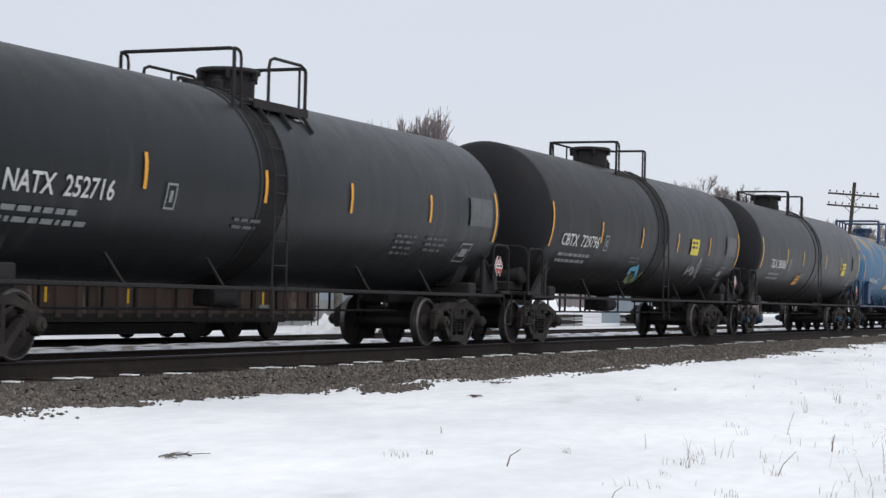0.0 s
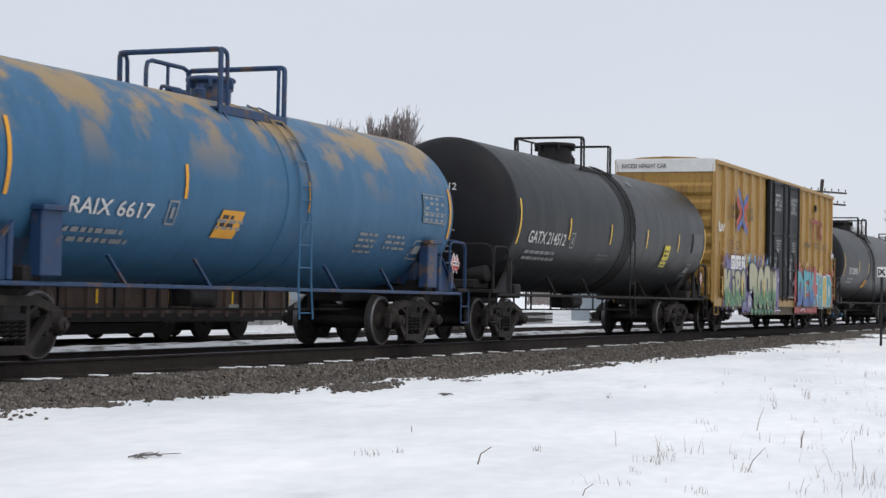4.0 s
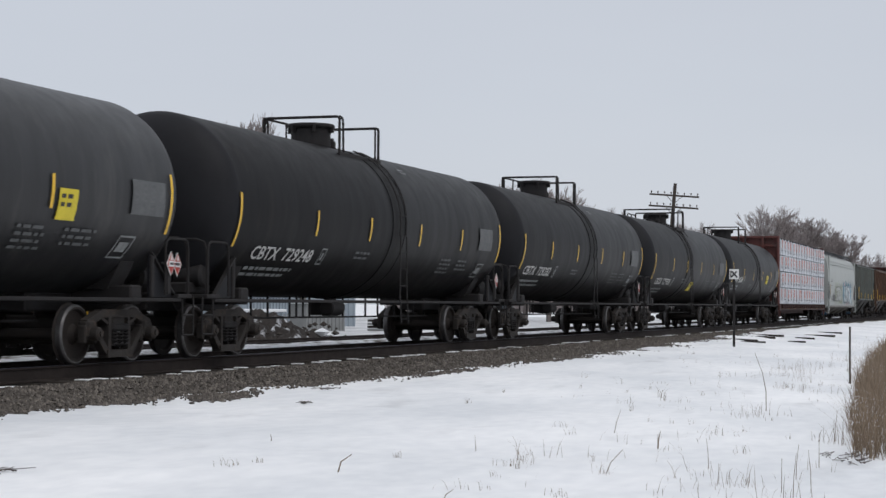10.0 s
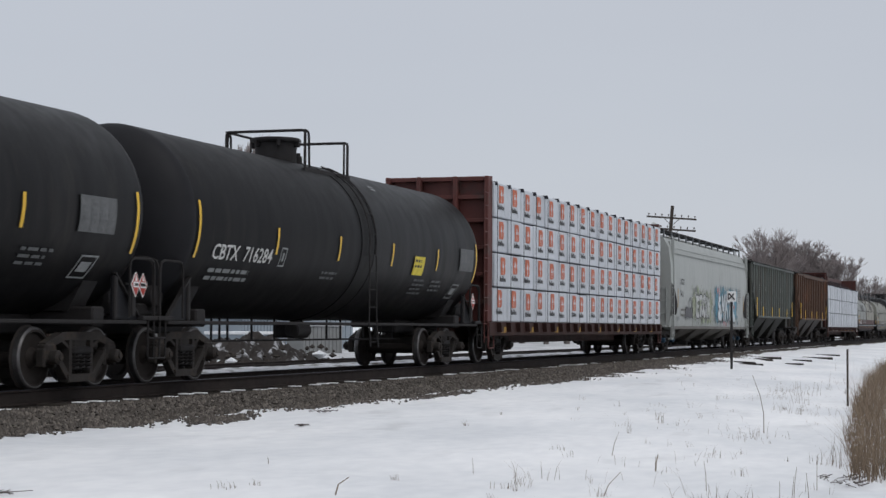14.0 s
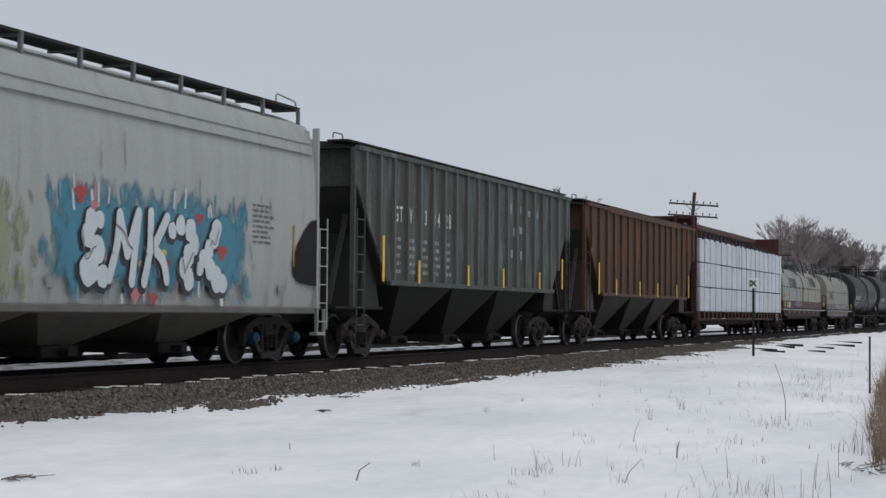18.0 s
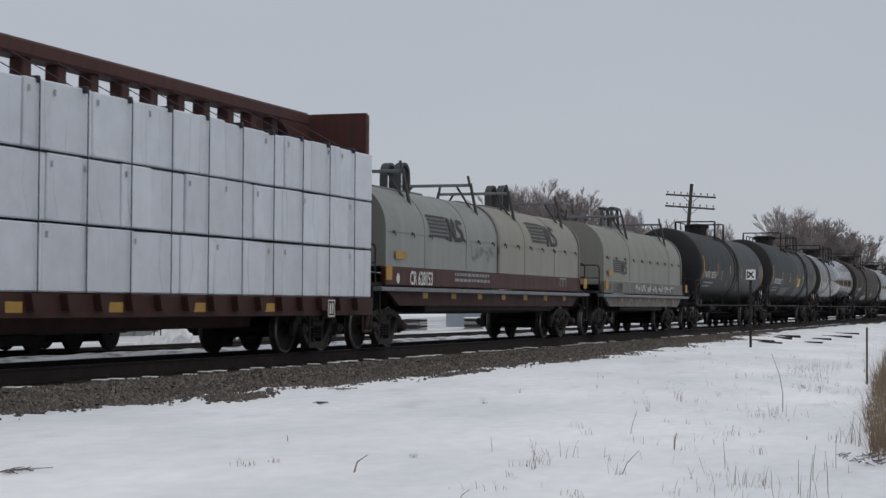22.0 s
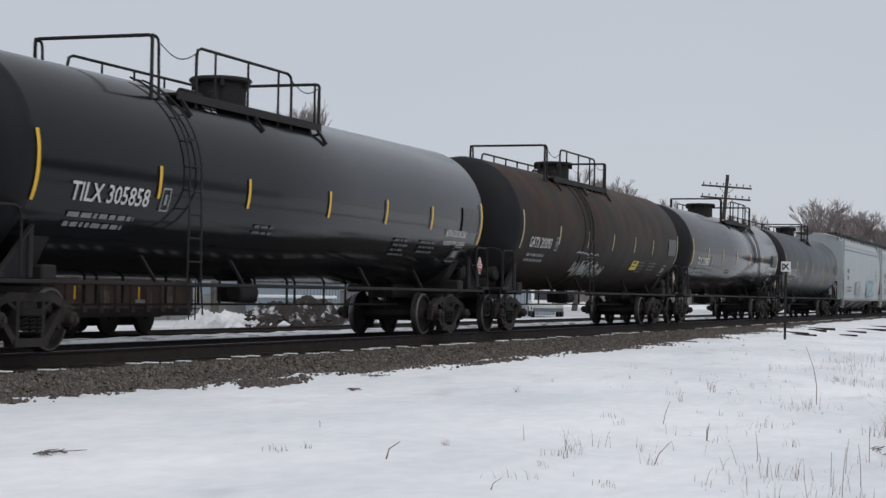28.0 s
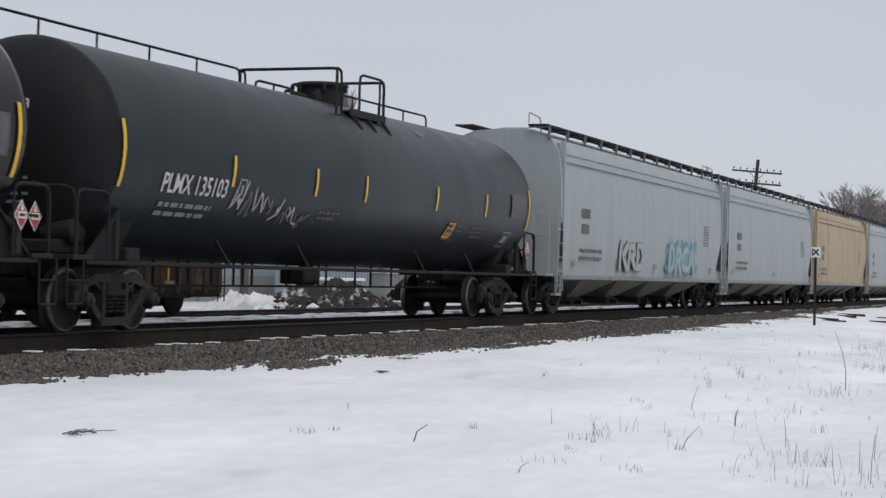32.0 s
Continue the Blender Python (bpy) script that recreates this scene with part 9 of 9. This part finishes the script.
scribble(c, RB, -h + 0.3, -h + 0.95, 3.0, 3.4, flat_side(-w - 0.03), GRAF["pale"], 5, 0.05)
scribble(c, RB, h - 0.6, h - 0.15, 2.6, 3.0, flat_side(-w - 0.03), GRAF["pale"], 4, 0.05)
T280 = dict(letter_at=1.22, letter_z=2.32, letter_s=0.98, r=1.53, zc=2.71, braces=0, bars=(0.12, 3.47, 5.86, 9.38, 12.12, None), plates=(("orange", 5.05, 1.80, 0.68, 0.38), ("lemon", 12.30, 2.33, 0.52, 0.45)))
tank_car("tank_car", "black tank car with white lettering", *ends(6), M["tank_charcoal"], "TILX", "280898", seed=7, **T280)
tank_car("tank_car", "black tank car with white lettering", *ends(7), M["tank_charcoal"], "TILX", "280806", seed=9, **T280)
CB = dict(letter_at=0.92, letter_z=1.83, letter_s=1.22, end_z=2.38, braces=0, panel=0.55, bars=(0.0, 3.52, 6.42, 9.58, 12.62, None))
tank_car("tank_car", "black tank car with white lettering", *ends(8), M["tank_jet"], "CBTX", "729248", top="fore", seed=10, **CB)
tank_car("tank_car", "black tank car with white lettering", *ends(9), M["tank_jet"], "CBTX", "729282", top="fore", seed=11, **dict(CB, letter_at=0.52, letter_z=1.88, bars=(0.0, 2.92, 5.95, 9.15, 12.25, None)))
tank_car("tank_car", "black tank car with white lettering", *ends(10), M["tank_jet"], "CBTX", "727908", plates=(("lemon", 8.05, 1.68, 0.66, 0.42),), seed=13, **CB)
tank_car("tank_car", "black tank car with white lettering", *ends(11), M["tank_jet"], "CBTX", "716284", top="fore", braces=0, letter_at=0.75, letter_z=2.2, plates=(("lemon", 11.0, 2.3, 0.7, 0.42),), seed=14)
c, h, w = lumber_car("lumber_car", "red centre-beam flat car stacked with printed white lumber bundles", *ends(12), 4, 4.70, "wrap", True, M["oxide"], 15, chord=4.85)
c, h, w = curved_hopper("hopper_car", "pale grey covered hopper with spray paint on its side", *ends(13), M["hop_grey"], M["hop_grey_dark"], "NCIX", "7411")
RC = random.Random(21)
spray_cloud(c, h - 15.6, h - 9.9, 1.02, 2.75, -w - 0.008, MIST["lime"])
spray_cloud(c, h - 10.0, h - 3.0, 1.02, 2.95, -w - 0.008, MIST["teal"])
block_letters(c, RC, h - 14.45, (0.80, 0.84, 0.84, 0.82), 1.36, 2.34, -w - 0.012, "ERON", (GRAF["silver"],), GRAF["black"], line=0.055, shadow=(-0.06, -0.06), eye=GRAF["lime"])
PX, PW, PZ, PH = h - 8.95, 4.75, 1.30, 1.14
for stroke in (((.08, .80, .19), (.13, .83, .14), (.06, .62, .19), (.12, .44, .22), (.07, .20, .26), (.15, .12, .18)), ((.60, .78, .14), (.66, .86, .17), (.73, .80, .20), (.76, .62, .18), (.72, .46, .18), (.69, .28, .20), (.72, .12, .19)),
               ((.93, .86, .18), (.91, .72, .18), (.87, .56, .17), (.83, .42, .16), (.88, .28, .19), (.93, .14, .22), (.98, .08, .16), (.80, .28, .13))):
    bubble_chain(c, RC, [(PX + u * PW, PZ + v * PH, r) for u, v, r in stroke], -w - 0.014, GRAF["pale"], GRAF["black"])
for k, stroke in enumerate((((.19, .10), (.24, .55), (.25, .92)), ((.25, .92), (.30, .42)), ((.30, .42), (.37, .96)), ((.37, .96), (.35, .50), (.33, .06)), ((.45, .98), (.45, .50), (.41, .06)), ((.56, .94), (.47, .52)), ((.47, .52), (.54, .36), (.56, .10)))):
    line = [(PX + u * PW, PZ + v * PH) for u, v in stroke]
    for grow, m, y, dx in ((0.30, GRAF["black"], 0.013 + 0.001 * k, 0.04), (0.19, GRAF["pale"], 0.030 + 0.001 * k, 0.0)):
        vs, fs = ribbon([(a - dx, b - dx) for a, b in line], grow)
        part("spray_line", Shape().add([(a, -w - y - q, b) for a, b, q in vs], fs), m, c)
for u, v, r, kind in ((.02, 1.12, .16, "crimson"), (.10, 1.0, .10, "pink"), (.20, .30, .14, "pink"), (.56, .30, .13, "crimson"), (.80, .98, .12, "crimson"), (.98, .52, .16, "crimson"), (.40, .28, .10, "gold"), (.36, -.12, .14, "pink"), (.48, -.16, .12, "crimson"), (.55, .46, .08, "gold")):
    flat_patch(c, [(PX + u * PW + r * (1.0 + 0.5 * math.sin(3 * q)) * math.cos(q), PZ + v * PH + r * 0.8 * math.sin(q)) for q in (math.pi * 2 * i / 14 for i in range(14))], -w - 0.013, GRAF[kind])
drips(c, RC, h - 15.2, h - 10.2, 1.22, 2.50, -w - 0.011, [GRAF["lime"], GRAF["lime_mist"], GRAF["grey"]], 46, 0.05)
drips(c, RC, h - 9.6, h - 3.4, 1.22, 2.60, -w - 0.011, [GRAF["teal_mist"], GRAF["pale"], GRAF["pink"], GRAF["grey"]], 34, 0.05)
for k in range(7):
    scribble(c, RC, h - 14.5 + 0.45 * k, h - 14.1 + 0.45 * k, 1.42, 2.3, flat_side(-w - 0.036), GRAF["black" if k % 2 else "lime"], 1, 0.045)
for k in range(9):
    scribble(c, RC, h - 8.8 + 0.5 * k, h - 8.5 + 0.5 * k, 1.45, 2.3, flat_side(-w - 0.046), GRAF["grey"], 1, 0.022)
for k in range(7):
    scribble(c, RC, h - 14.4 + 0.45 * k, h - 14.1 + 0.45 * k, 1.45, 2.25, flat_side(-w - 0.034), GRAF["grey"], 1, 0.025)
spray_cloud(c, h - 16.9, h - 15.0, 1.25, 1.9, -w - 0.010, MIST["dark"])
mark("spray_tag", ribbon([(h - 16.0, 1.45), (h - 15.95, 2.0), (h - 15.65, 2.2), (h - 15.35, 2.0), (h - 15.4, 1.6)], 0.09), flat_side(-w - 0.014), GRAF["grey"], c)
ribbed_hopper("hopper_car", "weathered blue-green ribbed covered hopper", *ends(14), M["hop_green"], M["hop_green_dark"], "GTW", "138428",
              [(1.4, 2.05, 0.95), (3.6, 1.82, 0.5), (7.05, 1.82, 0.48), (9.89, 1.82, 0.48), (13.22, 1.82, 0.45), (15.54, 2.05, 0.85)], seed=16)
ribbed_hopper("hopper_car", "rust-brown ribbed covered hopper", *ends(15), M["hop_brown"], M["hop_brown_dark"], "", "",
              [(1.38, 2.03, 0.95), (3.67, 1.8, 0.5), (7.07, 1.8, 0.48), (9.9, 1.8, 0.48), (13.26, 1.8, 0.48), (15.51, 2.0, 0.85)], ribs=17, top_plate=True, seed=17)
c, h, w = lumber_car("lumber_car", "dark red centre-beam flat car stacked with white-wrapped lumber", *ends(16), 3, 4.02, "wrap", False, M["oxide_deep"], 18, chord=4.87)
mark("lettering", glyphs("GTW", 0.26), flat_side(-w - 0.048), M["letter"], c, at=(-h + 2.7, 0.78))
mark("lettering", glyphs("623280", 0.24), flat_side(-w - 0.048), M["letter"], c, at=(-h + 4.9, 0.78))
sq = [(-0.17, 0.17, 0.30, 0.325), (-0.17, 0.17, 0.0, 0.025), (-0.17, -0.145, 0.025, 0.30), (0.145, 0.17, 0.025, 0.30), (-0.09, -0.02, 0.06, 0.26), (0.03, 0.09, 0.06, 0.26)]
mark("stencil_box", rects([(h - 2.1 + a, h - 2.1 + b, 0.70 + d, 0.70 + e) for a, b, d, e in sq]), flat_side(-w - 0.170), M["letter"], c, "white outlined stencil square")
part("stencil_plate", Shape().box(h - 2.29, h - 1.91, -w - 0.165, -w - 0.04, 0.69, 1.04, 0.005), M["oxide_dark"], c)
coil_car("coil_car", "brown coil steel car under two pale arched hoods", *ends(17), True)
coil_car("coil_car", "grey coil steel car under one pale arched hood", *ends(18), False)
tank_car("tank_car", "dark grey-green tank car with white lettering", *ends(19), M["tank_green_deep"], "NATX", "252756", r=1.48, zc=2.60, top="fore", letter_at=0.62, bars=(0.3, 3.44, 6.49, 9.54, 12.59, None), bar_mat="orange", seed=20)
c, h, p = tank_car("tank_car", "dark green-black tank car with painted-out patches", *ends(20), M["tank_green_deep"], "GATX", "203152", top="long_back", top_at=0.59, letter_at=0.75, bars=(0.1, 3.4, 6.3, 9.1, 11.6, 14.0, None), plates=(("lemon", 9.6, 2.25, 0.7, 0.45),), seed=22)
for a, b in ((3.6, 6.0), (8.9, 10.6), (12.8, 14.4)):
    mark("paint_patch", rects([(a, b, 1.45, 1.95)]), p, M["letter_faint"], c, "pale painted-out patch", lean=0.2)
c, h, p = tank_car("tank_car", "glossy black tank car with white lettering", *ends(21), M["tank_gloss"], "TILX", "305858", r=1.52, zc=2.71, top="long", top_at=0.388, ladder_at=0.237, letter_at=0.95, bars=(0.05, 3.35, 6.35, 9.68, 12.5, 15.09, None), seed=23)
GAS = [(c, h, p)]
c, h, p = tank_car("tank_car", "dark brown rust-streaked tank car with sprayed tags", *ends(22), M["tank_rust"], "GATX", "203093", top="long", bar_mat="cream", letter_h=0.27, letter_s=0.85, top_at=0.392, letter_at=0.80, bars=(0.1, 3.35, 6.21, 8.96, 11.6, 14.0, None), plates=(("lemon", 11.9, 1.85, 0.75, 0.32),), seed=24, ladder_at=0.36)
RGT = random.Random(40)
for k in range(9):
    scribble(c, RGT, 5.6 + k * 0.36, 6.02 + k * 0.36, 1.28, 1.88, p, GRAF["grey" if k % 3 == 1 else "silver"], 3, 0.075)
scribble(c, RGT, 5.4, 7.6, 2.02, 2.16, p, GRAF["silver"], 5, 0.03)
c, h, p = tank_car("tank_car", "glossy black tank car with white lettering", *ends(23), M["tank_gloss"], "TILX", "305862", r=1.52, zc=2.71, top="long_back", top_at=0.609, ladder_at=0.72, letter_at=0.95, bars=(0.1, 2.79, 5.64, 8.46, 11.47, 14.34, None), seed=25)
GAS.append((c, h, p))
c, h, p = tank_car("tank_car", "slate-grey tank car with sprayed tag and crown railing", *ends(24), M["tank_slate"], "PLMX", "135103", r=1.52, zc=2.69, top="short", top_at=0.52, ladder_at=0.60, letter_at=1.2, letter_z=2.2, letter_h=0.30, letter_s=0.85, bars=(0.03, 3.36, 6.44, 8.61, 12.27, 15.28, None), plates=(("orange", 12.75, 1.85, 0.42, 0.36),), seed=26, rails=1, climb=False)
RPL = random.Random(2)
for k in range(8):
    scribble(c, RPL, 3.5 + k * 0.36, 3.85 + k * 0.36, 1.75 - 0.02 * k, 2.35 - 0.05 * k, p, GRAF["grey" if k % 2 else "silver"], 2, 0.035)
for car_, half_, put_ in GAS:
    for tx, hh, z in (("NON-ODORIZED", 0.15, 2.16), ("LIQUEFIED PETROLEUM GAS", 0.10, 1.97)):
        mark("lettering", glyphs(tx, hh, 0.80), put_, M["letter"], car_, "white stencilled warning words", at=(2 * half_ - 2.35, z))
for k, (m, d) in enumerate((("hop_pale", "hop_low"), ("hop_pale", "hop_low"), ("hop_tan", "hop_low"), ("hop_pale", "hop_low"))):
    c, h, w = curved_hopper("hopper_car", ("pale grey covered hopper with faint spray paint", "clean pale grey covered hopper", "faded tan steel covered hopper", "plain pale grey covered hopper")[k], *ends(25 + k), M[m], M[d], "", "", seed=30 + k)
    if k == 0:
        spray_piece(c, random.Random(5), -h + 5.6, -h + 8.4, 1.15, 2.0, -w, "KRD", M["hop_pale"], GRAF["grey"], 0.012, fat=0.24, rim=0.07, rounded=False)
        spray_cloud(c, -h + 10.9, -h + 15.5, 1.0, 2.3, -w - 0.008, MIST["pale_teal"])
        spray_piece(c, random.Random(6), -h + 11.4, -h + 15.0, 1.15, 2.1, -w, "DRCA", M["hop_pale"], GRAF["teal_mist"], 0.012, fat=0.22, rim=0.10)


# ---- ties and other single pieces of the track ----
def tie_mesh(seed):
    rng = random.Random(seed)
    e = rng.uniform(-0.04, 0.04)
    return mesh_of("tie", Shape().box(-0.115, 0.115, -1.32 + e, 1.32 + e, -0.42, -0.218, 0.015), M["wood_tie"])


TIE = [tie_mesh(k) for k in range(5)]
cap = mesh_of("tie_snow", Shape().box(-0.10, 0.08, -1.335, -1.12, -0.22, -0.200, 0.008), M["snow"])
RT = random.Random(44)
for i in range(240):
    x = 10 + i * 0.5 + RT.uniform(-0.04, 0.04)
    t = part("tie", TIE[i % 5], None, track, at=pose(x, RT.uniform(-0.04, 0.04), RT.uniform(-0.02, 0.012), 0, 0, RT.uniform(-1.5, 1.5)))
    if RT.random() < 0.55:
        part("tie_snow", cap, None, t, "strip of snow on the tie's end")
rest = Shape()
for i in range(160):
    for x in (10 - 0.5 * (i + 1), 130 + 0.5 * i):
        rest.box(x - 0.115, x + 0.115, -1.32, 1.32, -0.42, -0.218)
o = part("ties", rest, M["wood_tie"], track, "wooden ties farther off")
tagged(o, kind="stuff")


# ---- what moves ----
def motions():
    for car in CARS:
        s = car["train_place"]
        del car["train_place"]
        walk(car, [(t, pose(s - run(t), 0, 0)) for t in range(33)])
    first = WHEELS[0]
    walk(first, [(k / FPS, pose(0, 0, 0, 0, -math.degrees(run(k / FPS) / 0.457) % 360.0, 0)) for k in range(32 * FPS + 1)])
    for w in WHEELS[1:]:
        keys = w.animation_data_create()
        w.rotation_mode = "QUATERNION"
        keys.action = first.animation_data.action
        keys.action_slot = first.animation_data.action_slot


motions()
